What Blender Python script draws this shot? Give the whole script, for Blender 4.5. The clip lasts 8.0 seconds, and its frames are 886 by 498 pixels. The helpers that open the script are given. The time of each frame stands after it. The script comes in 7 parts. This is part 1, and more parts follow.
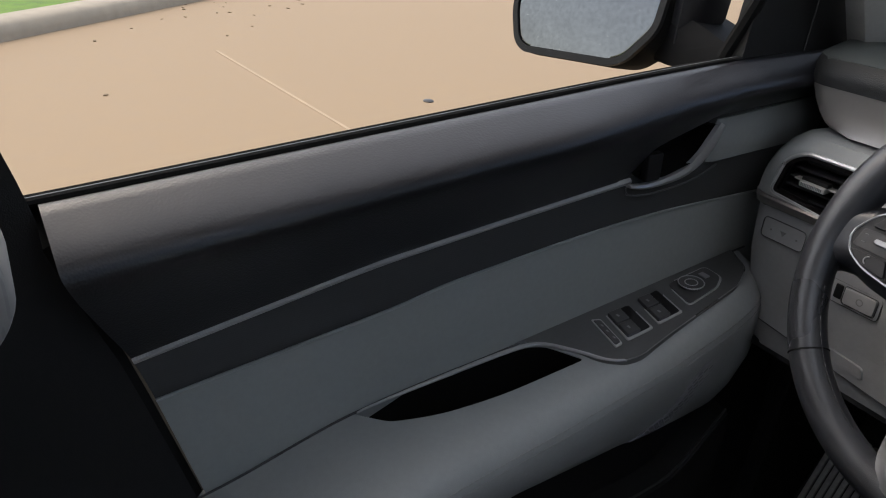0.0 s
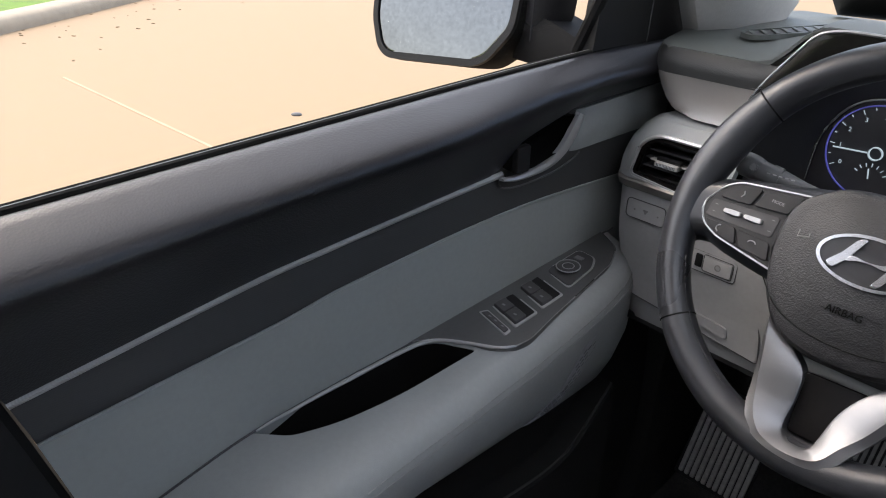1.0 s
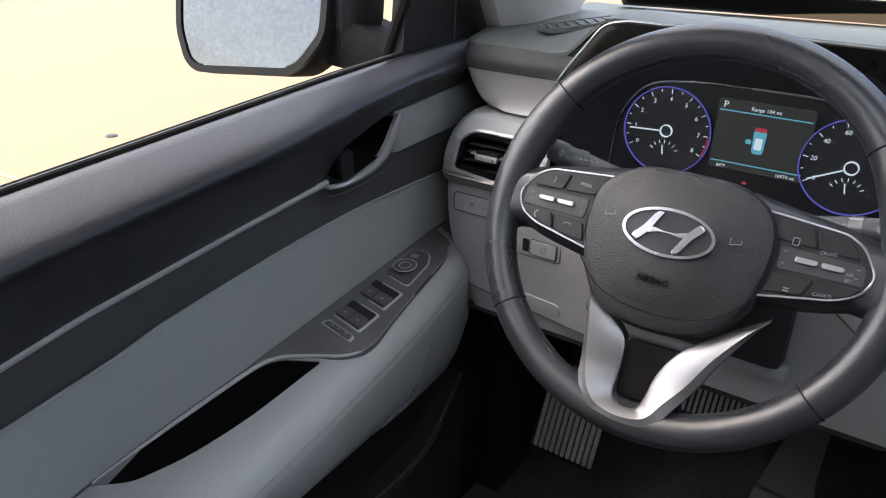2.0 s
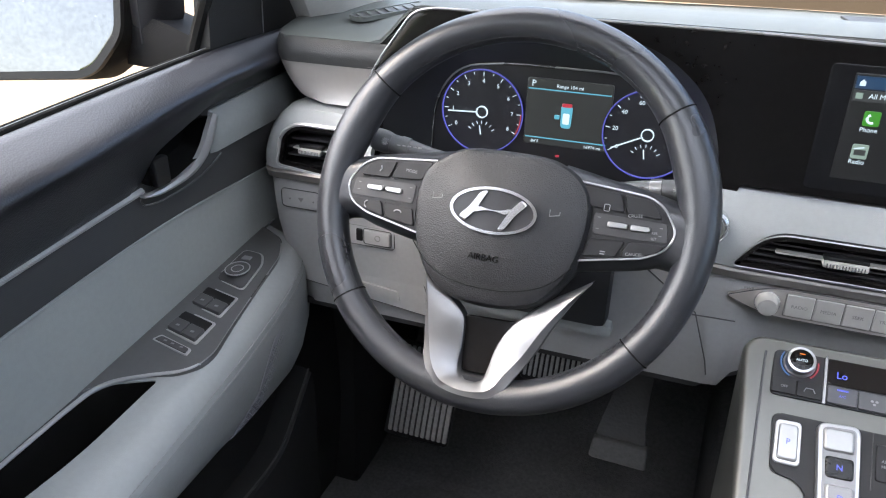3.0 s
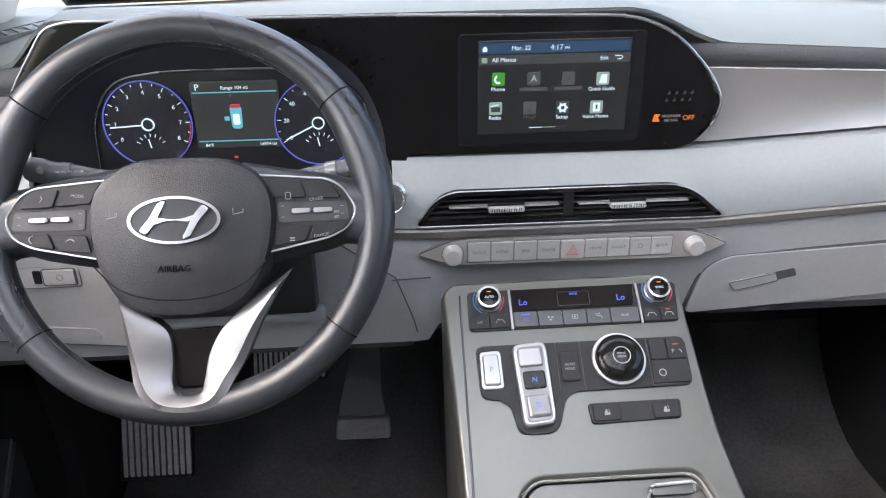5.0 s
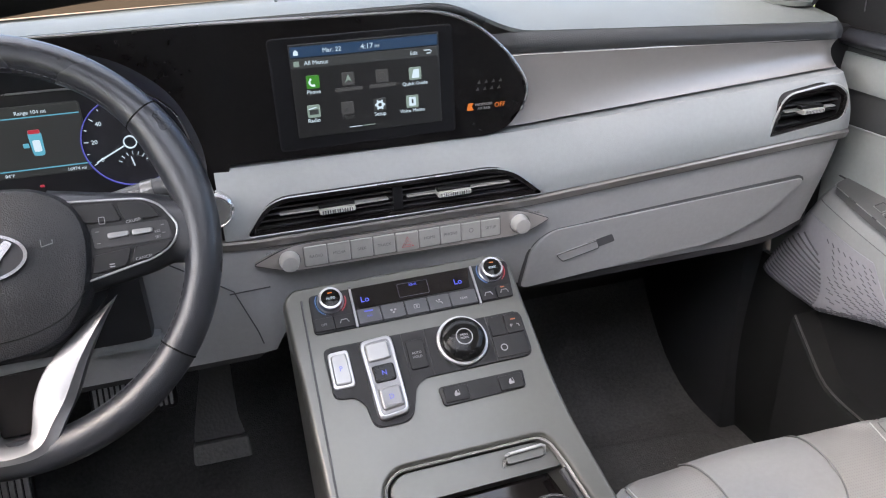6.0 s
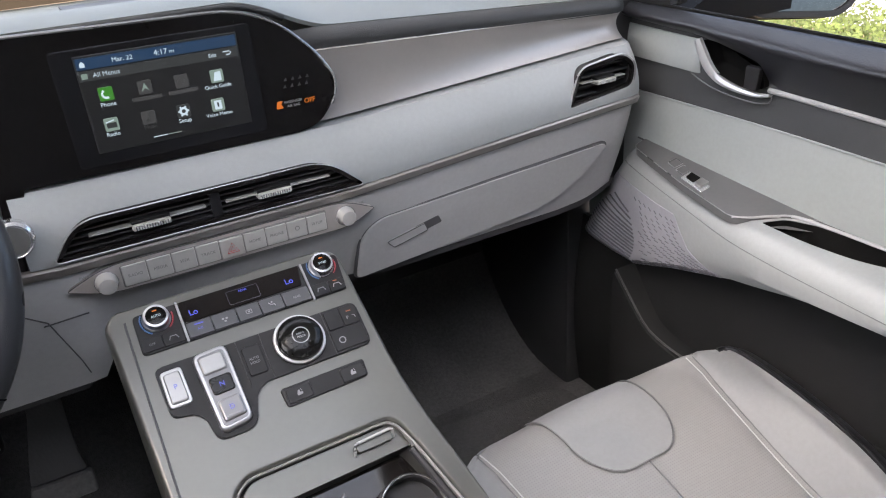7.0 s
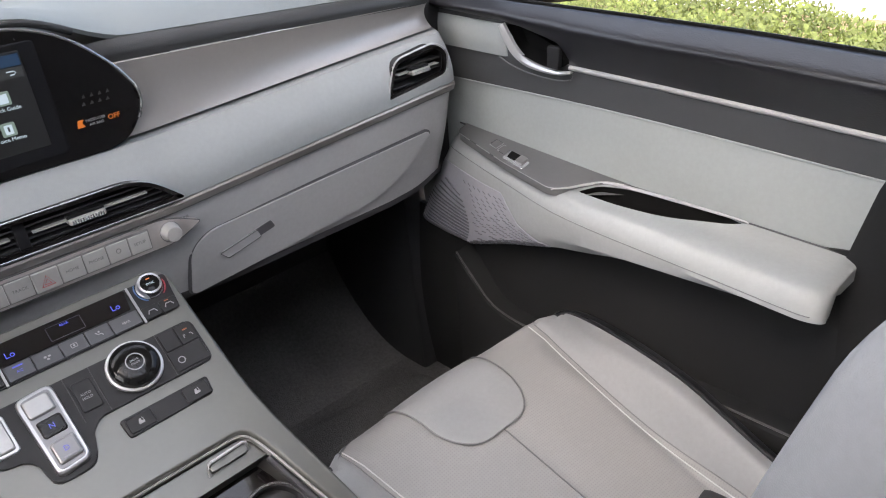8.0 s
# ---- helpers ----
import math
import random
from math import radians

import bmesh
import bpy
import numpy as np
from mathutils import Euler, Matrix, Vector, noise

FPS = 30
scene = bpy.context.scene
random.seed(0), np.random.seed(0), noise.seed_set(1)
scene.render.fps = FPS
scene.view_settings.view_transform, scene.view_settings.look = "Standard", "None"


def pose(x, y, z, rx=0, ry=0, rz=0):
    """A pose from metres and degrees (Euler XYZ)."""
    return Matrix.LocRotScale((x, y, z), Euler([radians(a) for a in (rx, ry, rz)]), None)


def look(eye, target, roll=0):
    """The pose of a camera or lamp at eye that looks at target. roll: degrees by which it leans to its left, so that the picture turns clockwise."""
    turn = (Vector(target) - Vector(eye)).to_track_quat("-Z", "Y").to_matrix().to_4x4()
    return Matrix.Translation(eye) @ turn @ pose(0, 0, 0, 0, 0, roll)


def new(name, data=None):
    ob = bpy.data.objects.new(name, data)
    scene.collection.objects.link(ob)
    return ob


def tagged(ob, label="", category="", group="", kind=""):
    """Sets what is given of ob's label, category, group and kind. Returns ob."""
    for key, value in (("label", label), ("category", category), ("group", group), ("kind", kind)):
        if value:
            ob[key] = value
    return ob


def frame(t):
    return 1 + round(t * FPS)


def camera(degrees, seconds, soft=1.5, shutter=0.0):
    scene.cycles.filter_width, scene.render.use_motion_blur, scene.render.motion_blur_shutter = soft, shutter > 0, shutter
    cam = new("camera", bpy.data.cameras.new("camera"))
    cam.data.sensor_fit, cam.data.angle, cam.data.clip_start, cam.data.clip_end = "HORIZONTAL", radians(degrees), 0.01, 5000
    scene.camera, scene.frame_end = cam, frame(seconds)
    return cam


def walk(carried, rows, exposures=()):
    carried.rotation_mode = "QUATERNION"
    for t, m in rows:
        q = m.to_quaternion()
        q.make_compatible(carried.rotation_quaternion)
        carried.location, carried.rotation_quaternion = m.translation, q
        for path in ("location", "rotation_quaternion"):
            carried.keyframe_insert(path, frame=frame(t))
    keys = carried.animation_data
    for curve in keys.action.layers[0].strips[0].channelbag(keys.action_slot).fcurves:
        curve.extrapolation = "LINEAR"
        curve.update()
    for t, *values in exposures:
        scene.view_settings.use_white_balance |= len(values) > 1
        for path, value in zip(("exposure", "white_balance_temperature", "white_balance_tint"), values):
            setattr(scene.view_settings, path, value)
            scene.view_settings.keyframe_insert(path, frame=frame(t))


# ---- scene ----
cam = camera(62.0, 8.0, soft=1.1)
PATH = [
    (0, (-0.218, 0.031, 0.991), (-1.713, 1.022, 0.107), 4.7),
    (0.5, (-0.212, 0.025, 0.99), (-1.642, 1.131, 0.133), 3.9),
    (1, (-0.209, 0.023, 0.99), (-1.524, 1.271, 0.146), 3.3),
    (1.5, (-0.203, 0.03, 0.994), (-1.375, 1.419, 0.159), 2.6),
    (2.8, (-0.194, 0.034, 0.998), (-0.886, 1.714, 0.162), 1.6),
    (3, (-0.196, 0.034, 1.001), (-0.803, 1.741, 0.155), 1.7),
    (3.5, (-0.188, 0.031, 0.999), (-0.625, 1.788, 0.15), 1.3),
    (4, (-0.177, 0.027, 0.998), (-0.429, 1.822, 0.154), 0.6),
    (4.5, (-0.168, 0.021, 0.999), (-0.25, 1.834, 0.159), -0.2),
    (4.7, (-0.166, 0.017, 0.996), (-0.172, 1.835, 0.164), -0.5),
    (5.8, (-0.147, 0.003, 1.003), (0.278, 1.762, 0.15), -2.2),
    (6, (-0.143, -0.002, 0.999), (0.355, 1.74, 0.152), -2.7),
    (6.5, (-0.132, -0.007, 1.006), (0.542, 1.658, 0.128), -3.4),
    (7, (-0.114, -0.024, 1.007), (0.728, 1.55, 0.106), -4.4),
    (7.5, (-0.11, -0.034, 1.008), (0.885, 1.436, 0.086), -5.2),
    (8, (-0.098, -0.048, 1.008), (1.048, 1.292, 0.065), -5.9),
]
walk(cam, [(t, look(eye, target, roll)) for t, eye, target, roll in PATH],
     exposures=[(0.0, 0.75, 6560, 8), (0.2, 1.32, 6560, 8), (1.5, 1.58, 6570, 10), (3.0, 2.48, 6370, 8), (3.5, 2.62, 6370, 9), (4.5, 2.53, 6380, 9), (6.0, 2.18, 6440, 11), (6.5, 2.08, 6460, 11), (8.0, 1.9, 6490, 11)])

# ---- light ----
world = bpy.data.worlds.new("overcast_sky")
scene.world = world
world.use_nodes = True
wn = world.node_tree.nodes
sky = wn.new("ShaderNodeTexSky")
sky.sky_type, sky.sun_disc = "NISHITA", False
sky.sun_elevation, sky.sun_rotation = radians(55), radians(250)
sky.air_density, sky.dust_density = 1.0, 4.0
wn["Background"].inputs["Strength"].default_value = 0.15
world.node_tree.links.new(sky.outputs["Color"], wn["Background"].inputs["Color"])
sun_data = bpy.data.lights.new("sun", "SUN")
sun_data.energy, sun_data.angle, sun_data.color = 1.5, radians(140), (1.0, 0.975, 0.945)
sun = new("sun", sun_data)
sun.matrix_world = look((-1.8, -1.5, 5), (0, 0, 0))


# ---- materials ----
def mat(name, colour, rough=0.5, metal=0.0, grain=0.0, scale=900.0, vary=0.06, coat=0.0, spec=0.5, wave=None, holes=None, dust=0.0, sheen=0.0):
    """A surface with tone variation at two scales, a grain relief and, where asked, ribs or a grid of punched holes."""
    m = bpy.data.materials.new(name)
    m.use_nodes = True
    nt = m.node_tree
    n, l = nt.nodes, nt.links
    b = n["Principled BSDF"]
    b.inputs["Roughness"].default_value, b.inputs["Metallic"].default_value = rough, metal
    b.inputs["Coat Weight"].default_value, b.inputs["Specular IOR Level"].default_value = coat, spec
    b.inputs["Coat Roughness"].default_value = 0.03
    b.inputs["Sheen Weight"].default_value, b.inputs["Sheen Roughness"].default_value = sheen, 0.4
    tc = n.new("ShaderNodeTexCoord")
    big, fine = n.new("ShaderNodeTexNoise"), n.new("ShaderNodeTexNoise")
    big.inputs["Scale"].default_value, big.inputs["Detail"].default_value = 7.0, 3.0
    fine.inputs["Scale"].default_value, fine.inputs["Detail"].default_value = 160.0, 4.0
    add = n.new("ShaderNodeMath")
    add.operation = "ADD"
    for node, slot in ((big, 0), (fine, 1)):
        l.new(tc.outputs["Object"], node.inputs["Vector"])
        l.new(node.outputs["Fac"], add.inputs[slot])
    ramp = n.new("ShaderNodeMapRange")
    ramp.inputs["From Min"].default_value, ramp.inputs["From Max"].default_value = 0.6, 1.4
    ramp.inputs["To Min"].default_value, ramp.inputs["To Max"].default_value = 1 - vary, 1 + vary
    l.new(add.outputs[0], ramp.inputs["Value"])
    tint = n.new("ShaderNodeVectorMath")
    tint.operation = "SCALE"
    tint.inputs[0].default_value = colour
    l.new(ramp.outputs[0], tint.inputs["Scale"])
    last = tint.outputs[0]
    rr = n.new("ShaderNodeMapRange")
    rr.inputs["From Min"].default_value, rr.inputs["From Max"].default_value = 0.3, 0.7
    rr.inputs["To Min"].default_value, rr.inputs["To Max"].default_value = max(0.0, rough - 0.05), min(1.0, rough + 0.05)
    l.new(big.outputs["Fac"], rr.inputs["Value"])
    l.new(rr.outputs[0], b.inputs["Roughness"])
    if dust:
        spots = n.new("ShaderNodeTexVoronoi")
        spots.inputs["Scale"].default_value = 70.0
        l.new(tc.outputs["Object"], spots.inputs["Vector"])
        near = n.new("ShaderNodeMath")
        near.operation, near.inputs[1].default_value = "LESS_THAN", dust
        l.new(spots.outputs["Distance"], near.inputs[0])
        mix = n.new("ShaderNodeMix")
        mix.data_type = "RGBA"
        mix.inputs["B"].default_value = (0.5, 0.48, 0.45, 1)
        l.new(near.outputs[0], mix.inputs["Factor"])
        l.new(last, mix.inputs["A"])
        last = mix.outputs["Result"]
    height = None
    if holes:
        pitch, size = holes
        sc = n.new("ShaderNodeVectorMath")
        sc.operation, sc.inputs["Scale"].default_value = "SCALE", 1 / pitch
        l.new(tc.outputs["Object"], sc.inputs[0])
        flat = n.new("ShaderNodeVectorMath")
        flat.operation, flat.inputs[1].default_value = "MULTIPLY", (1, 1, 0)
        l.new(sc.outputs[0], flat.inputs[0])
        fr = n.new("ShaderNodeVectorMath")
        fr.operation = "FRACTION"
        l.new(flat.outputs[0], fr.inputs[0])
        ds = n.new("ShaderNodeVectorMath")
        ds.operation, ds.inputs[1].default_value = "DISTANCE", (0.5, 0.5, 0)
        l.new(fr.outputs[0], ds.inputs[0])
        lt = n.new("ShaderNodeMath")
        lt.operation, lt.inputs[1].default_value = "LESS_THAN", size
        l.new(ds.outputs["Value"], lt.inputs[0])
        mix = n.new("ShaderNodeMix")
        mix.data_type = "RGBA"
        mix.inputs["B"].default_value = (0.16, 0.16, 0.165, 1)
        l.new(lt.outputs[0], mix.inputs["Factor"])
        l.new(last, mix.inputs["A"])
        last = mix.outputs["Result"]
    l.new(last, b.inputs["Base Color"])
    if wave:
        axis, pitch, strength = wave
        w = n.new("ShaderNodeTexWave")
        w.bands_direction = axis
        w.inputs["Scale"].default_value, w.inputs["Distortion"].default_value = 0.314 / pitch, 0.0
        l.new(tc.outputs["Object"], w.inputs["Vector"])
        height, power = w.outputs["Fac"], strength
    elif grain:
        v = n.new("ShaderNodeTexVoronoi")
        v.inputs["Scale"].default_value = scale
        l.new(tc.outputs["Object"], v.inputs["Vector"])
        height, power = v.outputs["Distance"], grain
    if height:
        bump = n.new("ShaderNodeBump")
        bump.inputs["Strength"].default_value, bump.inputs["Distance"].default_value = power, 0.0006
        l.new(height, bump.inputs["Height"])
        l.new(bump.outputs[0], b.inputs["Normal"])
    return m


def glow(name, colour, strength):
    m = bpy.data.materials.new(name)
    m.use_nodes = True
    b = m.node_tree.nodes["Principled BSDF"]
    b.inputs["Base Color"].default_value = (0.01, 0.01, 0.01, 1)
    b.inputs["Roughness"].default_value = 0.3
    b.inputs["Emission Color"].default_value, b.inputs["Emission Strength"].default_value = (*colour, 1), strength
    return m


def glass(name, tint=(1, 1, 1)):
    m = bpy.data.materials.new(name)
    m.use_nodes = True
    b = m.node_tree.nodes["Principled BSDF"]
    b.inputs["Base Color"].default_value, b.inputs["Roughness"].default_value = (*tint, 1), 0.0
    b.inputs["Transmission Weight"].default_value, b.inputs["IOR"].default_value = 1.0, 1.1
    return m


GREY_LEATHER = mat("light_grey_leather", (0.252, 0.264, 0.268), 0.50, spec=0.40, grain=0.2, scale=1100)
GREY_SOFT = mat("grey_soft_plastic", (0.300, 0.302, 0.306), 0.55, grain=0.22, scale=1000)
PAD_GREY = mat("dash_pad_grey", (0.078, 0.086, 0.083), 0.52, spec=0.32, grain=0.3, scale=900)
DOOR_GREY = mat("door_insert_grey", (0.260, 0.278, 0.276), 0.45, grain=0.10, spec=0.5, sheen=0.1, scale=1100)
BLACK_LEATHER = mat("black_grained_vinyl", (0.008, 0.008, 0.010), 0.34, grain=0.26, spec=0.48, scale=480)
WHEEL_LEATHER = mat("black_wheel_leather", (0.016, 0.017, 0.020), 0.30, grain=0.14, scale=1300, spec=0.58)
HUB_VINYL = mat("black_hub_vinyl", (0.010, 0.010, 0.0115), 0.42, grain=0.55, scale=800, spec=0.42)
BLACK_PLASTIC = mat("black_plastic", (0.018, 0.018, 0.020), 0.5, grain=0.2, scale=900)
BUTTON_BLACK = mat("button_black", (0.009, 0.009, 0.010), 0.46, spec=0.28)
DARK_BAND = mat("charcoal_woven_band", (0.040, 0.042, 0.045), 0.48, spec=0.5, sheen=0.15, wave=("Z", 0.0022, 0.10))
DARK_PAD = mat("charcoal_soft_pad", (0.018, 0.019, 0.020), 0.55, grain=0.4, scale=800)
BEZEL = mat("piano_black_bezel", (0.006, 0.0055, 0.0055), 0.14, vary=0.3, spec=0.16)
GLOSS = mat("piano_black", (0.007, 0.006, 0.006), 0.08, coat=0.15, spec=0.4, vary=0.3)
SATIN = mat("satin_silver", (0.34, 0.34, 0.345), 0.28, metal=0.85, vary=0.04)
SATIN_TRIM = mat("satin_grey_trim", (0.335, 0.315, 0.300), 0.42, metal=0.5, vary=0.03)
CONSOLE = mat("satin_console_panel", (0.118, 0.119, 0.111), 0.34, metal=0.70, vary=0.04)
SPOKE_SATIN = mat("satin_spoke_metal", (0.20, 0.20, 0.206), 0.36, metal=0.9, vary=0.03)
CHROME = mat("chrome", (0.80, 0.80, 0.82), 0.17, metal=0.9, vary=0.02)
CARPET = mat("black_carpet", (0.098, 0.097, 0.098), 0.95, grain=1.0, scale=420, vary=0.35, spec=0.1)
MAT_CARPET = mat("floor_mat_carpet", (0.085, 0.084, 0.085), 0.95, grain=1.0, scale=500, vary=0.3, spec=0.1, dust=0.035)
SEAL = mat("black_rubber_seal", (0.010, 0.010, 0.010), 0.95, spec=0.06)
BRIGHT = mat("bright_satin_silver", (0.42, 0.42, 0.425), 0.30, metal=0.55, vary=0.03)
OUTER_BLACK = mat("weathered_black_plastic", (0.011, 0.011, 0.0115), 0.55, spec=0.2, grain=0.2, scale=900)
SHELL_BLACK = mat("matt_black_mirror_shell", (0.005, 0.005, 0.0055), 0.7, spec=0.06, grain=0.2, scale=900)
HATCHED = mat("hatched_silver_strip", (0.36, 0.36, 0.36), 0.42, metal=0.35, wave=("DIAGONAL", 0.0014, 0.3))
RUBBER = mat("ribbed_metal_pedal", (0.33, 0.33, 0.325), 0.5, metal=0.5, vary=0.3)
SPEAKER = mat("violet_grey_grille", (0.27, 0.27, 0.30), 0.55)
SLOT = mat("slot_grey", (0.11, 0.11, 0.125), 0.7)
SEAT = mat("light_grey_seat_leather", (0.188, 0.192, 0.199), 0.5, grain=0.25, scale=1000)
PERF = mat("perforated_grey_leather", (0.192, 0.191, 0.192), 0.5, holes=(0.0038, 0.22))
PIPING = mat("pale_piping", (0.38, 0.38, 0.38), 0.5)
THREAD = mat("grey_thread", (0.11, 0.11, 0.115), 0.7)
DARK_THREAD = mat("dark_thread", (0.032, 0.032, 0.035), 0.7)
ARM_THREAD = mat("pale_thread", (0.22, 0.22, 0.225), 0.7)
SWITCH_GREY = mat("satin_switch_grey", (0.075, 0.076, 0.079), 0.38, metal=0.3)
STALK_GREY = mat("stalk_charcoal", (0.075, 0.078, 0.082), 0.42)
SEAM = mat("dark_seam", (0.06, 0.06, 0.065), 0.8)
SILVER_BTN = mat("silver_button", (0.27, 0.27, 0.268), 0.30, metal=0.75)
STRIP_BTN = mat("pale_silver_button", (0.42, 0.415, 0.40), 0.36, metal=0.45)
INK = mat("grey_ink", (0.22, 0.22, 0.23), 0.5)
KNOB_BLACK = mat("domed_gloss_black", (0.006, 0.006, 0.006), 0.12, spec=0.22)
DARK_INK = mat("dark_ink", (0.16, 0.16, 0.16), 0.5)
RED_INK = mat("red_ink", (0.5, 0.02, 0.03), 0.4)
# Dim tint puts the darkness of missing reflected surroundings into the glass colour.
MIRROR = mat("mirror_glass", (0.125, 0.130, 0.138), 0.05, metal=1.0, vary=0.25, dust=0.035)
HEADLINER = mat("light_headliner", (0.55, 0.54, 0.52), 0.9, grain=0.4, scale=600)
PILLAR = mat("pillar_cloth", (0.40, 0.40, 0.39), 0.85, grain=0.4, scale=900)
BODY_PAINT = mat("car_paint", (0.014, 0.014, 0.016), 0.3, coat=0.25)
CONCRETE = mat("tan_concrete", (0.285, 0.202, 0.120), 0.9, grain=0.2, scale=160, vary=0.05)
KERB = mat("kerb_concrete", (0.34, 0.29, 0.22), 0.9, grain=0.6, scale=50, vary=0.15)
JOINT = mat("pale_joint_filler", (0.38, 0.28, 0.18), 0.9, vary=0.2)
GRASS = mat("grass", (0.10, 0.18, 0.015), 0.9, grain=1.0, scale=40, vary=0.4)
LEAF = mat("hedge_leaf", (0.14, 0.17, 0.030), 0.6, vary=0.7)
WALL_WHITE = mat("pale_wall", (0.82, 0.80, 0.79), 0.9, vary=0.08)
GLASS = glass("window_glass")
BLUE_LIT = glow("blue_gauge_light", (0.14, 0.15, 0.70), 0.15)
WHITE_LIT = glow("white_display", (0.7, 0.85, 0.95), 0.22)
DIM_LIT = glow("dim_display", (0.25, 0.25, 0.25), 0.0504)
BAR_BLUE = glow("blue_title_bar", (0.03, 0.11, 0.26), 0.09)
BAR_GREY = glow("grey_title_bar", (0.10, 0.11, 0.11), 0.08)
SCREEN_BG = glow("screen_background", (0.06, 0.062, 0.064), 0.02)
AMBER = glow("amber_light", (1.0, 0.25, 0.02), 0.17)
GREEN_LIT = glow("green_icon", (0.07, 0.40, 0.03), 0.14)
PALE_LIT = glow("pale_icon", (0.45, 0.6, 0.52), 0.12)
CYAN_LIT = glow("cyan_light", (0.15, 0.55, 0.72), 0.17)
CLIMATE_BLUE = glow("climate_blue", (0.10, 0.14, 1.0), 0.26)
RED_LIT = glow("red_light", (0.8, 0.06, 0.10), 0.13)


# ---- building tools ----
def thing(name, at, label, category, group="", kind=""):
    ob = new(name)
    ob.location = at
    ob.empty_display_size = 0.05
    return tagged(ob, label, category, group, kind)


def part(name, bm, material, parent, label="", smooth=True):
    bmesh.ops.recalc_face_normals(bm, faces=bm.faces)
    me = bpy.data.meshes.new(name)
    bm.to_mesh(me)
    bm.free()
    me.materials.append(material)
    if smooth:
        me.shade_smooth()
        me.set_sharp_from_angle(angle=radians(38))
    ob = new(name, me)
    if parent:
        ob.parent = parent
        ob.matrix_parent_inverse = Matrix.Translation(-parent.location)
    if label:
        tagged(ob, label)
    return ob


def solo(name, bm, material, label, category, group="", kind="", smooth=True):
    return tagged(part(name, bm, material, None, smooth=smooth), label, category, group, kind)


def plane(o, u=(1, 0, 0), v=(0, 0, 1)):
    """The pose of a face: origin o, u to its right, v up along it; it faces along u x v."""
    u, v = Vector(u).normalized(), Vector(v).normalized()
    w = u.cross(v).normalized()
    v = w.cross(u)
    return Matrix.Translation(o) @ Matrix((u, v, w)).transposed().to_4x4()


def rounded(pts, r=0.004, seg=4):
    """A polygon with its corners rounded; r is one radius or one for each corner."""
    out, n = [], len(pts)
    for i, p in enumerate(pts):
        p, a, b = Vector(p), Vector(pts[i - 1]), Vector(pts[(i + 1) % n])
        rad = r[i] if isinstance(r, (list, tuple)) else r
        da, db = (a - p), (b - p)
        d = min(rad, da.length * 0.48, db.length * 0.48)
        if d < 1e-5:
            out.append(p)
            continue
        p0, p1 = p + da.normalized() * d, p + db.normalized() * d
        for k in range(seg + 1):
            t = k / seg
            out.append((1 - t) ** 2 * p0 + 2 * t * (1 - t) * p + t * t * p1)
    return out


def rect(u0, u1, v0, v1, r=0.003):
    return rounded([(u0, v0), (u1, v0), (u1, v1), (u0, v1)], r)


def oval(u, v, a, b=None, n=32):
    b = b or a
    return [Vector((u + a * math.cos(2 * math.pi * k / n), v + b * math.sin(2 * math.pi * k / n))) for k in range(n)]


def slab(outline, m, depth=0.004, top=0.0, edge=0.0008, dome=0.0, bm=None):
    """A plate of that outline in the face m, from top - depth to top, with a softened front edge; dome lifts its middle."""
    bm = bm or bmesh.new()
    pts = [Vector(p) for p in outline]
    c = sum(pts, Vector((0, 0))) / len(pts)
    size = max((p - c).length for p in pts)
    k = max(0.0, 1 - edge / max(size, 1e-6))
    rings = []
    steps = [(1.0, top - depth), (1.0, top - edge), (1 - (1 - k) * 0.35, top - edge * 0.3), (k, top), (k * 0.97, top)]
    if dome:
        steps += [(k * f, top + dome * (1 - f * f)) for f in (0.8, 0.55, 0.3)]
    for f, h in steps:
        rings.append([bm.verts.new(m @ Vector((*(c + (p - c) * f), h))) for p in pts])
    n = len(pts)
    for a, b in zip(rings, rings[1:]):
        for i in range(n):
            bm.faces.new((a[i], a[(i + 1) % n], b[(i + 1) % n], b[i]))
    bm.faces.new(rings[-1])
    bm.faces.new(list(reversed(rings[0])))
    return bm


def ring_plate(outer, inner, m, depth=0.004, top=0.0, bm=None):
    """A flat frame between two outlines with as many points each."""
    bm = bm or bmesh.new()
    n = len(outer)
    rows = []
    for pts, h in ((outer, top - depth), (outer, top), (inner, top), (inner, top - depth)):
        rows.append([bm.verts.new(m @ Vector((*p, h))) for p in pts])
    for a, b in zip(rows, rows[1:] + rows[:1]):
        for i in range(n):
            bm.faces.new((a[i], a[(i + 1) % n], b[(i + 1) % n], b[i]))
    return bm


def shrink(outline, d):
    """An outline moved inwards by d."""
    pts = [Vector(p) for p in outline]
    n, out = len(pts), []
    area = sum(pts[i].x * pts[(i + 1) % n].y - pts[(i + 1) % n].x * pts[i].y for i in range(n))
    s = 1 if area > 0 else -1
    for i in range(n):
        t = (pts[(i + 1) % n] - pts[i - 1]).normalized()
        out.append(pts[i] + Vector((-t.y, t.x)) * d * s)
    return out


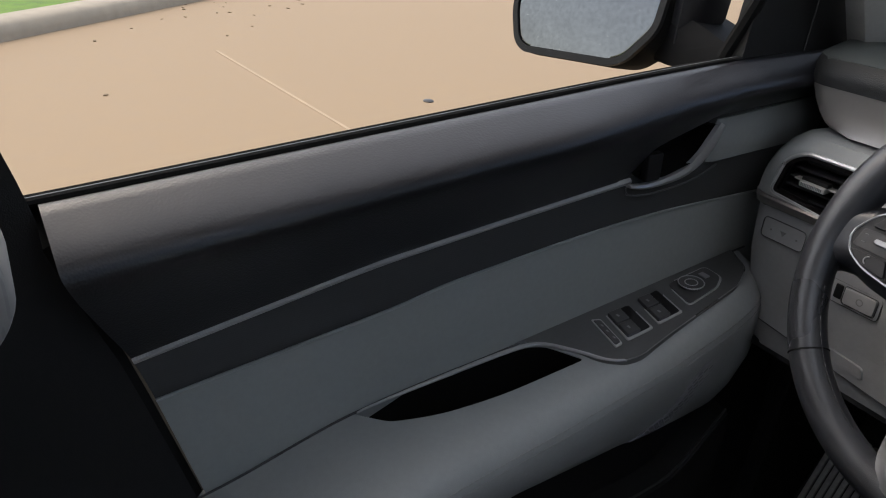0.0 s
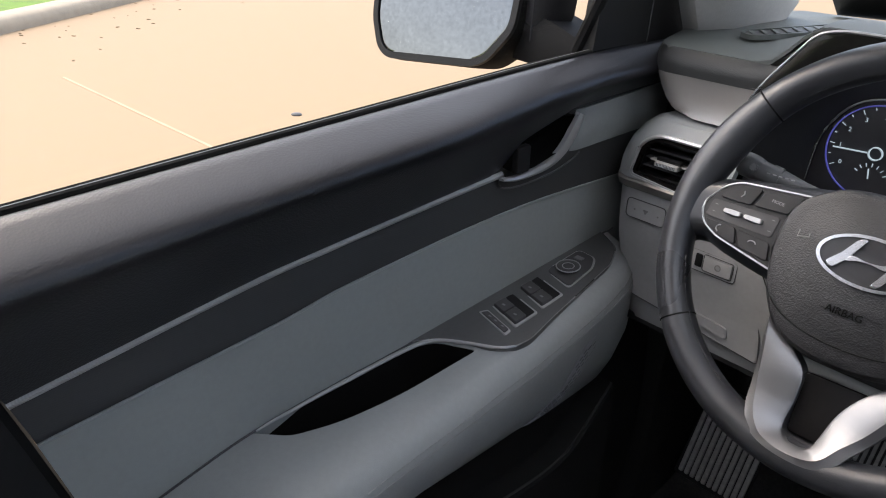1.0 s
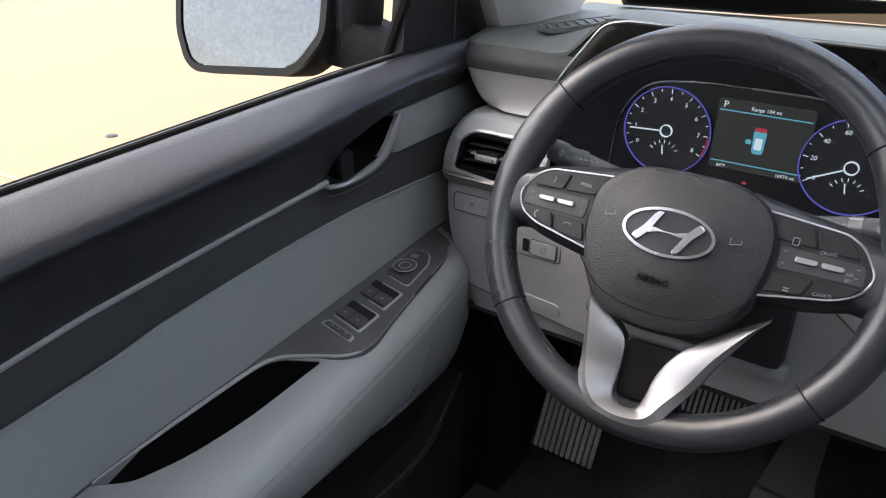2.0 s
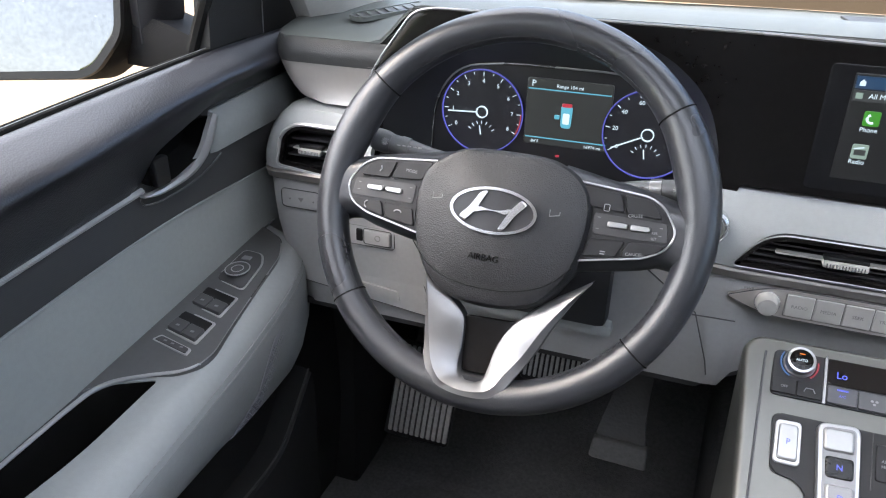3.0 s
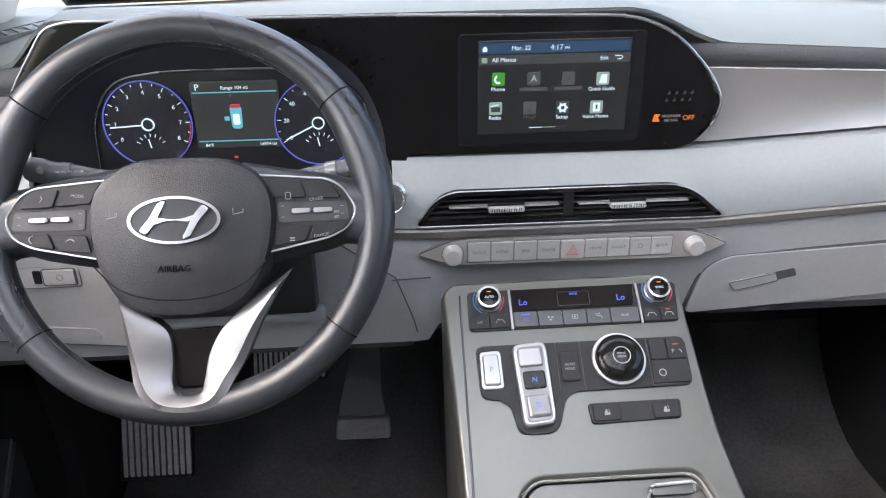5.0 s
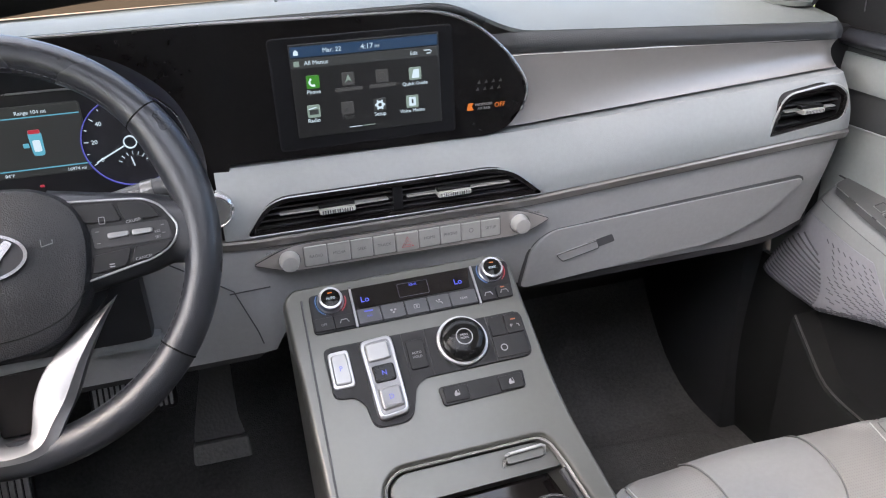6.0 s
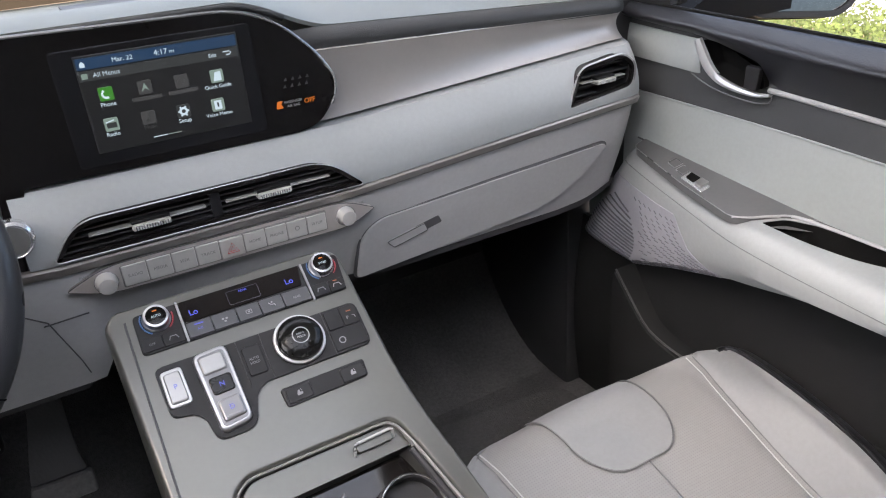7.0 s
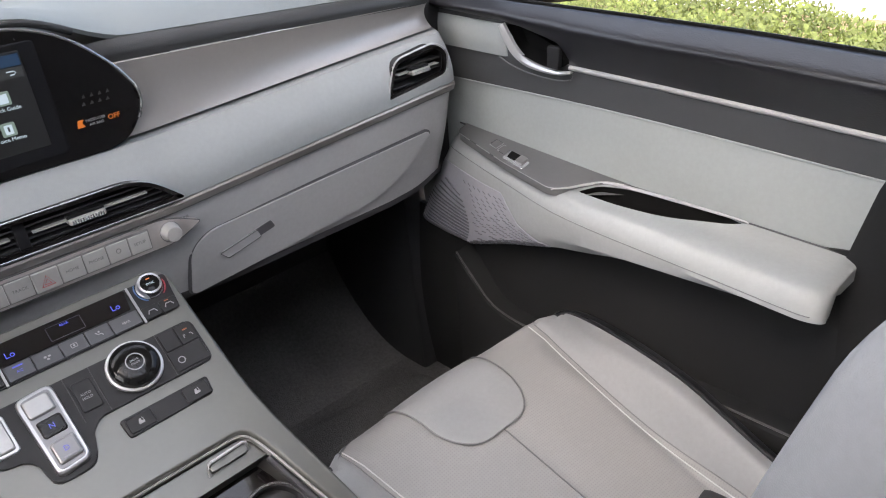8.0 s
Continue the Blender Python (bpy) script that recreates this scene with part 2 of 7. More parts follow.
def sheet(fn, nu, nv, thick=0.0, back=(0, 0, -1), bm=None):
    """A grid of fn(u, v), u and v from 0 to 1; thick gives it a back, off in the direction back."""
    bm = bm or bmesh.new()
    g = [[bm.verts.new(fn(i / nu, j / nv)) for j in range(nv + 1)] for i in range(nu + 1)]
    for i in range(nu):
        for j in range(nv):
            bm.faces.new((g[i][j], g[i + 1][j], g[i + 1][j + 1], g[i][j + 1]))
    if thick:
        off = Vector(back) * thick
        h = [[bm.verts.new(p.co + off) for p in row] for row in g]
        for i in range(nu):
            for j in range(nv):
                bm.faces.new((h[i][j], h[i][j + 1], h[i + 1][j + 1], h[i + 1][j]))
        for i in range(nu):
            bm.faces.new((g[i][0], h[i][0], h[i + 1][0], g[i + 1][0]))
            bm.faces.new((g[i][nv], g[i + 1][nv], h[i + 1][nv], h[i][nv]))
        for j in range(nv):
            bm.faces.new((g[0][j], g[0][j + 1], h[0][j + 1], h[0][j]))
            bm.faces.new((g[nu][j], h[nu][j], h[nu][j + 1], g[nu][j + 1]))
    return bm


def loft(rings, closed=True, cap=True, bm=None, front=True):
    bm = bm or bmesh.new()
    rows = [[bm.verts.new(p) for p in ring] for ring in rings]
    n = len(rows[0])
    for a, b in zip(rows, rows[1:]):
        for i in range(n if closed else n - 1):
            bm.faces.new((a[i], a[(i + 1) % n], b[(i + 1) % n], b[i]))
    if cap and closed:
        if front:
            bm.faces.new(rows[0][::-1])
        bm.faces.new(rows[-1])
    return bm


def tube(path, r, seg=8, closed=False, flat=1.0, bm=None, ref=None):
    """A round bar along a path; r is one radius or one for each point."""
    bm = bm or bmesh.new()
    pts = [Vector(p) for p in path]
    n = len(pts)
    rows = []
    for i, p in enumerate(pts):
        a = pts[i - 1] if i or closed else p
        b = pts[(i + 1) % n] if i < n - 1 or closed else p
        t = (b - a).normalized()
        up = Vector(ref) if ref else Vector((0, 0, 1)) if abs(t.z) < 0.9 else Vector((1, 0, 0))
        s = t.cross(up).normalized()
        q = s.cross(t)
        rad = r[i] if isinstance(r, (list, tuple)) else r
        rows.append([bm.verts.new(p + rad * (s * math.cos(2 * math.pi * k / seg) + flat * q * math.sin(2 * math.pi * k / seg))) for k in range(seg)])
    for i in range(n if closed else n - 1):
        a, b = rows[i], rows[(i + 1) % n]
        for k in range(seg):
            bm.faces.new((a[k], a[(k + 1) % seg], b[(k + 1) % seg], b[k]))
    if not closed:
        bm.faces.new(rows[0][::-1])
        bm.faces.new(rows[-1])
    return bm


def box(lo, hi, edge=0.003, bm=None, m=None):
    own = bmesh.new()
    bmesh.ops.create_cube(own, size=1)
    lo, hi = Vector(lo), Vector(hi)
    for v in own.verts:
        v.co = Vector([(lo[k] + hi[k]) / 2 + v.co[k] * (hi[k] - lo[k]) for k in range(3)])
    if edge:
        bmesh.ops.bevel(own, geom=own.edges[:], offset=min(edge, 0.45 * min(hi - lo)), segments=2, affect="EDGES", profile=0.6)
    if m:
        bmesh.ops.transform(own, matrix=m, verts=own.verts)
    if bm:
        me = bpy.data.meshes.new("piece")
        own.to_mesh(me)
        own.free()
        bm.from_mesh(me)
        bpy.data.meshes.remove(me)
        return bm
    return own


def moulding(outline, m, steps):
    """A body of any outline: steps of (inset, height) from its foot to its top face."""
    bm = bmesh.new()
    steps = (*steps, (steps[-1][0] + 0.0012, steps[-1][1]))
    rows = [[bm.verts.new(m @ Vector((*p, h))) for p in (shrink(outline, f) if f else outline)] for f, h in steps]
    n = len(outline)
    for a, b in zip(rows, rows[1:]):
        for i in range(n):
            bm.faces.new((a[i], a[(i + 1) % n], b[(i + 1) % n], b[i]))
    caps = [bm.faces.new(rows[-1]), bm.faces.new(rows[0][::-1])]
    bmesh.ops.triangulate(bm, faces=caps)
    return bm


def lathe(profile, m, seg=40, bm=None):
    """A turned body: profile of (radius, height) about the face m's normal."""
    bm = bm or bmesh.new()
    rows = [[bm.verts.new(m @ Vector((r * math.cos(2 * math.pi * k / seg), r * math.sin(2 * math.pi * k / seg), h))) for k in range(seg)] for r, h in profile]
    for a, b in zip(rows, rows[1:]):
        for k in range(seg):
            bm.faces.new((a[k], a[(k + 1) % seg], b[(k + 1) % seg], b[k]))
    bm.faces.new(rows[-1])
    bm.faces.new(rows[0][::-1])
    return bm


def carve(ob, cutter):
    """Cuts the body cutter out of the mesh ob."""
    bmesh.ops.recalc_face_normals(cutter, faces=cutter.faces)
    me = bpy.data.meshes.new("cutter")
    cutter.to_mesh(me)
    cutter.free()
    tool = new("cutter", me)
    mod = ob.modifiers.new("cut", "BOOLEAN")
    mod.object, mod.operation, mod.solver = tool, "DIFFERENCE", "EXACT"
    bpy.context.view_layer.update()
    done = bpy.data.meshes.new_from_object(ob.evaluated_get(bpy.context.evaluated_depsgraph_get()))
    ob.modifiers.clear()
    old = ob.data
    if len(done.polygons) > 4:
        ob.data = done
        done.name = old.name
    bpy.data.objects.remove(tool)
    bpy.data.meshes.remove(me)
    ob.data.shade_smooth()
    ob.data.set_sharp_from_angle(angle=radians(38))


def words(name, text, size, m, material, parent, depth=0.0002, shear=0.0):
    """Raised lettering in the built-in font, centred on the face m."""
    cu = bpy.data.curves.new(name, "FONT")
    cu.body, cu.size, cu.align_x, cu.align_y, cu.extrude, cu.shear = text, size, "CENTER", "CENTER", depth, shear
    cu.resolution_u = 3
    tmp = new(name, cu)
    bpy.context.view_layer.update()
    me = bpy.data.meshes.new_from_object(tmp.evaluated_get(bpy.context.evaluated_depsgraph_get()))
    bpy.data.objects.remove(tmp)
    bpy.data.curves.remove(cu)
    bm = bmesh.new()
    bm.from_mesh(me)
    bpy.data.meshes.remove(me)
    bmesh.ops.transform(bm, matrix=m, verts=bm.verts)
    return part(name, bm, material, parent, smooth=False)


def at(m, u, v, w=0.0, turn=0.0):
    return m @ Matrix.Translation((u, v, w)) @ Matrix.Rotation(radians(turn), 4, "Z")


def lerp(x, table):
    """A value from a table of (place, value), linear between its rows."""
    if x <= table[0][0]:
        return table[0][1]
    for (a, p), (b, q) in zip(table, table[1:]):
        if x <= b:
            return p + (q - p) * (x - a) / (b - a)
    return table[-1][1]


def curve(x, t):
    """A value from a table of (place, value), smooth through its rows."""
    n = len(t)
    if x <= t[0][0]:
        return t[0][1]
    if x >= t[-1][0]:
        return t[-1][1]

    def slope(i):
        a, b = max(0, i - 1), min(n - 1, i + 1)
        return (t[b][1] - t[a][1]) / (t[b][0] - t[a][0])
    for i in range(n - 1):
        (a, p), (b, q) = t[i], t[i + 1]
        if x <= b:
            h = b - a
            u = (x - a) / h
            return (2 * u ** 3 - 3 * u * u + 1) * p + (u ** 3 - 2 * u * u + u) * h * slope(i) + (3 * u * u - 2 * u ** 3) * q + (u ** 3 - u * u) * h * slope(i + 1)


class Drape:
    """A bent face: takes (u, v, height) to a place, where a flat face's pose would."""

    def __init__(self, fn):
        self.fn = fn

    def __matmul__(self, p):
        return self.fn(p)


def ease(t):
    t = max(0.0, min(1.0, t))
    return t * t * (3 - 2 * t)


CX = 0.032          # middle of the car
DASH_L, DASH_R = -0.70, 0.70

def fine(pts, n=4):
    """The polyline with n points to each stretch, softly curved."""
    out = []
    for k in range(len(pts) - 1):
        p = [Vector(pts[max(0, min(len(pts) - 1, k + d))]) for d in (-1, 0, 1, 2)]
        for m in range(n):
            t = m / n
            out.append(0.5 * (2 * p[1] + (p[2] - p[0]) * t + (2 * p[0] - 5 * p[1] + 4 * p[2] - p[3]) * t ** 2 + (3 * p[1] - p[0] - 3 * p[2] + p[3]) * t ** 3))
    return out + [Vector(pts[-1])]


# ---- outside ----
GROUND_Z = -0.46
solo("ground", box((-900, -900, GROUND_Z - 0.5), (900, 900, GROUND_Z), 0), CONCRETE, "sunlit tan concrete of a parking lot", "ground", kind="structure")
KA, KD = Vector((-7.5, 0.3, 0)), Vector((-0.68, 0.73, 0)).normalized()
KN = Vector((-KD.y, KD.x, 0))
if KN.x > 0:
    KN = -KN


def along(s, off, z):
    return KA + KD * s + KN * off + Vector((0, 0, z))


rows = []
for k in range(-12, 13):
    s = k * 2.5
    rows.append([along(s, o, GROUND_Z + z) for o, z in ((0, -0.1), (0, 0.05), (0.03, 0.12), (0.07, 0.15), (0.2, 0.15), (0.32, 0.15), (0.32, -0.1))])
solo("kerb", loft(rows), KERB, "pale concrete kerb beside the lot", "kerb", kind="structure")


def lawn(u, v):
    s, o = -30 + 60 * u, 0.32 + 30 * v ** 2
    p = along(s, o, GROUND_Z + 0.14)
    p.z += 0.03 * noise.noise(p * 1.3)
    return p


solo("grass", sheet(lawn, 60, 60, 0.1), GRASS, "bright green mown grass behind the kerb", "grass", kind="stuff")
JA, JB = Vector((-4.0, 2.02, 0)), Vector((-6.8, 1.85, 0))
jd = (JB - JA).normalized()
jn = Vector((-jd.y, jd.x, 0)) * 0.012
solo("expansion_joint", loft([[p - jn + Vector((0, 0, GROUND_Z - 0.01)), p + jn + Vector((0, 0, GROUND_Z - 0.01)), p + jn + Vector((0, 0, GROUND_Z + 0.004)), p - jn + Vector((0, 0, GROUND_Z + 0.004))] for p in (JA + jd * (-6), JA, JA.lerp(JB, 0.5), JB)]), JOINT, "pale filler in a joint of the concrete", "joint", kind="structure")
solo("drain_plug", lathe([(0.0401, -0.01), (0.04, 0.006), (0.03, 0.012), (0.001, 0.013)], Matrix.Translation((-4.83, 2.85, GROUND_Z)), 14), BLACK_PLASTIC, "small dark plug in the concrete", "plug")

rnd = random.Random(21)
bm = bmesh.new()
for k in range(60):
    p = along(rnd.uniform(-4, 9), -abs(rnd.gauss(0, 0.5)) - 0.03, GROUND_Z)
    r = rnd.uniform(0.008, 0.022)
    box((-r, -r * 0.6, 0), (r, r * 0.6, r * 0.4), 0, bm=bm, m=Matrix.Translation(p) @ Matrix.Rotation(rnd.uniform(0, 3), 4, "Z"))
solo("dry_leaves", bm, mat("dry_leaf", (0.16, 0.11, 0.06), 0.9, vary=0.4), "scattered dry leaves along the kerb", "leaves", kind="stuff", smooth=False)


def hedge():
    bm = bmesh.new()
    rnd = random.Random(4)
    for k in range(60000):
        y = rnd.uniform(-0.6, 7.0)
        x = rnd.uniform(2.7, 3.7)
        top = 0.20 + 0.10 * ease((y - 0.6) / 1.5) + 0.13 * noise.noise(Vector((x * 2.5, y * 2.5, 0.3)))
        z = top - abs(rnd.gauss(0, 0.16))
        c = Vector((x, y, max(z, GROUND_Z + 0.03)))
        d = Vector((rnd.gauss(0, 1), rnd.gauss(0, 1), rnd.gauss(0.5, 0.8))).normalized()
        s = d.orthogonal().normalized() * rnd.uniform(0.006, 0.012)
        L = rnd.uniform(0.020, 0.038)
        vs = [bm.verts.new(c), bm.verts.new(c + d * L * 0.5 + s), bm.verts.new(c + d * L), bm.verts.new(c + d * L * 0.5 - s)]
        bm.faces.new((vs[0], vs[1], vs[2]))
        bm.faces.new((vs[0], vs[2], vs[3]))
    ob = solo("hedge", bm, LEAF, "sunlit yellow-green hedge beside the car", "hedge", kind="stuff", smooth=False)
    return ob


hedge()
solo("pale_wall", box((6.4, -16, GROUND_Z), (6.7, 22, 1.35), 0.01), WALL_WHITE, "sunlit white boundary wall behind the hedge", "wall", kind="structure")

# ---- car shell ----
shell = thing("car_shell", (CX, 0.3, 0.0), "dark car body shell with a pale headliner", "car body", kind="structure")
liner = part("headliner", sheet(lambda u, v: Vector((CX - 0.62 + 1.24 * u, -1.5 + 2.25 * v, 1.28 - 0.05 * (2 * u - 1) ** 2 - 0.06 * v ** 4)), 16, 16, 0.03), HEADLINER, shell)
# Unseen roof opening and pane, added to let skylight onto console and wheel.
carve(liner, box((CX - 0.38, -0.06, 1.1), (CX + 0.32, 0.48, 1.4), 0))
roof_pane = part("added_roof_pane", box((CX - 0.39, -0.07, 1.292), (CX + 0.33, 0.49, 1.297), 0), GLASS, shell)
roof_pane.visible_shadow = False
floor = thing("floor", (CX, 0.4, 0), "black carpeted car floor", "floor", kind="structure")
part("carpet", box((-0.80, -1.6, -0.05), (0.86, 1.15, 0.02), 0.01), CARPET, floor)
part("tunnel", box((-0.10, -0.6, 0.0), (0.17, 1.3, 0.26), 0.04), CARPET, floor)


def toe_board(u, v):
    x = -0.80 + 1.66 * u
    a = v * 1.25
    return Vector((x, 1.05 + 0.35 * math.sin(a), 0.02 + 0.45 * (1 - math.cos(a)) * 1.4))


part("toe_board", sheet(toe_board, 10, 12, 0.02), CARPET, floor)
part("firewall", box((-0.80, 1.30, 0.0), (0.86, 1.34, 0.80), 0.01), BLACK_PLASTIC, floor)

# ---- dashboard ----
dash = thing("dashboard", (CX, 0.85, 0.52), "two-tone grey dashboard with black upper band", "dashboard")


def side_t(x):
    return max(0.0, min(1.0, (abs(x - CX) - 0.17) / 0.46))


def zline(x, mid, driver, passenger):
    return mid + ((driver if x < CX else passenger) - mid) * side_t(x)


def z_band_bot(x):
    return zline(x, 0.663, 0.694, 0.690)


def z_band_top(x):
    return zline(x, 0.746, 0.772, 0.768)


def z_trim_top(x):
    return zline(x, 0.831, 0.822, 0.809)


def z_black_top(x):
    return zline(x, 0.853, 0.846, 0.826)


def y_end(x, deep=0.035):
    """How far the face turns away towards the doors at its two ends."""
    e = max(0.0, (-0.700 - x) / 0.028, (x - 0.678) / 0.028)
    return deep * e * e


LEFT_END = [(0.50, -0.690), (0.56, -0.708), (0.62, -0.722), (0.69, -0.729), (0.715, -0.728), (0.735, -0.723), (0.752, -0.714), (0.764, -0.701), (0.770, -0.685),
            (0.7715, -0.672), (0.773, -0.684), (0.778, -0.697), (0.788, -0.709), (0.802, -0.719), (0.822, -0.726), (0.85, -0.728)]


def xs(u, a=-0.728, b=0.706):
    return a + (b - a) * u


def hood(x):
    return ease((x + 0.585) / 0.07) * ease((0.225 - x) / 0.13)


def pad(u, v):
    x = xs(u, -0.735, 0.735)
    y = 0.8335 + 0.4645 * v + 0.016 * (1 - hood(x)) * (1 - v)
    z = z_black_top(x) + 0.004 + 0.026 * math.sin(min(1.0, v * 2.2) * math.pi / 2) - 0.02 * max(0, v - 0.5)
    z += hood(x) * (0.899 - z_black_top(x) - 0.004) * (1 - ease(v / 0.55))
    y += y_end(x, 0.03) * (1 - v)
    return Vector((x, y, z))


top_pad = part("top_pad", sheet(pad, 90, 40, 0.005), PAD_GREY, dash, "pale grey soft top pad")


part("pad_roll", tube([pad(k / 100, 0.0) + Vector((0, 0.003, -0.0044)) for k in range(14, 62)], 0.0046, 10), DARK_PAD, dash, "rounded charcoal front edge of the pad")


def dash_skin(name, z0, z1, yfn, material, nu=90, nv=10, a=-0.728, b=0.706, thick=0.010, label=""):
    def fn(u, v):
        x = xs(u, a, b)
        z = z0(x) + (z1(x) - z0(x)) * v
        x0 = lerp(z, LEFT_END)
        x1 = x0 + (b - x0) * u
        turn = y_end(x if x > -0.6 else x1 - x0 - 0.728) - y_end(x1)
        return Vector((x1, yfn(x1, v) + turn, z))
    return part(name, sheet(fn, nu, nv, thick, (0, 1, 0)), material, dash, label)


dash_skin("black_band", lambda x: z_trim_top(x) - 0.002, lambda x: z_black_top(x) + 0.003, lambda x, v: 0.8370 + 0.003 * (1 - v) + 0.0125 * (max(0.0, v - 0.3) / 0.7) ** 2 * (1 - hood(x)) + y_end(x, 0.03), DARK_PAD, nv=12, label="charcoal band under the pad")
dash_skin("trim_panel", z_band_top, z_trim_top, lambda x, v: 0.832 + 0.008 * side_t(x) + 0.015 * math.sin(math.pi * v) ** 0.8 * (0.3 + 0.7 * side_t(x)) * (0.3 if x < CX else 1.0) + y_end(x, 0.03), SATIN_TRIM, nv=14, label="satin warm-grey trim panel")
band = dash_skin("leather_band", lambda x: z_band_bot(x) - 0.001, lambda x: z_band_top(x) - 0.001, lambda x, v: 0.798 + 0.030 * v ** 1.6 - 0.004 * math.sin(math.pi * v) + y_end(x) + 0.05 * max(0, v - 0.94) / 0.06, GREY_LEATHER, nv=32, thick=0.012, label="pale grey leather band")


def z_low(x):
    r = max(0.0, (x - 0.56) / 0.14)
    return 0.517 - 0.007 * ease((x - 0.15) / 0.1) + 0.01 * r + 0.06 * max(0, r - 0.3) ** 2 - 0.017 * ease((-0.135 - x) / 0.02)


def y_low(x, v):
    y = 0.803 + 0.014 * (1 - v) ** 2 + 0.030 * (1 - v) * ease((x + 0.14) / 0.05) + y_end(x, 0.06)
    return y


lower = dash_skin("lower_panel", z_low, lambda x: z_band_bot(x) - 0.008, y_low, GREY_SOFT, nv=16, thick=0.012, label="grey lower dash panel")
part("under_panel", sheet(lambda u, v: Vector((xs(u), 0.818 + 0.028 * ease((xs(u) + 0.14) / 0.05) + y_end(xs(u), 0.06) + 0.40 * v, z_low(xs(u)) + 0.003 - 0.03 * v)), 60, 4, 0.01), BLACK_PLASTIC, dash)


def strip_point(u, v):
    x = xs(u, -0.722, 0.698)
    return Vector((x, 0.7985 - 0.0050 * v + 0.0035 * max(0.0, v - 0.8) / 0.2 + y_end(x), z_band_bot(x) - 0.0135 + 0.0115 * v))


part("trim_line", sheet(strip_point, 120, 10, 0.008, (0, 1, 0)), mat("dark_satin_trim", (0.225, 0.213, 0.205), 0.36, metal=0.6), dash, "bevelled satin silver trim line")
part("trim_shadow_gap", tube([strip_point(k / 120, 0.0) + Vector((0, 0.006, -0.0012)) for k in range(121)], 0.0020, 6), SEAM, dash)
for x0, x1 in ((-0.722, -0.575), (0.180, 0.700)):
    part("trim_top_line", tube([(x, 0.8365 + 0.008 * side_t(x) + y_end(x, 0.03), z_trim_top(x)) for x in (x0 + (x1 - x0) * k / 60 for k in range(61))], 0.0010, 6), SATIN, dash, "thin bright line over the trim panel")

def face(y):
    return plane((0, y, 0))


part("core", box((-0.705, 0.912, 0.53), (0.72, 1.30, 0.835), 0.01), BLACK_PLASTIC, dash)
for a, b in ((-0.83, -0.69), (0.70, 0.83)):
    part("kick_panel", box((a, 0.985, 0.0), (b, 1.36, 0.52), 0.01), BLACK_PLASTIC, dash)
    part("end_filler", box((a, 0.935 if a < 0 else 0.885, 0.50), (b, 1.31, 0.815), 0.01), BLACK_PLASTIC, dash)
# centre air vent
def air_vent(name, outline, y, slats, div, tabs, label, skew=0.0):
    """An air vent let into the band: black box, dark frame, slats, divider and silver tabs. tabs: middle, height and half width."""
    o = thing(name, (sum(p[0] for p in outline) / len(outline), y, outline[0][1]), label, "air vent", "dashboard air vents")
    m = face(y)
    carve(band, slab(outline, m, 0.06, 0.03, 0.0002))
    inner = shrink(outline, 0.0045)
    part("box", loft([[m @ Vector((*p, h)) for p in pts] for pts, h in ((outline, 0.002), (shrink(outline, 0.003), -0.036), (shrink(outline, 0.012), -0.038))], front=False), BLACK_PLASTIC, o)
    part("frame", ring_plate(outline, inner, m, 0.006, 0.003), GLOSS, o, "glossy black frame")
    if slats == 5 and div:
        part("rim", tube([m @ Vector((*p, 0.0028)) for p in shrink(outline, -0.001)], 0.0008, 6, closed=True), SATIN, o, "thin satin rim")
    u0, u1 = min(p[0] for p in outline), max(p[0] for p in outline)
    v0, v1 = min(p[1] for p in outline), max(p[1] for p in outline)

    def span(v):
        hits = []
        n = len(outline)
        for i in range(n):
            a, b = inner[i], inner[(i + 1) % n]
            if (a[1] - v) * (b[1] - v) <= 0 and abs(a[1] - b[1]) > 1e-6:
                hits.append(a[0] + (b[0] - a[0]) * (v - a[1]) / (b[1] - a[1]))
        return (min(hits), max(hits)) if len(hits) > 1 else (u0, u1)

    for k in range(slats):
        v = v0 + (v1 - v0) * (k + 0.8) / (slats + 0.6)
        a, b = span(v)
        part("slat", box((a + 0.002, v - 0.0012, -0.026), (b - 0.002, v + 0.0012, -0.006), 0.0006, m=m), BLACK_PLASTIC, o)
    for d in div:
        part("divider", box((d - 0.006, v0 + 0.004, -0.02), (d + 0.006, v1 - 0.003, -0.003), 0.001, m=m), BUTTON_BLACK, o)
    for c, v, half, left, right in tabs:
        part("bar", box((left, v - 0.0010, -0.010), (right, v + 0.0010, 0.000), 0.0007, m=m), STRIP_BTN, o, "thin satin silver bar")
        tab = part("tab", box((c - half, v - 0.0050, -0.01), (c + half, v + 0.0022, 0.008), 0.0025, m=m), STRIP_BTN, o, "ribbed silver adjusting tab")
        part("grip", box((c - half, v + 0.0015, -0.006), (c + half, v + 0.0060, 0.004), 0.0015, m=m), BUTTON_BLACK, tab)
        ribs = bmesh.new()
        for k in range(13):
            q = c - half + 0.004 + (2 * half - 0.008) * k / 12
            box((q - 0.0006, v - 0.0040, 0.0078), (q + 0.0006, v + 0.0005, 0.0086), 0, bm=ribs, m=m)
        part("ribs", ribs, CHROME, tab)
    return o


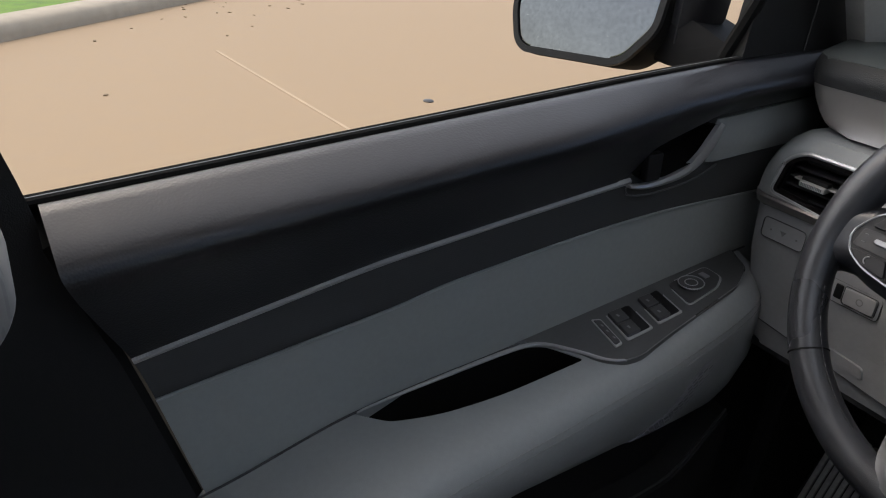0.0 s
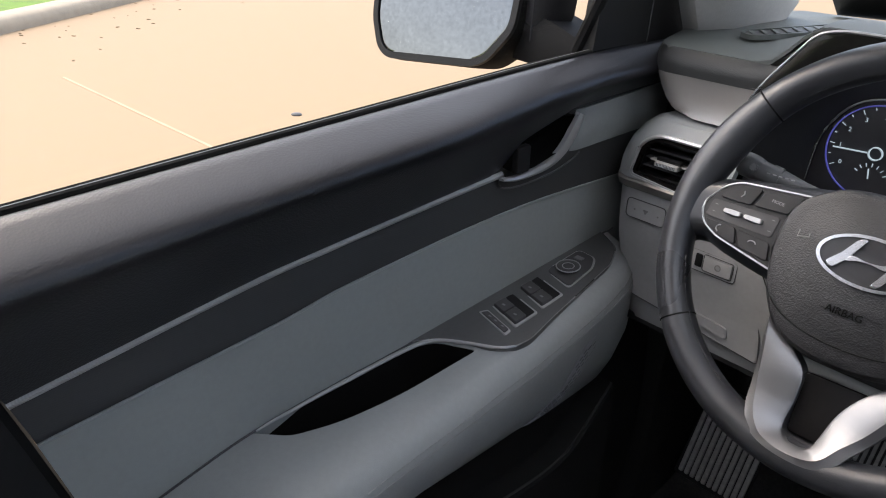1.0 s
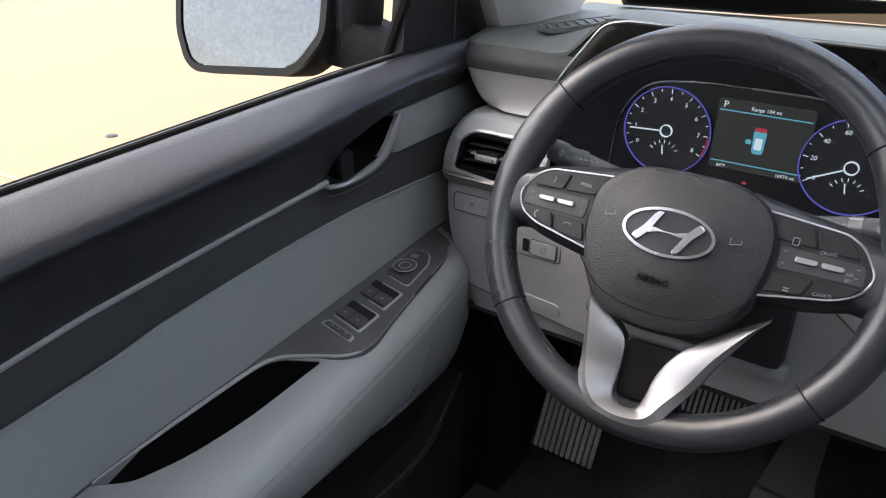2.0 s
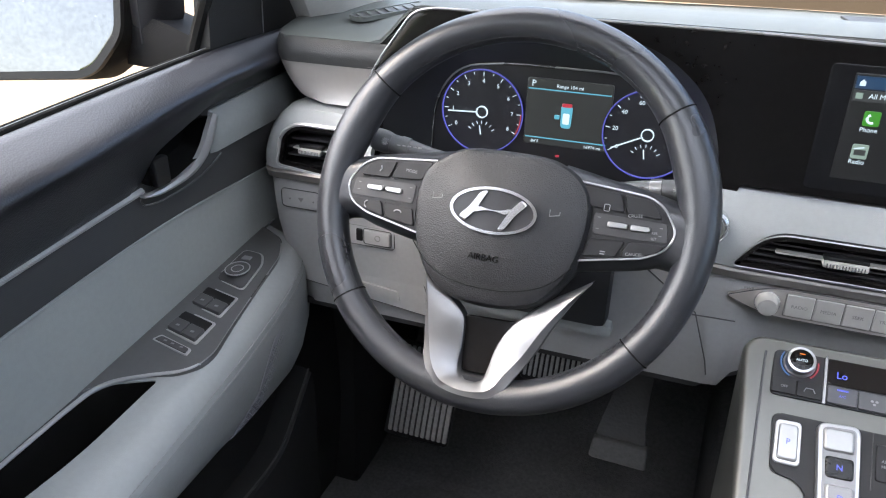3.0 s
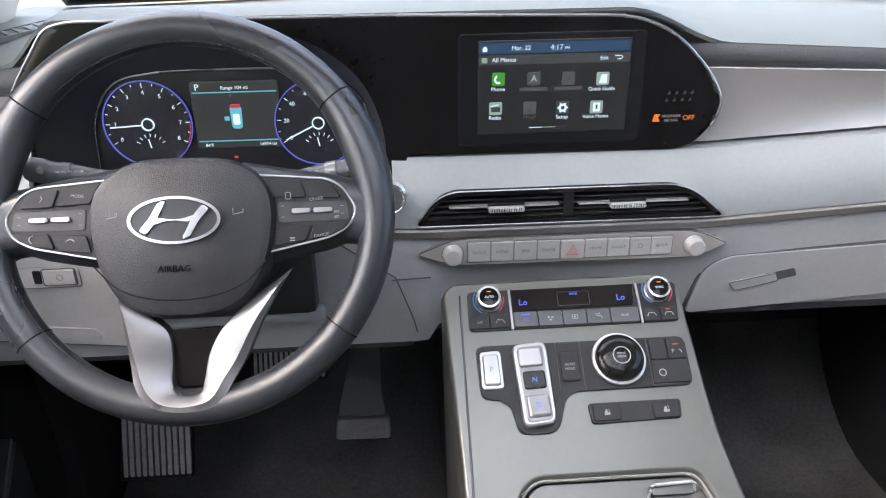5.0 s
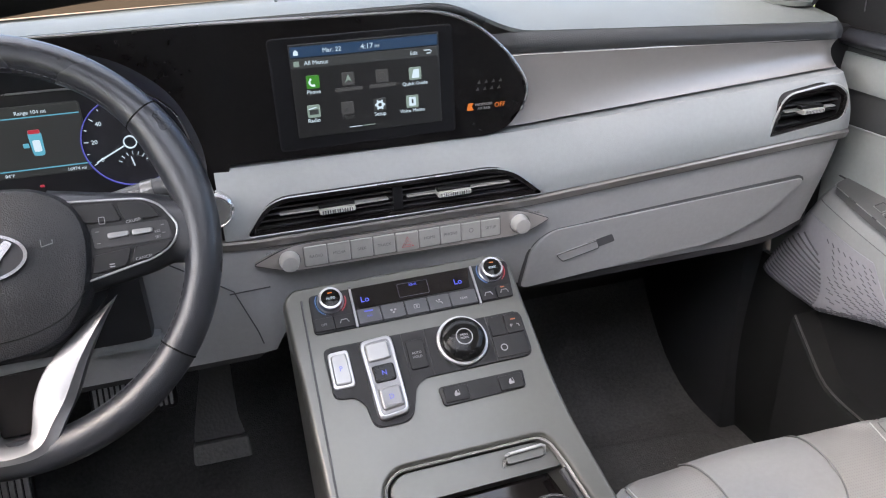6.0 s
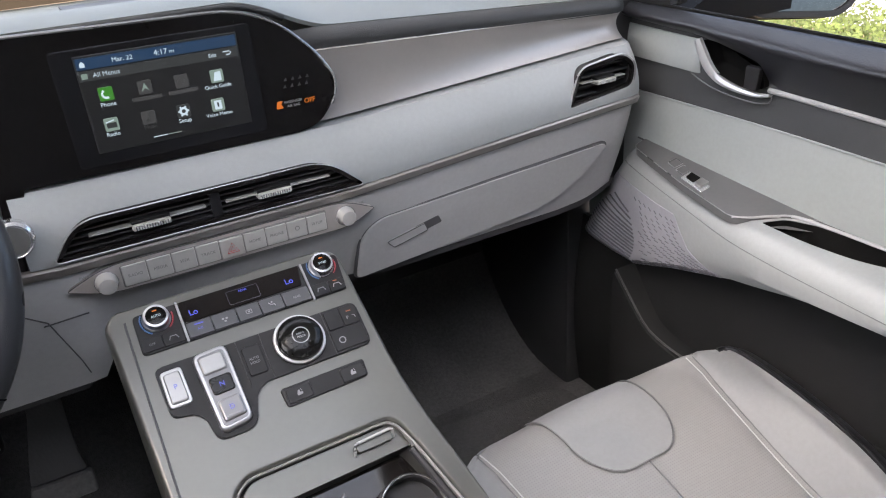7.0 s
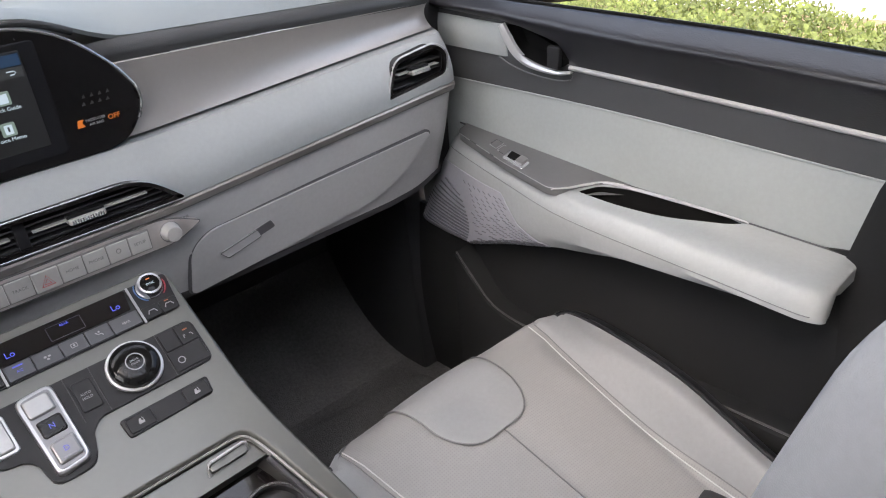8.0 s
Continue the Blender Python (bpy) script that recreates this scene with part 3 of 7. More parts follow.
CV = rounded([(-0.144, 0.667), (0.218, 0.666), (0.172, 0.7065), (-0.115, 0.7065)], [0.006, 0.006, 0.03, 0.03], 6)
air_vent("center_air_vent", CV, 0.7975, 5, (0.034,), ((-0.040, 0.6865, 0.021, -0.105, 0.022), (0.102, 0.686, 0.021, 0.045, 0.175)), "wide black centre air vent with two silver tabs")
DV = rounded([(-0.693, 0.699), (-0.600, 0.690), (-0.596, 0.752), (-0.664, 0.752), (-0.684, 0.738)], [0.006, 0.01, 0.01, 0.02, 0.01], 5)
air_vent("side_air_vent", DV, 0.803, 5, (), ((-0.645, 0.722, 0.016, -0.672, -0.610),), "black side air vent with silver tab by the driver's door")
PV = rounded([(0.552, 0.693), (0.672, 0.706), (0.676, 0.738), (0.652, 0.756), (0.572, 0.747)], [0.006, 0.012, 0.012, 0.014, 0.016], 5)
air_vent("side_air_vent", PV, 0.803, 4, (), ((0.618, 0.724, 0.018, 0.578, 0.660),), "black side air vent with silver tab by the passenger door")
for outl, yy in ((DV, 0.804), (PV, 0.804)):
    part("vent_edge", tube([face(yy) @ Vector((*p, 0.004)) for p in shrink(outl, -0.002)], 0.0026 if outl is DV else 0.0014, 6, closed=True), BRIGHT, dash)

# bezel with the instrument hood
BZ = 0.822
bezel_out = rounded([(-0.592, 0.775), (-0.566, 0.831), (-0.520, 0.893), (-0.495, 0.8985), (-0.153, 0.8975), (0.100, 0.892), (0.150, 0.871), (0.191, 0.830), (0.210, 0.797), (0.204, 0.772), (0.184, 0.748), (0.160, 0.7405), (-0.150, 0.7450), (-0.165, 0.690), (-0.575, 0.690)], [0.01, 0.02, 0.02, 0.01, 0.02, 0.03, 0.025, 0.03, 0.016, 0.014, 0.016, 0.012, 0.004, 0.01, 0.01], 4)
display = thing("display_panel", (-0.1, BZ, 0.74), "piano-black panel joining screen and instrument cluster", "dashboard display")
bez = part("bezel", slab(bezel_out, face(BZ), 0.03, 0.0, 0.002), BEZEL, display, "piano-black bezel")
hole = rounded([(-0.565, 0.700), (-0.180, 0.700), (-0.172, 0.765), (-0.195, 0.832), (-0.245, 0.872), (-0.300, 0.886), (-0.460, 0.888), (-0.510, 0.872), (-0.552, 0.815)], [0.01, 0.02, 0.03, 0.03, 0.03, 0.02, 0.02, 0.03, 0.03], 5)
skin_hole = [Vector((p.x, p.y if p.y > 0.75 else 0.655 + (p.y - 0.70) * 0.2)) for p in hole]
for skin in [o for o in dash.children if o.name.split(".")[0] in ("trim_panel", "black_band", "leather_band")]:
    carve(skin, slab(shrink(skin_hole, -0.006), face(BZ), 0.16, 0.04, 0.0002))
carve(bez, slab(hole, face(BZ), 0.08, 0.03, 0.0002))
part("bezel_edge", tube([face(BZ) @ Vector((*p, -0.0005)) for p in bezel_out[5:49]], 0.0018, 6), SATIN, display, "thin bright metal edge")
CY = 0.885
back = rounded([(-0.520, 0.700), (-0.196, 0.700), (-0.186, 0.745), (-0.198, 0.800), (-0.235, 0.828), (-0.300, 0.836), (-0.420, 0.836), (-0.485, 0.828), (-0.515, 0.785)], [0.01, 0.02, 0.03, 0.03, 0.03, 0.02, 0.02, 0.03, 0.03], 5)
carve(top_pad, slab(shrink(hole, -0.003), face(BZ), 0.10, 0.03, 0.0002))
part("hood_throat", loft([[face(BZ) @ Vector((*p, h)) for p in pts] for pts, h in ((shrink(hole, -0.004), -0.004), (hole, -0.002), ([a.lerp(b, 0.5) for a, b in zip(hole, back)], -0.035), (back, BZ - CY))], cap=False), BLACK_PLASTIC, display, "matte black cluster hood")
cluster = thing("instrument_cluster", (-0.355, CY, 0.70), "lit instrument cluster with two round dials", "instrument cluster")
part("dial_plate", slab(shrink(back, -0.004), face(CY), 0.01, -0.001, 0.0005), mat("dial_black", (0.012, 0.012, 0.014), 0.35), cluster)
part("plate_edge", tube([face(CY) @ Vector((*p, 0.0015)) for p in shrink(back, 0.001)], 0.0012, 6, closed=True), SATIN, cluster)
FC = face(CY)


def dial(c, r, numbers, start, sweep, needle, red=0.0):
    """A round gauge: blue ring, ticks, figures, needle and a small gauge in its foot."""
    u, v = c
    d = part("dial", lathe([(r * 1.02, -0.001), (r * 1.02, 0.001), (r * 0.2, 0.0012)], at(FC, u, v), 48), mat("dial_face", (0.02, 0.02, 0.024), 0.4), cluster)
    part("ring", ring_plate(oval(u, v, r * 1.02, n=64), oval(u, v, r * 0.995, n=64), FC, 0.002, 0.004), BLUE_LIT, d, "glowing blue ring")
    n = len(numbers)
    bm = bmesh.new()
    for k in range(2 * n - 1):
        a = radians(start - sweep * k / (2 * n - 2))
        length = 0.10 if k % 2 == 0 else 0.05
        p0, p1 = r * 0.96, r * (0.96 - length)
        q = at(FC, u + math.cos(a) * (p0 + p1) / 2, v + math.sin(a) * (p0 + p1) / 2, 0.002, math.degrees(a))
        box((-(p0 - p1) / 2, -0.00035, 0), ((p0 - p1) / 2, 0.00035, 0.0008), 0, bm=bm, m=q)
    part("ticks", bm, WHITE_LIT, d, smooth=False)
    for k, s in enumerate(numbers):
        a = radians(start - sweep * k / (n - 1))
        words("figure", s, 0.0068, at(FC, u + math.cos(a) * r * 0.74, v + math.sin(a) * r * 0.74, 0.002), WHITE_LIT, d)
    a = needle
    part("needle", box((0.008, -0.0007, 0), (r * 0.86, 0.0007, 0.0012), 0, m=at(FC, u, v, 0.004, a)), WHITE_LIT, d)
    part("hub_ring", ring_plate(oval(u, v, 0.0074), oval(u, v, 0.0062), FC, 0.003, 0.005), WHITE_LIT, d)
    bm = bmesh.new()
    for k in range(7):
        aa = radians(150 - 20 * k)
        box((-0.002, -0.0004, 0), (0.002, 0.0004, 0.0006), 0, bm=bm, m=at(FC, u + 0.017 * math.cos(aa), v - 0.030 + 0.017 * math.sin(aa), 0.002, math.degrees(aa)))
    part("small_ticks", bm, WHITE_LIT, d, smooth=False)
    part("small_needle", box((0.002, -0.0006, 0), (0.013, 0.0006, 0.001), 0, m=at(FC, u, v - 0.030, 0.003, 100)), WHITE_LIT, d)
    return d


LC, RC = (-0.4525, 0.7735), (-0.2545, 0.7690)
dial(LC, 0.0505, [str(k) for k in range(9)], 208, 236, 183)
dial(RC, 0.0505, ["0", "20", "40", "60", "80", "100", "120", "140"], 208, 236, 206)
part("red_zone", loft([[at(FC, *LC) @ Vector((rr * math.cos(radians(a)), rr * math.sin(radians(a)), 0.0035)) for rr in (0.0482, 0.0494)] for a in range(-28, 4, 3)], closed=False, cap=False), RED_LIT, cluster)
part("trip_screen", slab(rect(-0.399, -0.298, 0.742, 0.821, 0.004), FC, 0.002, 0.001), glow("trip_background", (0.065, 0.07, 0.068), 0.09), cluster, "dark trip display")
for v in (0.8085, 0.7505):
    part("screen_line", box((-0.397, v - 0.0006, 0), (-0.300, v + 0.0006, 0.0016), 0, m=FC), CYAN_LIT, cluster)
words("gear_letter", "P", 0.0105, at(FC, -0.391, 0.8145, 0.0015), WHITE_LIT, cluster)
words("range_text", "Range 104 mi", 0.0058, at(FC, -0.348, 0.8135, 0.0015), WHITE_LIT, cluster)
words("temperature_text", "84\u00b0F", 0.0052, at(FC, -0.385, 0.7455, 0.0015), WHITE_LIT, cluster)
words("odometer_text", "16974 mi", 0.0054, at(FC, -0.316, 0.7455, 0.0015), WHITE_LIT, cluster)
part("car_symbol", slab(rounded([(-0.3555, 0.765), (-0.3435, 0.765), (-0.3425, 0.792), (-0.3565, 0.792)], 0.004), FC, 0.001, 0.0022), CYAN_LIT, cluster, "small glowing plan of a car")
part("car_cabin", slab(rect(-0.3535, -0.3455, 0.770, 0.783, 0.002), FC, 0.001, 0.003), WHITE_LIT, cluster)
part("open_door_mark", slab(rect(-0.3635, -0.3575, 0.775, 0.780, 0.001), FC, 0.001, 0.0022), CYAN_LIT, cluster)
part("tail_mark", slab(rect(-0.3555, -0.3435, 0.790, 0.7945, 0.0015), FC, 0.001, 0.0026), RED_LIT, cluster)
part("belt_warning", slab(rect(-0.3585, -0.3535, 0.7285, 0.7315, 0.0015), FC, 0.001, 0.002), RED_LIT, cluster)

# screen
SF = face(BZ - 0.0002)
part("screen_border", slab(rect(-0.0925, 0.1155, 0.752, 0.8765, 0.006), SF, 0.001, 0.0006, 0.0004), mat("screen_border_black", (0.009, 0.009, 0.010), 0.12, spec=0.2), display)
scr = part("screen", slab(rect(-0.0705, 0.0985, 0.766, 0.8690, 0.001), SF, 0.001, 0.0010, 0.0002), SCREEN_BG, display, "lit touch screen with a menu of icons")
part("title_bar", slab(rect(-0.0690, 0.0970, 0.8550, 0.8665, 0.0004), SF, 0.001, 0.0015, 0.0001), BAR_BLUE, scr)
part("menu_bar", slab(rect(-0.0690, 0.0970, 0.8430, 0.8535, 0.0004), SF, 0.001, 0.0015, 0.0001), BAR_GREY, scr)
for s, z, u, v in (("Mar. 22", 0.0068, -0.0235, 0.8605), ("4:17", 0.0082, 0.0155, 0.8605), ("PM", 0.0042, 0.0270, 0.8595), ("All Menus", 0.0066, -0.042, 0.8483), ("Edit", 0.0056, 0.0685, 0.8478), ("Phone", 0.0062, -0.0482, 0.8165), ("Quick Guide", 0.0058, 0.068, 0.8140), ("Radio", 0.0062, -0.0512, 0.7845), ("Setup", 0.0062, 0.0248, 0.7835), ("Voice Memo", 0.0058, 0.0632, 0.7830)):
    words("screen_text", s, z, at(SF, u, v, 0.0018), WHITE_LIT, scr)
words("screen_text", "Music", 0.0062, at(SF, -0.0120, 0.7840, 0.0018), DIM_LIT, scr)
for u in (-0.0085, 0.0305):
    part("dim_label", box((u - 0.0155, 0.8135, 0), (u + 0.0155, 0.8175, 0.0016), 0, m=SF), DIM_LIT, scr)


def icon(u, v, base, kind):
    i = part("icon", slab(rect(u - 0.0072, u + 0.0072, v - 0.0072, v + 0.0072, 0.002), SF, 0.001, 0.0018, 0.0004), base, scr)
    if kind == "phone":
        part("mark", tube([at(SF, u, v, 0.002) @ Vector((0.004 * math.cos(a), 0.004 * math.sin(a), 0)) for a in np.linspace(2.0, 5.2, 8)], 0.0013, 6), WHITE_LIT, i)
    elif kind == "radio":
        part("mark", box((-0.005, -0.0035, 0), (0.005, 0.002, 0.0006), 0, m=at(SF, u, v, 0.0018)), BAR_GREY, i)
        part("mark", box((-0.005, 0.0032, 0), (0.004, 0.0042, 0.0006), 0, m=at(SF, u, v, 0.0018, 12)), WHITE_LIT, i)
    elif kind == "gear":
        part("mark", ring_plate(oval(u, v, 0.0046), oval(u, v, 0.0022), SF, 0.0005, 0.0022), WHITE_LIT, i)
        for k in range(6):
            part("mark", box((0.0042, -0.0009, 0), (0.006, 0.0009, 0.0005), 0, m=at(SF, u, v, 0.0018, 60 * k)), WHITE_LIT, i)
    elif kind == "book":
        part("mark", slab(rounded([(u - 0.0045, v - 0.005), (u + 0.0045, v - 0.005), (u + 0.0045, v + 0.005), (u - 0.002, v + 0.0045)], 0.0008), SF, 0.0005, 0.0022, 0.0001), WHITE_LIT, i)
    elif kind == "note":
        part("mark", slab(oval(u - 0.0012, v - 0.003, 0.0022, 0.0017, 12), SF, 0.0005, 0.0022, 0.0001), BAR_GREY, i)
        part("mark", box((0.0004, -0.003, 0), (0.0013, 0.005, 0.0005), 0, m=at(SF, u, v, 0.0018)), BAR_GREY, i)
    elif kind == "memo":
        part("mark", slab(rect(u - 0.004, u + 0.004, v - 0.005, v + 0.005, 0.001), SF, 0.0005, 0.0022, 0.0001), WHITE_LIT, i)
        part("mark", slab(rect(u - 0.001, u + 0.001, v - 0.002, v + 0.003, 0.0005), SF, 0.0005, 0.0026, 0.0001), BAR_GREY, i)
    elif kind == "arrow":
        part("mark", slab([Vector((u - 0.004, v - 0.004)), Vector((u, v - 0.001)), Vector((u + 0.004, v - 0.004)), Vector((u, v + 0.005))], SF, 0.0005, 0.0022, 0.0001), PALE_LIT, i)
    else:
        part("mark", ring_plate(oval(u, v, 0.004), oval(u, v, 0.0028), SF, 0.0005, 0.0022), DIM_LIT, i)


icon(-0.0478, 0.8275, GREEN_LIT, "phone")
icon(-0.0085, 0.8272, DIM_LIT, "arrow")
icon(0.0302, 0.8265, DIM_LIT, "ring")
icon(0.0688, 0.8252, PALE_LIT, "book")
icon(-0.0505, 0.7950, PALE_LIT, "radio")
icon(-0.0122, 0.7945, DIM_LIT, "note")
icon(0.0252, 0.7940, BAR_GREY, "gear")
icon(0.0637, 0.7935, PALE_LIT, "memo")
part("page_mark", box((-0.0120, 0.7718, 0), (0.0030, 0.7726, 0.0016), 0, m=SF), WHITE_LIT, scr)
part("page_mark", box((0.0045, 0.7718, 0), (0.0180, 0.7726, 0.0016), 0, m=SF), PALE_LIT, scr)
part("home_mark", slab([Vector((-0.0655, 0.8575)), Vector((-0.0605, 0.8575)), Vector((-0.0605, 0.861)), Vector((-0.063, 0.8635)), Vector((-0.0655, 0.861))], SF, 0.0005, 0.0020, 0.0001), WHITE_LIT, scr)
part("back_mark", tube([SF @ Vector((*p, 0.0018)) for p in ((0.0805, 0.8500), (0.0875, 0.8500), (0.0892, 0.8485), (0.0875, 0.8465), (0.0835, 0.8465))], 0.0006, 6), WHITE_LIT, scr)
part("menu_mark", slab(rect(-0.0665, -0.0605, 0.8455, 0.8510, 0.0005), SF, 0.0005, 0.0020, 0.0001), PALE_LIT, scr)
words("airbag_notice", "PASSENGER", 0.0043, at(SF, 0.1515, 0.7800, 0.0008), INK, display)
words("airbag_notice", "AIR BAG", 0.0043, at(SF, 0.1515, 0.7752, 0.0008), INK, display)
words("airbag_notice", "OFF", 0.0080, at(SF, 0.1720, 0.7775, 0.0008), AMBER, display)
part("airbag_symbol", slab(rounded([(0.130, 0.774), (0.139, 0.774), (0.136, 0.779), (0.139, 0.7825), (0.132, 0.7825)], 0.0012), SF, 0.0008, 0.0010, 0.0002), AMBER, display)
bm = bmesh.new()
for k in range(4):
    for j in range(2):
        slab([Vector((0.142 + 0.009 * k + 0.002 * j, 0.797 + 0.008 * j)), Vector((0.146 + 0.009 * k + 0.002 * j, 0.797 + 0.008 * j)), Vector((0.145 + 0.009 * k + 0.002 * j, 0.801 + 0.008 * j))], SF, 0.0005, 0.0007, 0.0001, bm=bm)
part("unlit_symbols", bm, mat("unlit_symbol", (0.04, 0.04, 0.04), 0.3), display)

# button strip
strip = thing("button_strip", (CX, 0.797, 0.612), "satin silver strip of media buttons with two knobs", "control strip")
SM = face(0.7985)
strip_out = rounded([(-0.143, 0.6295), (-0.102, 0.6145), (0.194, 0.6125), (0.229, 0.6285), (0.188, 0.6475), (-0.100, 0.6475)], [0.004, 0.02, 0.02, 0.004, 0.02, 0.02], 5)
part("base", slab(strip_out, SM, 0.012, 0.002, 0.0012), SATIN_TRIM, strip)
part("edge", tube([SM @ Vector((*p, 0.0012)) for p in strip_out], 0.0007, 6, closed=True), SEAM, strip)
part("button_bed", slab(rect(-0.0855, 0.1620, 0.6172, 0.6440, 0.002), SM, 0.003, 0.0026, 0.0004), mat("button_gap_grey", (0.16, 0.155, 0.15), 0.6), strip)
names = ["RADIO", "MEDIA", "SEEK", "TRACK", "", "HOME", "PHONE", "", "SETUP"]
bx = [-0.0845, -0.0570, -0.0295, -0.0020, 0.0255, 0.0545, 0.0820, 0.1090, 0.1350, 0.1610]
for k, s in enumerate(names):
    b = part("button", slab(rect(bx[k] + 0.0005, bx[k + 1] - 0.0005, 0.6185, 0.6435 - 0.0003 * k, 0.0015), SM, 0.004, 0.0042 if k != 4 else 0.0058, 0.001), STRIP_BTN, strip)
    if s:
        words("label", s, 0.0052, at(SM, (bx[k] + bx[k + 1]) / 2, 0.6305, 0.0043), DARK_INK, b)
for p0, p1, p2 in (((0.0330, 0.6240), (0.0470, 0.6240), (0.0400, 0.6365)), ((0.0366, 0.6262), (0.0434, 0.6262), (0.0400, 0.6322))):
    part("hazard_mark", tube([SM @ Vector((*p, 0.0061)) for p in (p0, p1, p2)], 0.0005, 6, closed=True), RED_INK, strip, "red warning triangle")
part("star_mark", ring_plate(oval(0.122, 0.631, 0.003), oval(0.122, 0.631, 0.0022), SM, 0.0004, 0.0045), DARK_INK, strip)
for s, u in (("PWR", -0.122), ("TUNE", 0.2085)):
    words("label", s, 0.005, at(SM, u, 0.642 if u < 0 else 0.640, 0.0022), DARK_INK, strip)
for u, v in ((-0.1020, 0.6300), (0.1870, 0.6295)):
    k = part("knob", lathe([(0.0122, 0.0), (0.0122, 0.005), (0.0106, 0.007), (0.0103, 0.014), (0.0092, 0.0165), (0.002, 0.017)], at(SM, u, v), 40), STRIP_BTN, strip, "round silver knob")
    part("rim", ring_plate(oval(u, v, 0.0130), oval(u, v, 0.0112), SM, 0.004, 0.0045), CHROME, k)

# start button, glovebox, driver's switches
start = thing("start_button", (-0.172, 0.80, 0.70), "round silver start button", "button")
SB = face(0.797)
part("rim", lathe([(0.0205, -0.01), (0.0205, 0.002), (0.018, 0.005), (0.0165, 0.003), (0.001, 0.003)], at(SB, -0.1735, 0.7035)), CHROME, start)
part("cap", lathe([(0.0155, 0.0), (0.0155, 0.0045), (0.001, 0.005)], at(SB, -0.1735, 0.7035)), SILVER_BTN, start)

glove = thing("glovebox", (0.42, 0.80, 0.515), "closed pale grey glovebox door with a recessed latch", "glovebox")
GM = plane((0, 0.8155, 0.61), v=(0, -0.27, 1))
gl = rounded([(0.206, -0.103), (0.530, -0.080), (0.600, -0.040), (0.636, 0.006), (0.628, 0.012), (0.240, -0.008), (0.214, -0.030)], [0.01, 0.05, 0.03, 0.008, 0.008, 0.03, 0.02], 6)
part("lid", slab(gl, GM, 0.012, 0.004, 0.003), GREY_SOFT, glove)
part("lid_gap", tube([GM @ Vector((*p, 0.0012)) for p in gl], 0.0009, 6, closed=True), SEAM, glove)
# Raised dark plate instead of a hollow; its colour carries the recess's shade.
part("slot", slab(rounded([(0.296, -0.0395), (0.334, -0.0305), (0.341, -0.0440), (0.302, -0.0535)], 0.003), GM, 0.004, 0.0045, 0.0006), SEAM, glove, "flat dark plate with the latch recess's shade in its colour")
latch = part("latch", slab(rounded([(0.2525, -0.0505), (0.311, -0.0365), (0.317, -0.0500), (0.2640, -0.0635)], 0.003), GM, 0.006, 0.0062, 0.001), GREY_SOFT, glove, "grey latch handle")
part("latch_edge", tube([GM @ Vector((*p, 0.0062)) for p in rounded([(0.2525, -0.0505), (0.311, -0.0365), (0.317, -0.0500), (0.2640, -0.0635)], 0.003)], 0.0006, 6, closed=True), SEAM, latch, "dark gap round the latch")

FM = face(0.811)
fuse = thing("coin_box", (-0.54, 0.80, 0.53), "closed grey storage cover under the steering wheel", "storage cover")
part("cover", slab(rounded([(-0.672, 0.535), (-0.487, 0.516), (-0.494, 0.560), (-0.512, 0.590), (-0.672, 0.597)], [0.006, 0.006, 0.03, 0.014, 0.006], 5), FM, 0.01, 0.0015, 0.0012), GREY_SOFT, fuse)
part("grip", slab(rounded([(-0.610, 0.538), (-0.528, 0.530), (-0.532, 0.545), (-0.610, 0.552)], 0.004), FM, 0.006, 0.0040, 0.0030), GREY_SOFT, fuse)
part("gap", tube([FM @ Vector((*p, 0.0012)) for p in rounded([(-0.672, 0.535), (-0.487, 0.516), (-0.494, 0.560), (-0.512, 0.590), (-0.672, 0.597)], [0.006, 0.006, 0.03, 0.014, 0.006], 5)], 0.0008, 6, closed=True), SEAM, fuse)
for u in (-0.566, -0.558, -0.550):
    part("mark", box((u, 0.5555, 0.001), (u + 0.005, 0.557, 0.0014), 0, m=FM), DARK_INK, fuse)

FM = face(0.8065)
sw = thing("parking_brake_switch", (-0.567, 0.80, 0.607), "grey switch panel with a dark parking brake switch", "switch")
part("panel", slab(rect(-0.605, -0.535, 0.6045, 0.631, 0.005), FM, 0.008, 0.0022, 0.0012), GREY_SOFT, sw)
part("rim", tube([FM @ Vector((*p, 0.0018)) for p in rect(-0.605, -0.535, 0.6045, 0.631, 0.005)], 0.0006, 6, closed=True), SEAM, sw)
part("slot", slab(rect(-0.5875, -0.5785, 0.6100, 0.6270, 0.002), FM, 0.004, 0.0034, 0.001), BUTTON_BLACK, sw)
key = part("key", slab(rect(-0.576, -0.540, 0.6085, 0.6275, 0.003), FM, 0.004, 0.0046, 0.0012), GREY_SOFT, sw)
part("key_gap", tube([FM @ Vector((*p, 0.0026)) for p in rect(-0.577, -0.539, 0.6075, 0.6285, 0.003)], 0.0005, 6, closed=True), SEAM, sw)
part("mark", ring_plate(oval(-0.557, 0.618, 0.004), oval(-0.557, 0.618, 0.003), FM, 0.0004, 0.0049), DARK_INK, key)

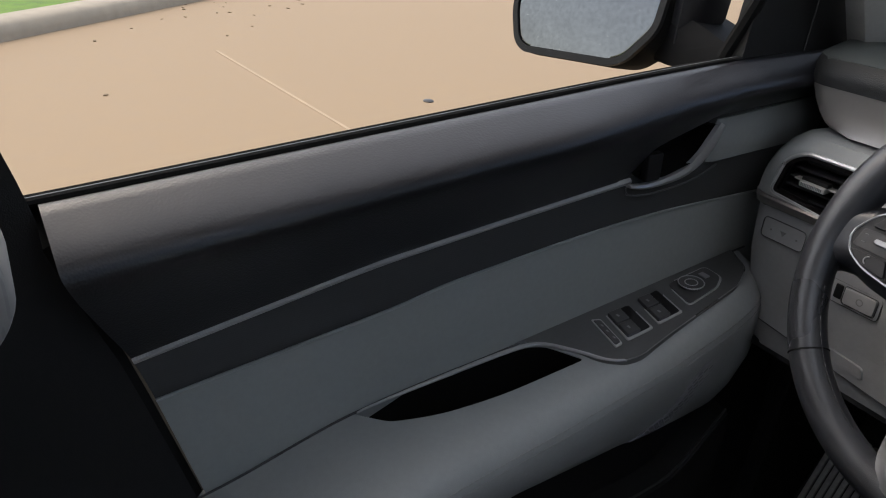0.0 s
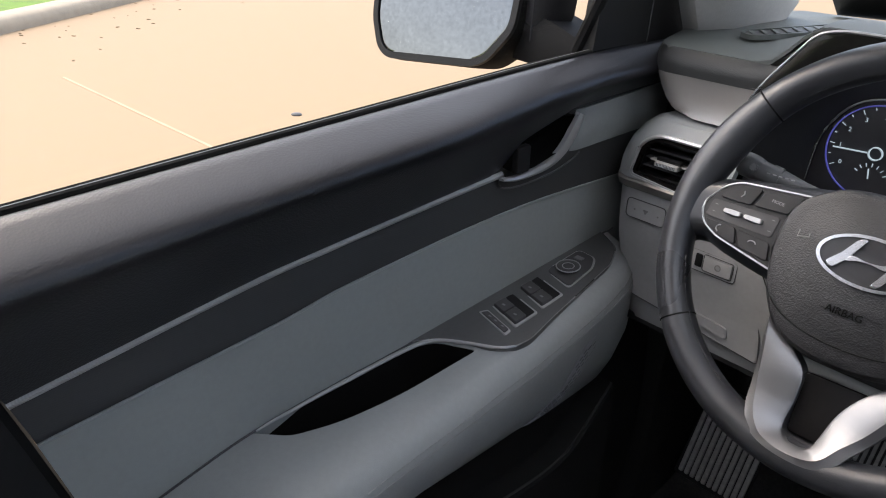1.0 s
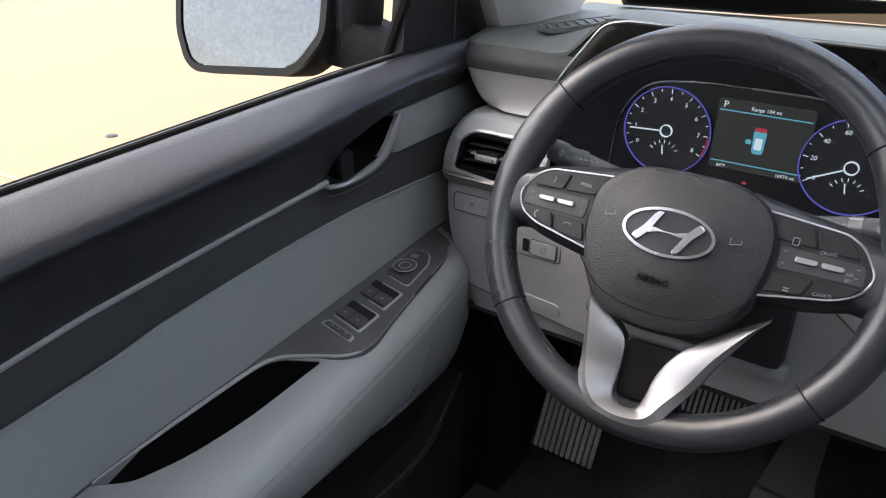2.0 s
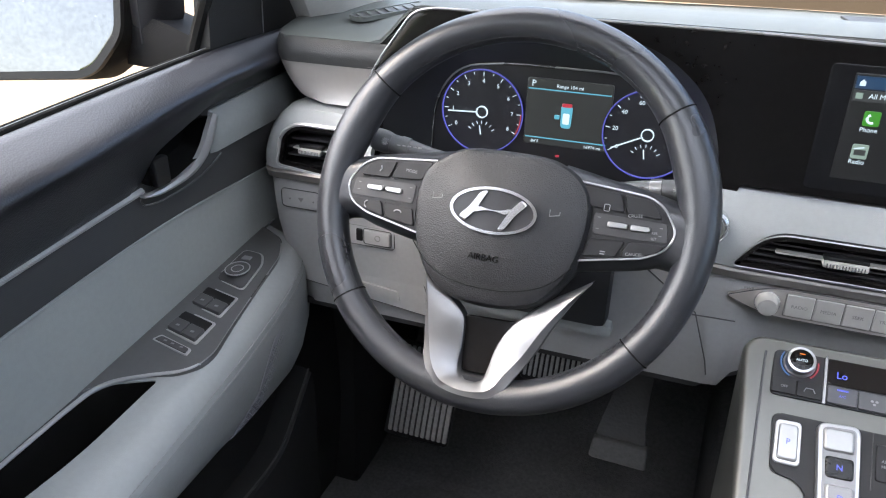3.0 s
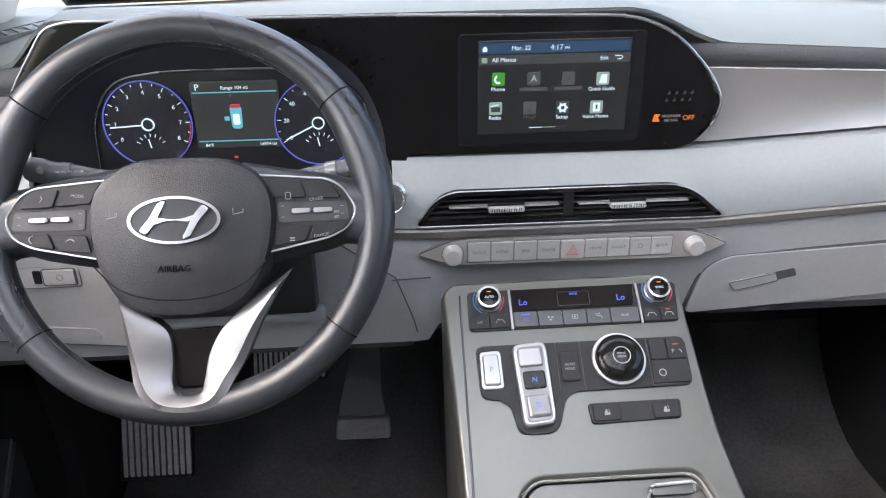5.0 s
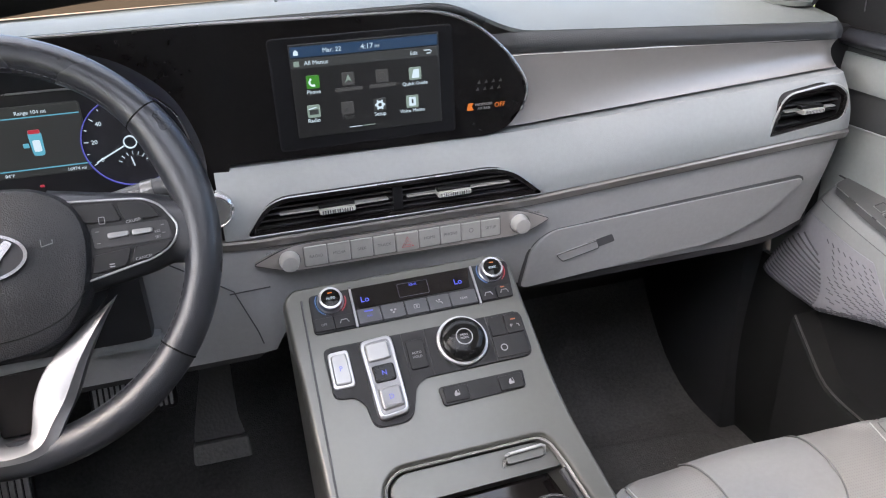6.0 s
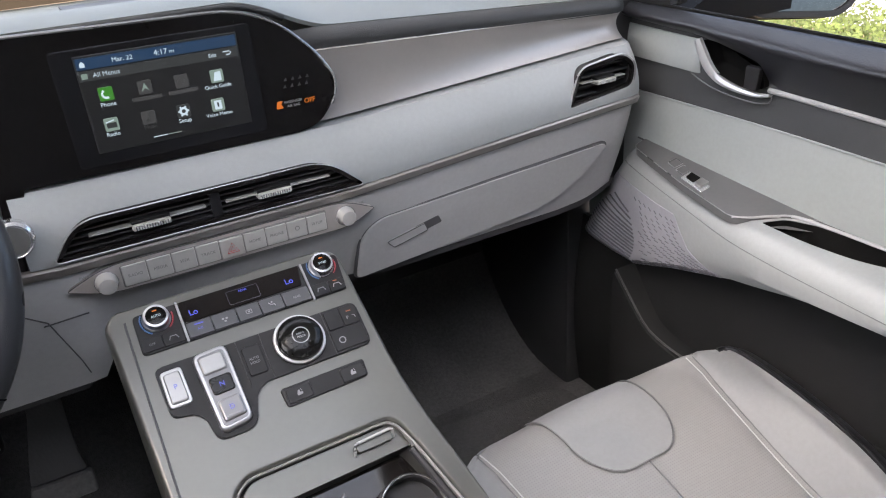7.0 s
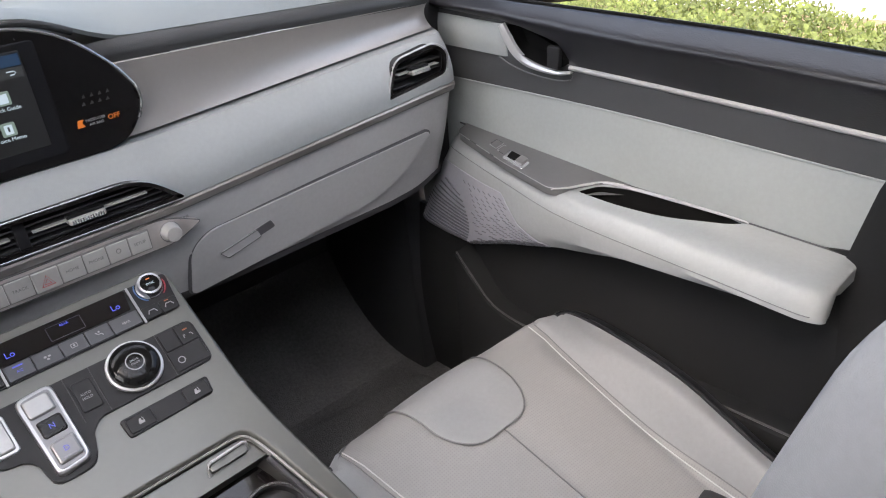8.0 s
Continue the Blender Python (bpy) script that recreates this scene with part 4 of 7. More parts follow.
FM = face(0.8075)
dim = thing("blank_switch_panel", (-0.662, 0.80, 0.643), "grey switch panel with faint marks", "switch")
part("panel", slab(rect(-0.692, -0.636, 0.6415, 0.6665, 0.006), FM, 0.01, 0.006, 0.0012), GREY_SOFT, dim)
part("rim", tube([FM @ Vector((*p, 0.006)) for p in rect(-0.692, -0.636, 0.6415, 0.6665, 0.006)], 0.0006, 6, closed=True), SEAM, dim)
part("mark", slab([Vector((-0.668, 0.656)), Vector((-0.660, 0.656)), Vector((-0.664, 0.650))], FM, 0.0004, 0.0064, 0.0001), DARK_INK, dim)
for u in (-0.680, -0.646):
    part("dot", slab(oval(u, 0.653, 0.0012, n=10), FM, 0.0004, 0.0064, 0.0001), DARK_INK, dim)

part("column_cover", slab(rounded([(-0.575, 0.650), (-0.172, 0.650), (-0.168, 0.715), (-0.578, 0.715)], 0.01), face(0.812), 0.02, 0.0, 0.004), BLACK_PLASTIC, dash, "black cover under the cluster")
part("glovebox_gap", tube([GM @ Vector((*p, -0.0010)) for p in shrink(gl, -0.0012)], 0.0020, 6, closed=True), SEAM, dash)
# seams of the lower panel
for path in ([(-0.252, 0.799, 0.660), (-0.170, 0.799, 0.600), (-0.150, 0.802, 0.540), (-0.146, 0.806, 0.520)], [(-0.175, 0.799, 0.597), (-0.128, 0.799, 0.5985)]):
    part("panel_gap", tube(path, 0.0008, 6), SEAM, dash)
part("column_opening", box((-0.470, 0.778, 0.566), (-0.262, 0.8045, 0.655), 0.018), BLACK_PLASTIC, dash, "black steering column opening")
part("column_lip", box((-0.475, 0.786, 0.552), (-0.256, 0.8065, 0.568), 0.006), GREY_LEATHER, dash)

# defroster slots in the pad
for side in (-1, 1):
    v = thing("defroster_vent", (CX + side * 0.64, 0.94, 0.87), "oval black slotted defroster vent in the dash pad", "air vent", "defroster vents")
    cx, cy = (-0.606, 0.968) if side < 0 else (0.650, 0.965)
    here = pad((cx + 0.735) / 1.47, (cy - 0.8335) / 0.4645)
    beyond = pad((cx + 0.735) / 1.47, (cy + 0.05 - 0.8335) / 0.4645)
    DM = plane(here + Vector((0, 0, 0.0004)), u=(0.42 * 0.06 * -side, 0.06, beyond.z - here.z), v=(-1, 0.42 * -side, 0.0))
    ol = rounded([(-0.080, -0.014), (0.078, -0.018), (0.078, 0.018), (-0.070, 0.020)], 0.016, 5)
    part("rim", ring_plate(shrink(ol, -0.003), ol, DM, 0.006, 0.002), PAD_GREY, v)
    part("well", slab(ol, DM, 0.004, 0.0003, 0.0002), BLACK_PLASTIC, v)
    for k in range(9):
        part("fin", box((-0.0025, -0.015, 0), (0.0025, 0.015, 0.0022), 0.0006, m=at(DM, -0.066 + 0.0165 * k, 0.001, 0, -28)), PAD_GREY, v)
part("speaker_grille", sheet(lambda u, v: pad((0.02 + 0.14 * (u - 0.5) + 0.735) / 1.47, 0.52 + 0.22 * v) + Vector((0, 0, 0.003)), 10, 8, 0.004), DARK_PAD, dash)

# ---- steering wheel ----
WC = Vector((-0.363, 0.674, 0.738))
WM = plane(WC, v=(0, math.sin(radians(27)), math.cos(radians(27))))
wheel = thing("steering_wheel", WC, "black leather steering wheel with silver lower spokes", "steering wheel")
K = 0.000551


def wp(x, y, near=1.0):
    return Vector(((x - 480) * K * near, (366 - y) * K * near))


def wpoly(pts, r=0.004, mirror=False, near=1.0, seg=4):
    out = [wp(*p, near) for p in pts]
    if mirror:
        out = [Vector((-p.x, p.y)) for p in out][::-1]
        if isinstance(r, (list, tuple)):
            r = list(r)[::-1]
    return rounded(out, r, seg)


def rim_ring(a):
    """A section of the rim at the angle a: a little thicker where the hands rest."""
    rest = sum(math.exp(-((((a - c + math.pi) % (2 * math.pi)) - math.pi) / 0.30) ** 2) for c in (0.35, math.pi - 0.35))
    rr, rw = 0.0166 + 0.0032 * rest, 0.0175 + 0.0012 * rest
    c = 0.1800 - 0.0022 * rest
    return [WM @ Vector(((c + rr * math.cos(t)) * math.cos(a), (c + rr * math.cos(t)) * math.sin(a), rw * math.sin(t))) for t in np.linspace(0, 2 * math.pi, 21)[:-1]]


rim_rows = [rim_ring(2 * math.pi * k / 144) for k in range(145)]
part("rim", loft(rim_rows, cap=False), WHEEL_LEATHER, wheel, "black leather rim")
for a in (37, 143, 218, 322):
    ring = rim_ring(radians(a))
    c = sum(ring, Vector()) / len(ring)
    part("rim_seam", tube([c + (p - c) * 1.0 for p in ring], 0.0008, 6, closed=True), SEAL, wheel)
bm = bmesh.new()
for k in range(150):
    a = 2 * math.pi * k / 150
    if min(abs(((a - c + math.pi) % (2 * math.pi)) - math.pi) for c in (0.0, math.pi)) < 0.30 or abs(a - 1.5 * math.pi) < 0.45:
        continue
    p = [WM @ Vector((0.1650 * math.cos(a + d), 0.1650 * math.sin(a + d), 0.0085)) for d in (-0.013, 0.013)]
    tube(p, 0.0004, 5, bm=bm)
tagged(part("stitching", bm, DARK_THREAD, wheel, "grey stitches"), kind="stuff")

SPOKE_TOP = [(148, 322), (172, 316), (200, 307), (235, 299), (270, 293), (310, 287), (345, 280), (385, 273)]
SPOKE_FOOT = [(148, 470), (162, 444), (184, 426), (210, 422), (240, 432), (290, 442), (335, 450), (385, 458)]


def spoke_skin(u, v, mir):
    """The leather that runs from the hub into the rim, padded, with rolled upper and lower edges."""
    x = 148 + 237 * u
    q = wp(x, lerp(x, SPOKE_TOP) * (1 - v) + lerp(x, SPOKE_FOOT) * v)
    h = 0.0112 + 0.003 * (1 - ease(u / 0.25)) - 0.020 * abs(2 * v - 1) ** 5
    return WM @ Vector((-q.x if mir else q.x, q.y, h))


for mir in (False, True):
    part("spoke", sheet(lambda u, v: spoke_skin(u, v, mir), 30, 24, 0.010, WM.to_3x3() @ Vector((0, 0, -1))), WHEEL_LEATHER, wheel, "smooth leather-covered spoke")
    pod_out = wpoly([(188, 365), (212, 326), (238, 312), (356, 302), (336, 345), (328, 400), (338, 434), (232, 412), (200, 394)], [0.012, 0.008, 0.006, 0.003, 0.004, 0.004, 0.003, 0.008, 0.008], mir)
    pod = part("switch_pod", slab(pod_out, WM, 0.012, 0.012, 0.001), BUTTON_BLACK, wheel, "black button pod")
    edge = wpoly([(352, 302.5), (238, 312), (212, 326), (188, 365), (200, 394), (232, 412), (336, 433.6)], [0, 0.006, 0.008, 0.012, 0.008, 0.008, 0], mir)
    part("pod_edge", tube([WM @ Vector((*p, 0.012)) for p in edge], 0.0011, 6), SATIN, pod, "satin outline")
    for pts in ([(214, 346), (226, 326), (240, 318), (278, 315), (268, 345)], [(273, 344), (283, 315), (346, 309), (330, 341)], [(203, 388), (260, 389), (270, 415), (236, 408), (212, 400)], [(265, 390), (322, 394), (330, 424), (276, 417)]):
        part("button", slab(wpoly(pts, 0.0025, mir), WM, 0.003, 0.0142, 0.0009), BUTTON_BLACK, pod)
    part("roller_well", slab(wpoly([(204, 352), (322, 350), (320, 385), (200, 383)], 0.003, mir), WM, 0.003, 0.0128, 0.0004), BLACK_PLASTIC, pod)
    for a, b in ((229, 261), (265, 298)):
        part("roller", slab(wpoly([(a, 362), (b, 361.5), (b, 371), (a, 370)], 0.002, mir), WM, 0.004, 0.0160, 0.0015), SILVER_BTN, pod, "silver roller switch")
    m0 = -1 if mir else 1
    for x, y in ((213, 360), (213, 373), (313, 357), (313, 376)):
        u, v = wp(x, y)
        part("mark", box((-0.0014, -0.0003, 0.0132), (0.0014, 0.0003, 0.0136), 0, m=at(WM, u * m0, v)), DARK_INK, pod)
for s, x, y, sz in (("MODE", 309, 328, 0.0042), ("CANCEL", 712, 409, 0.0040), ("CRUISE", 704, 347, 0.0040), ("RES", 738, 370, 0.0032), ("SET", 738, 379, 0.0032)):
    u, v = wp(x, y)
    words("button_text", s, sz, at(WM, u, v, 0.0146, -4 if x < 480 else 6), INK, wheel)
u, v = wp(236, 398)
part("call_mark", tube([at(WM, u, v, 0.0146) @ Vector((0.0034 * math.cos(a), 0.0034 * math.sin(a), 0)) for a in np.linspace(1.6, 4.4, 7)], 0.0006, 6), INK, wheel)
u, v = wp(296, 405)
part("hang_up_mark", tube([at(WM, u, v, 0.0146) @ Vector((0.004 * math.cos(a), 0.0028 * math.sin(a), 0)) for a in np.linspace(0.2, 2.9, 7)], 0.0006, 6), INK, wheel)
u, v = wp(252, 331)
part("voice_mark", tube([at(WM, u, v, 0.0146) @ Vector(p) for p in ((-0.002, -0.003, 0), (0.000, 0.000, 0), (-0.001, 0.003, 0))], 0.0006, 6), INK, wheel)
u, v = wp(657, 340)
part("page_mark", tube([WM @ Vector((*p, 0.0146)) for p in rect(u - 0.0024, u + 0.0024, v - 0.003, v + 0.003, 0.001)], 0.0004, 5, closed=True), INK, wheel)
u, v = wp(662, 414)
for k in (-1, 1):
    part("distance_mark", box((-0.0022, -0.0005, 0.0143), (0.0022, 0.0005, 0.0147), 0, m=at(WM, u, v + 0.0011 * k)), INK, wheel)

HUB = [(352, 296), (388, 272), (430, 266), (520, 266), (565, 270), (606, 290), (632, 318), (641, 360), (637, 410), (622, 468), (586, 520), (540, 540), (480, 546), (420, 540), (376, 520), (340, 468), (325, 410), (321, 360), (330, 318)]
hub_out = wpoly(HUB, 0.014, near=0.97, seg=3)
hub = part("airbag_cover", slab(hub_out, WM, 0.034, 0.022, 0.010, dome=0.012), HUB_VINYL, wheel, "grained black airbag cover")
crease = [(336, 452, 0.0245), (372, 488, 0.0262), (420, 508, 0.0275), (480, 514, 0.0280), (540, 508, 0.0275), (590, 488, 0.0262), (626, 452, 0.0245)]
part("cover_crease", tube([at(WM, *wp(p.x, p.y, 0.96), p.z) @ Vector((0, 0, 0)) for p in fine(crease, 5)], 0.0006, 6), SEAL, hub)
EM = at(WM, *wp(478, 378, 0.955), 0.0335)
part("emblem_plate", slab(oval(0, 0, 0.0395, 0.0200, 40), EM, 0.006, 0.0012, 0.001), mat("emblem_black", (0.02, 0.02, 0.022), 0.2), hub)
EMBLEM_CHROME = mat("emblem_chrome", (0.60, 0.60, 0.62), 0.16, metal=1.0, vary=0.02)
emb = part("emblem_ring", ring_plate(oval(0, 0, 0.0412, 0.0216, 48), oval(0, 0, 0.0382, 0.0190, 48), EM, 0.006, 0.003), EMBLEM_CHROME, hub, "chrome oval emblem")
EA, EB = 0.0385, 0.0192
BAR = [(-0.84, -0.50), (-0.66, -0.74), (-0.42, -0.16), (-0.15, 0.95), (-0.34, 0.91), (-0.58, 0.06)]
CROSS = [(-0.52, -0.24), (-0.24, -0.05), (0.05, -0.02), (0.40, -0.14), (0.52, 0.24), (0.24, 0.05), (-0.05, 0.02), (-0.40, 0.14)]
for pts in (BAR, [(-x, -y) for x, y in BAR], CROSS):
    part("emblem_bar", slab(rounded([(EA * x, EB * y) for x, y in pts], 0.0035), EM, 0.004, 0.0040, 0.0022), EMBLEM_CHROME, emb)
words("airbag_text", "AIRBAG", 0.0085, at(WM, *wp(474, 461, 0.96), 0.0318), mat("embossed_dark", (0.003, 0.003, 0.003), 0.9, spec=0.05), hub, depth=0.0004)
for x in (372, 584):
    u, v = wp(x, 366, 0.96)
    part("horn_mark", tube([at(WM, u, v, 0.0325) @ Vector(p) for p in ((-0.0045, 0.003, 0), (-0.0045, -0.003, 0), (0.0045, -0.001, 0), (0.0045, 0.002, 0))], 0.0005, 5), DARK_INK, hub)

# lower spokes: a ridged U of satin silver in front of a black backing
U_OUT = [(362, 476), (367, 510), (372, 541), (378, 575), (382, 605), (390, 638), (407, 661), (432, 673), (470, 678), (514, 676), (540, 663), (557, 638), (577, 606), (601, 552), (626, 506), (642, 480), (655, 460)]
U_MID = [(363, 477), (372, 508), (380, 540), (387, 572), (394, 602), (406, 634), (422, 653), (440, 662), (472, 667), (506, 663), (524, 653), (538, 632), (560, 602), (588, 548), (618, 503), (637, 479), (654, 461)]
U_IN = [(364, 478), (385, 505), (418, 532), (446, 560), (452, 602), (452, 640), (460, 654), (470, 658), (480, 658.5), (492, 658), (501, 654), (506, 636), (515, 594), (542, 548), (590, 506), (622, 484), (652, 463)]


def spoke_point(p, h):
    q = wp(p[0], p[1])
    return WM @ Vector((q.x, q.y - 0.5 * max(0.0, h), h))


u_rows = []
for k, (po, pm, pi) in enumerate(zip(fine(U_OUT), fine(U_MID), fine(U_IN))):
    up = 0.0125 * max(0.0, 1 - ((k / 64 - 0.5) / 0.24) ** 2)
    u_rows.append([spoke_point(po, -0.010), spoke_point(po, 0.004 + up), spoke_point(po.lerp(pm, 0.12), 0.0065 + up), spoke_point(po.lerp(pm, 0.92), 0.0096 + up * 0.8), spoke_point(pm, 0.0100 + up * 0.8), spoke_point(pm.lerp(pi, 0.10), 0.0096 + up * 0.8), spoke_point(pm.lerp(pi, 0.92), 0.0062 + up * 0.6), spoke_point(pi, 0.0045 + up * 0.6), spoke_point(pi, -0.010)])
part("lower_spoke", loft(u_rows), SPOKE_SATIN, wheel, "satin silver double lower spoke")
part("spoke_insert", slab(wpoly([(446, 560), (536, 556), (505, 655), (456, 657)], 0.003), WM, 0.01, -0.002, 0.001), BEZEL, wheel, "glossy black insert")
part("column_shroud", loft([[WM @ Vector((0.07 * f * math.cos(t), -0.02 + 0.055 * f * math.sin(t), h)) for t in np.linspace(0, 2 * math.pi, 25)[:-1]] for f, h in ((0.9, -0.03), (1.0, -0.05), (1.05, -0.14))]), BLACK_PLASTIC, wheel)


def stalk(side):
    s = thing("control_stalk", WC + Vector((side * 0.06, 0.05, 0.02)), "black control stalk behind the wheel with a silver-grey end" if side > 0 else "black light stalk behind the wheel", "stalk", "steering column stalks")
    a, b = (-0.05, 0.042), ((-0.148, 0.054) if side < 0 else (0.158, 0.046))
    if side > 0:
        a = (0.05, 0.035)
    p0, p1 = WM @ Vector((*a, -0.055)), WM @ Vector((*b, -0.035))
    d = p1 - p0
    part("lever", tube([p0, p0 + d * 0.5, p0 + d * 0.72, p1], [0.0065, 0.0075, 0.0095, 0.0105], 14), STALK_GREY, s)
    part("end_cap", lathe([(0.0108, -0.006), (0.0122, 0.0), (0.0122, 0.010), (0.0100, 0.0145), (0.004, 0.016)], Matrix.Translation(p1) @ d.to_track_quat("Z", "Y").to_matrix().to_4x4(), 20), STALK_GREY, s)
    part("end_ring", tube([p0 + d * 0.74, p0 + d * 0.84], 0.0108, 16), STALK_GREY if side < 0 else SILVER_BTN, s)
    q = plane(p1 + Vector((0, -0.012, 0.004)), v=(0, 0.4, 0.9))
    for k in range(5):
        part("mark", box((-0.004, -0.0005, 0), (0.004, 0.0005, 0.0012), 0, m=at(q, 0.004 * -side, 0, 0, 36 * k)), INK, s)
        part("dash_mark", box((-0.0016, -0.0005, 0), (0.0016, 0.0005, 0.0012), 0, m=at(q, -side * (0.02 + 0.006 * k), -0.002)), INK, s)
    return s


stalk(-1)
stalk(1)

# ---- centre console ----
console = thing("center_console", (0.03, 0.6, 0.02), "satin grey centre console with climate and shift controls", "console")
A38 = radians(38)
CM = plane((0.03, 0.741, 0.594), v=(0, math.cos(A38), math.sin(A38)))
ramp_out = rounded([(-0.150, 0.012), (-0.138, 0.026), (0.112, 0.028), (0.126, 0.012), (0.134, -0.169), (0.162, -0.296), (0.197, -0.46), (0.170, -0.46), (0.150, -0.350), (0.112, -0.225), (0.100, -0.1985), (-0.066, -0.1985), (-0.082, -0.212), (-0.084, -0.46), (-0.142, -0.46), (-0.140, -0.202)], [0.012, 0.012, 0.014, 0.02, 0.05, 0.05, 0, 0, 0.05, 0.02, 0.012, 0.012, 0.01, 0, 0, 0.05], 5)
body = part("body", moulding(ramp_out, CM, ((0.0, -0.35), (0.0, -0.010), (0.0006, -0.006), (0.0018, -0.0028), (0.0034, -0.0008), (0.0052, 0.0))), CONSOLE, console, "satin grey ramp")
for v in body.data.vertices:
    q = CM.inverted() @ v.co
    if q.z < -0.3:
        v.co = CM @ Vector((q.x * 0.97, q.y, -0.012)) + Vector((0, 0, -0.30))
tray_out = rounded([(-0.081, -0.212), (-0.065, -0.1995), (0.099, -0.1995), (0.111, -0.225), (0.149, -0.35), (0.169, -0.45), (-0.082, -0.45)], [0.01, 0.01, 0.014, 0.02, 0.03, 0.01, 0.01], 5)
part("side_groove", tube([CM @ Vector((*p, 0.0006)) for p in [(-0.128, 0.008)] + [(-0.1285 - 0.004 * k / 10, -0.46 * k / 10) for k in range(11)]], 0.0012, 6), SEAM, console)
tray = thing("console_tray", CM @ Vector((0.03, -0.3, -0.1)), "black lined console tray with a cup holder", "tray")
part("wall", loft([[CM @ Vector((*p, h)) for p in (shrink(tray_out, f) if f else tray_out)] for f, h in ((-0.0035, -0.006), (-0.001, -0.002), (0.0005, -0.003), (0.0010, -0.045))], cap=False), mat("shaded_satin", (0.30, 0.295, 0.29), 0.4, metal=0.4), tray)
part("lining", slab(shrink(tray_out, 0.0005), CM, 0.004, -0.042, 0.0005), GLOSS, tray, "glossy black floor")
lip = part("front_lip", slab(rounded([(-0.078, -0.2340), (0.1125, -0.2320), (0.1060, -0.2120), (0.0985, -0.2015), (-0.0640, -0.2015), (-0.0770, -0.2120)], [0.002, 0.002, 0.004, 0.010, 0.008, 0.006]), CM, 0.034, -0.0105, 0.003), CONSOLE, tray, "satin grey sliding lid front")
tabm = at(CM, 0.0735, -0.203, -0.0105)
part("tab_plate", slab(rect(-0.022, 0.021, -0.0160, -0.0040, 0.003), tabm, 0.004, 0.0070, 0.001), CONSOLE, lip, "satin tab")
part("tab_edge", tube([tabm @ Vector(p) for p in ((-0.0245, -0.0170, 0.000), (-0.0242, -0.0110, 0.007), (-0.0225, -0.0075, 0.0105), (-0.0190, -0.0065, 0.0110), (0.0185, -0.0050, 0.0110), (0.0220, -0.0065, 0.0105), (0.0232, -0.0130, 0.001))], 0.0017, 8), BRIGHT, lip, "bright tab edge")
part("side_rail", tube([CM @ Vector((u, v, -0.010)) for u, v in ((0.110, -0.236), (0.124, -0.285), (0.140, -0.345), (0.156, -0.42))], 0.0045, 8), BLACK_PLASTIC, tray)
cupm = at(CM, 0.088, -0.296, -0.030)
part("cup_holder", lathe([(0.040, -0.03), (0.040, 0.008), (0.038, 0.010), (0.035, 0.008), (0.035, -0.010), (0.002, -0.0105)], cupm, 40), BLACK_PLASTIC, tray, "black cup holder ring")
part("cup_edge", tube([cupm @ Vector((0.0375 * math.cos(t), 0.0375 * math.sin(t), 0.0105)) for t in np.linspace(0.2, 2.9, 26)], 0.0011, 6), SATIN, tray)
part("cup_finger", box((-0.004, -0.012, -0.01), (0.004, 0.002, 0.008), 0.002, m=at(cupm, -0.030, 0.006, 0, 20)), SATIN, tray)
part("charge_mark", tube([at(CM, 0.020, -0.2560, -0.0405, -28) @ Vector(p) for p in ((-0.004, -0.013, 0), (0.002, -0.003, 0), (-0.002, -0.001, 0), (0.004, 0.012, 0))], 0.0014, 6), INK, tray)
part("charge_dot", slab(oval(-0.020, -0.250, 0.0028, 0.0022, 10), CM, 0.001, -0.0410, 0.0002), INK, tray)

# climate panel
climate = thing("climate_panel", CM @ Vector((0, -0.01, 0)), "black climate control panel with two knobs and blue digits", "climate control")
cl_out = rounded([(-0.121, -0.036), (0.116, -0.034), (0.121, 0.014), (-0.120, 0.012)], 0.006)
part("panel", slab(cl_out, CM, 0.006, 0.002, 0.001), BUTTON_BLACK, climate)
part("display", slab(rounded([(-0.070, -0.0145), (0.067, -0.0125), (0.071, 0.0125), (-0.071, 0.0115)], 0.002), CM, 0.002, 0.0032, 0.0005), GLOSS, climate, "glossy black display")
for u in (-0.058, 0.054):
    words("digits", "Lo", 0.0098, at(CM, u, -0.0045 if u < 0 else -0.0035, 0.0036), CLIMATE_BLUE, climate)
words("rear_text", "REAR", 0.0040, at(CM, 0.0005, 0.0035, 0.0036), CLIMATE_BLUE, climate)
part("rear_frame", tube([CM @ Vector((*p, 0.0034)) for p in rect(-0.018, 0.018, -0.010, 0.0065, 0.001)], 0.0003, 5, closed=True), mat("dim_frame", (0.05, 0.05, 0.07), 0.4), climate)
for u0, u1 in ((-0.0725, -0.0725), (0.0740, 0.0740)):
    part("divider", slab(rect(u0 - 0.0012, u0 + 0.0012, -0.036, 0.0135, 0.0008), CM, 0.004, 0.0042, 0.0006), SATIN, climate, "bright divider")
cb = [-0.0705, -0.0430, -0.0150, 0.0120, 0.0390, 0.0715]
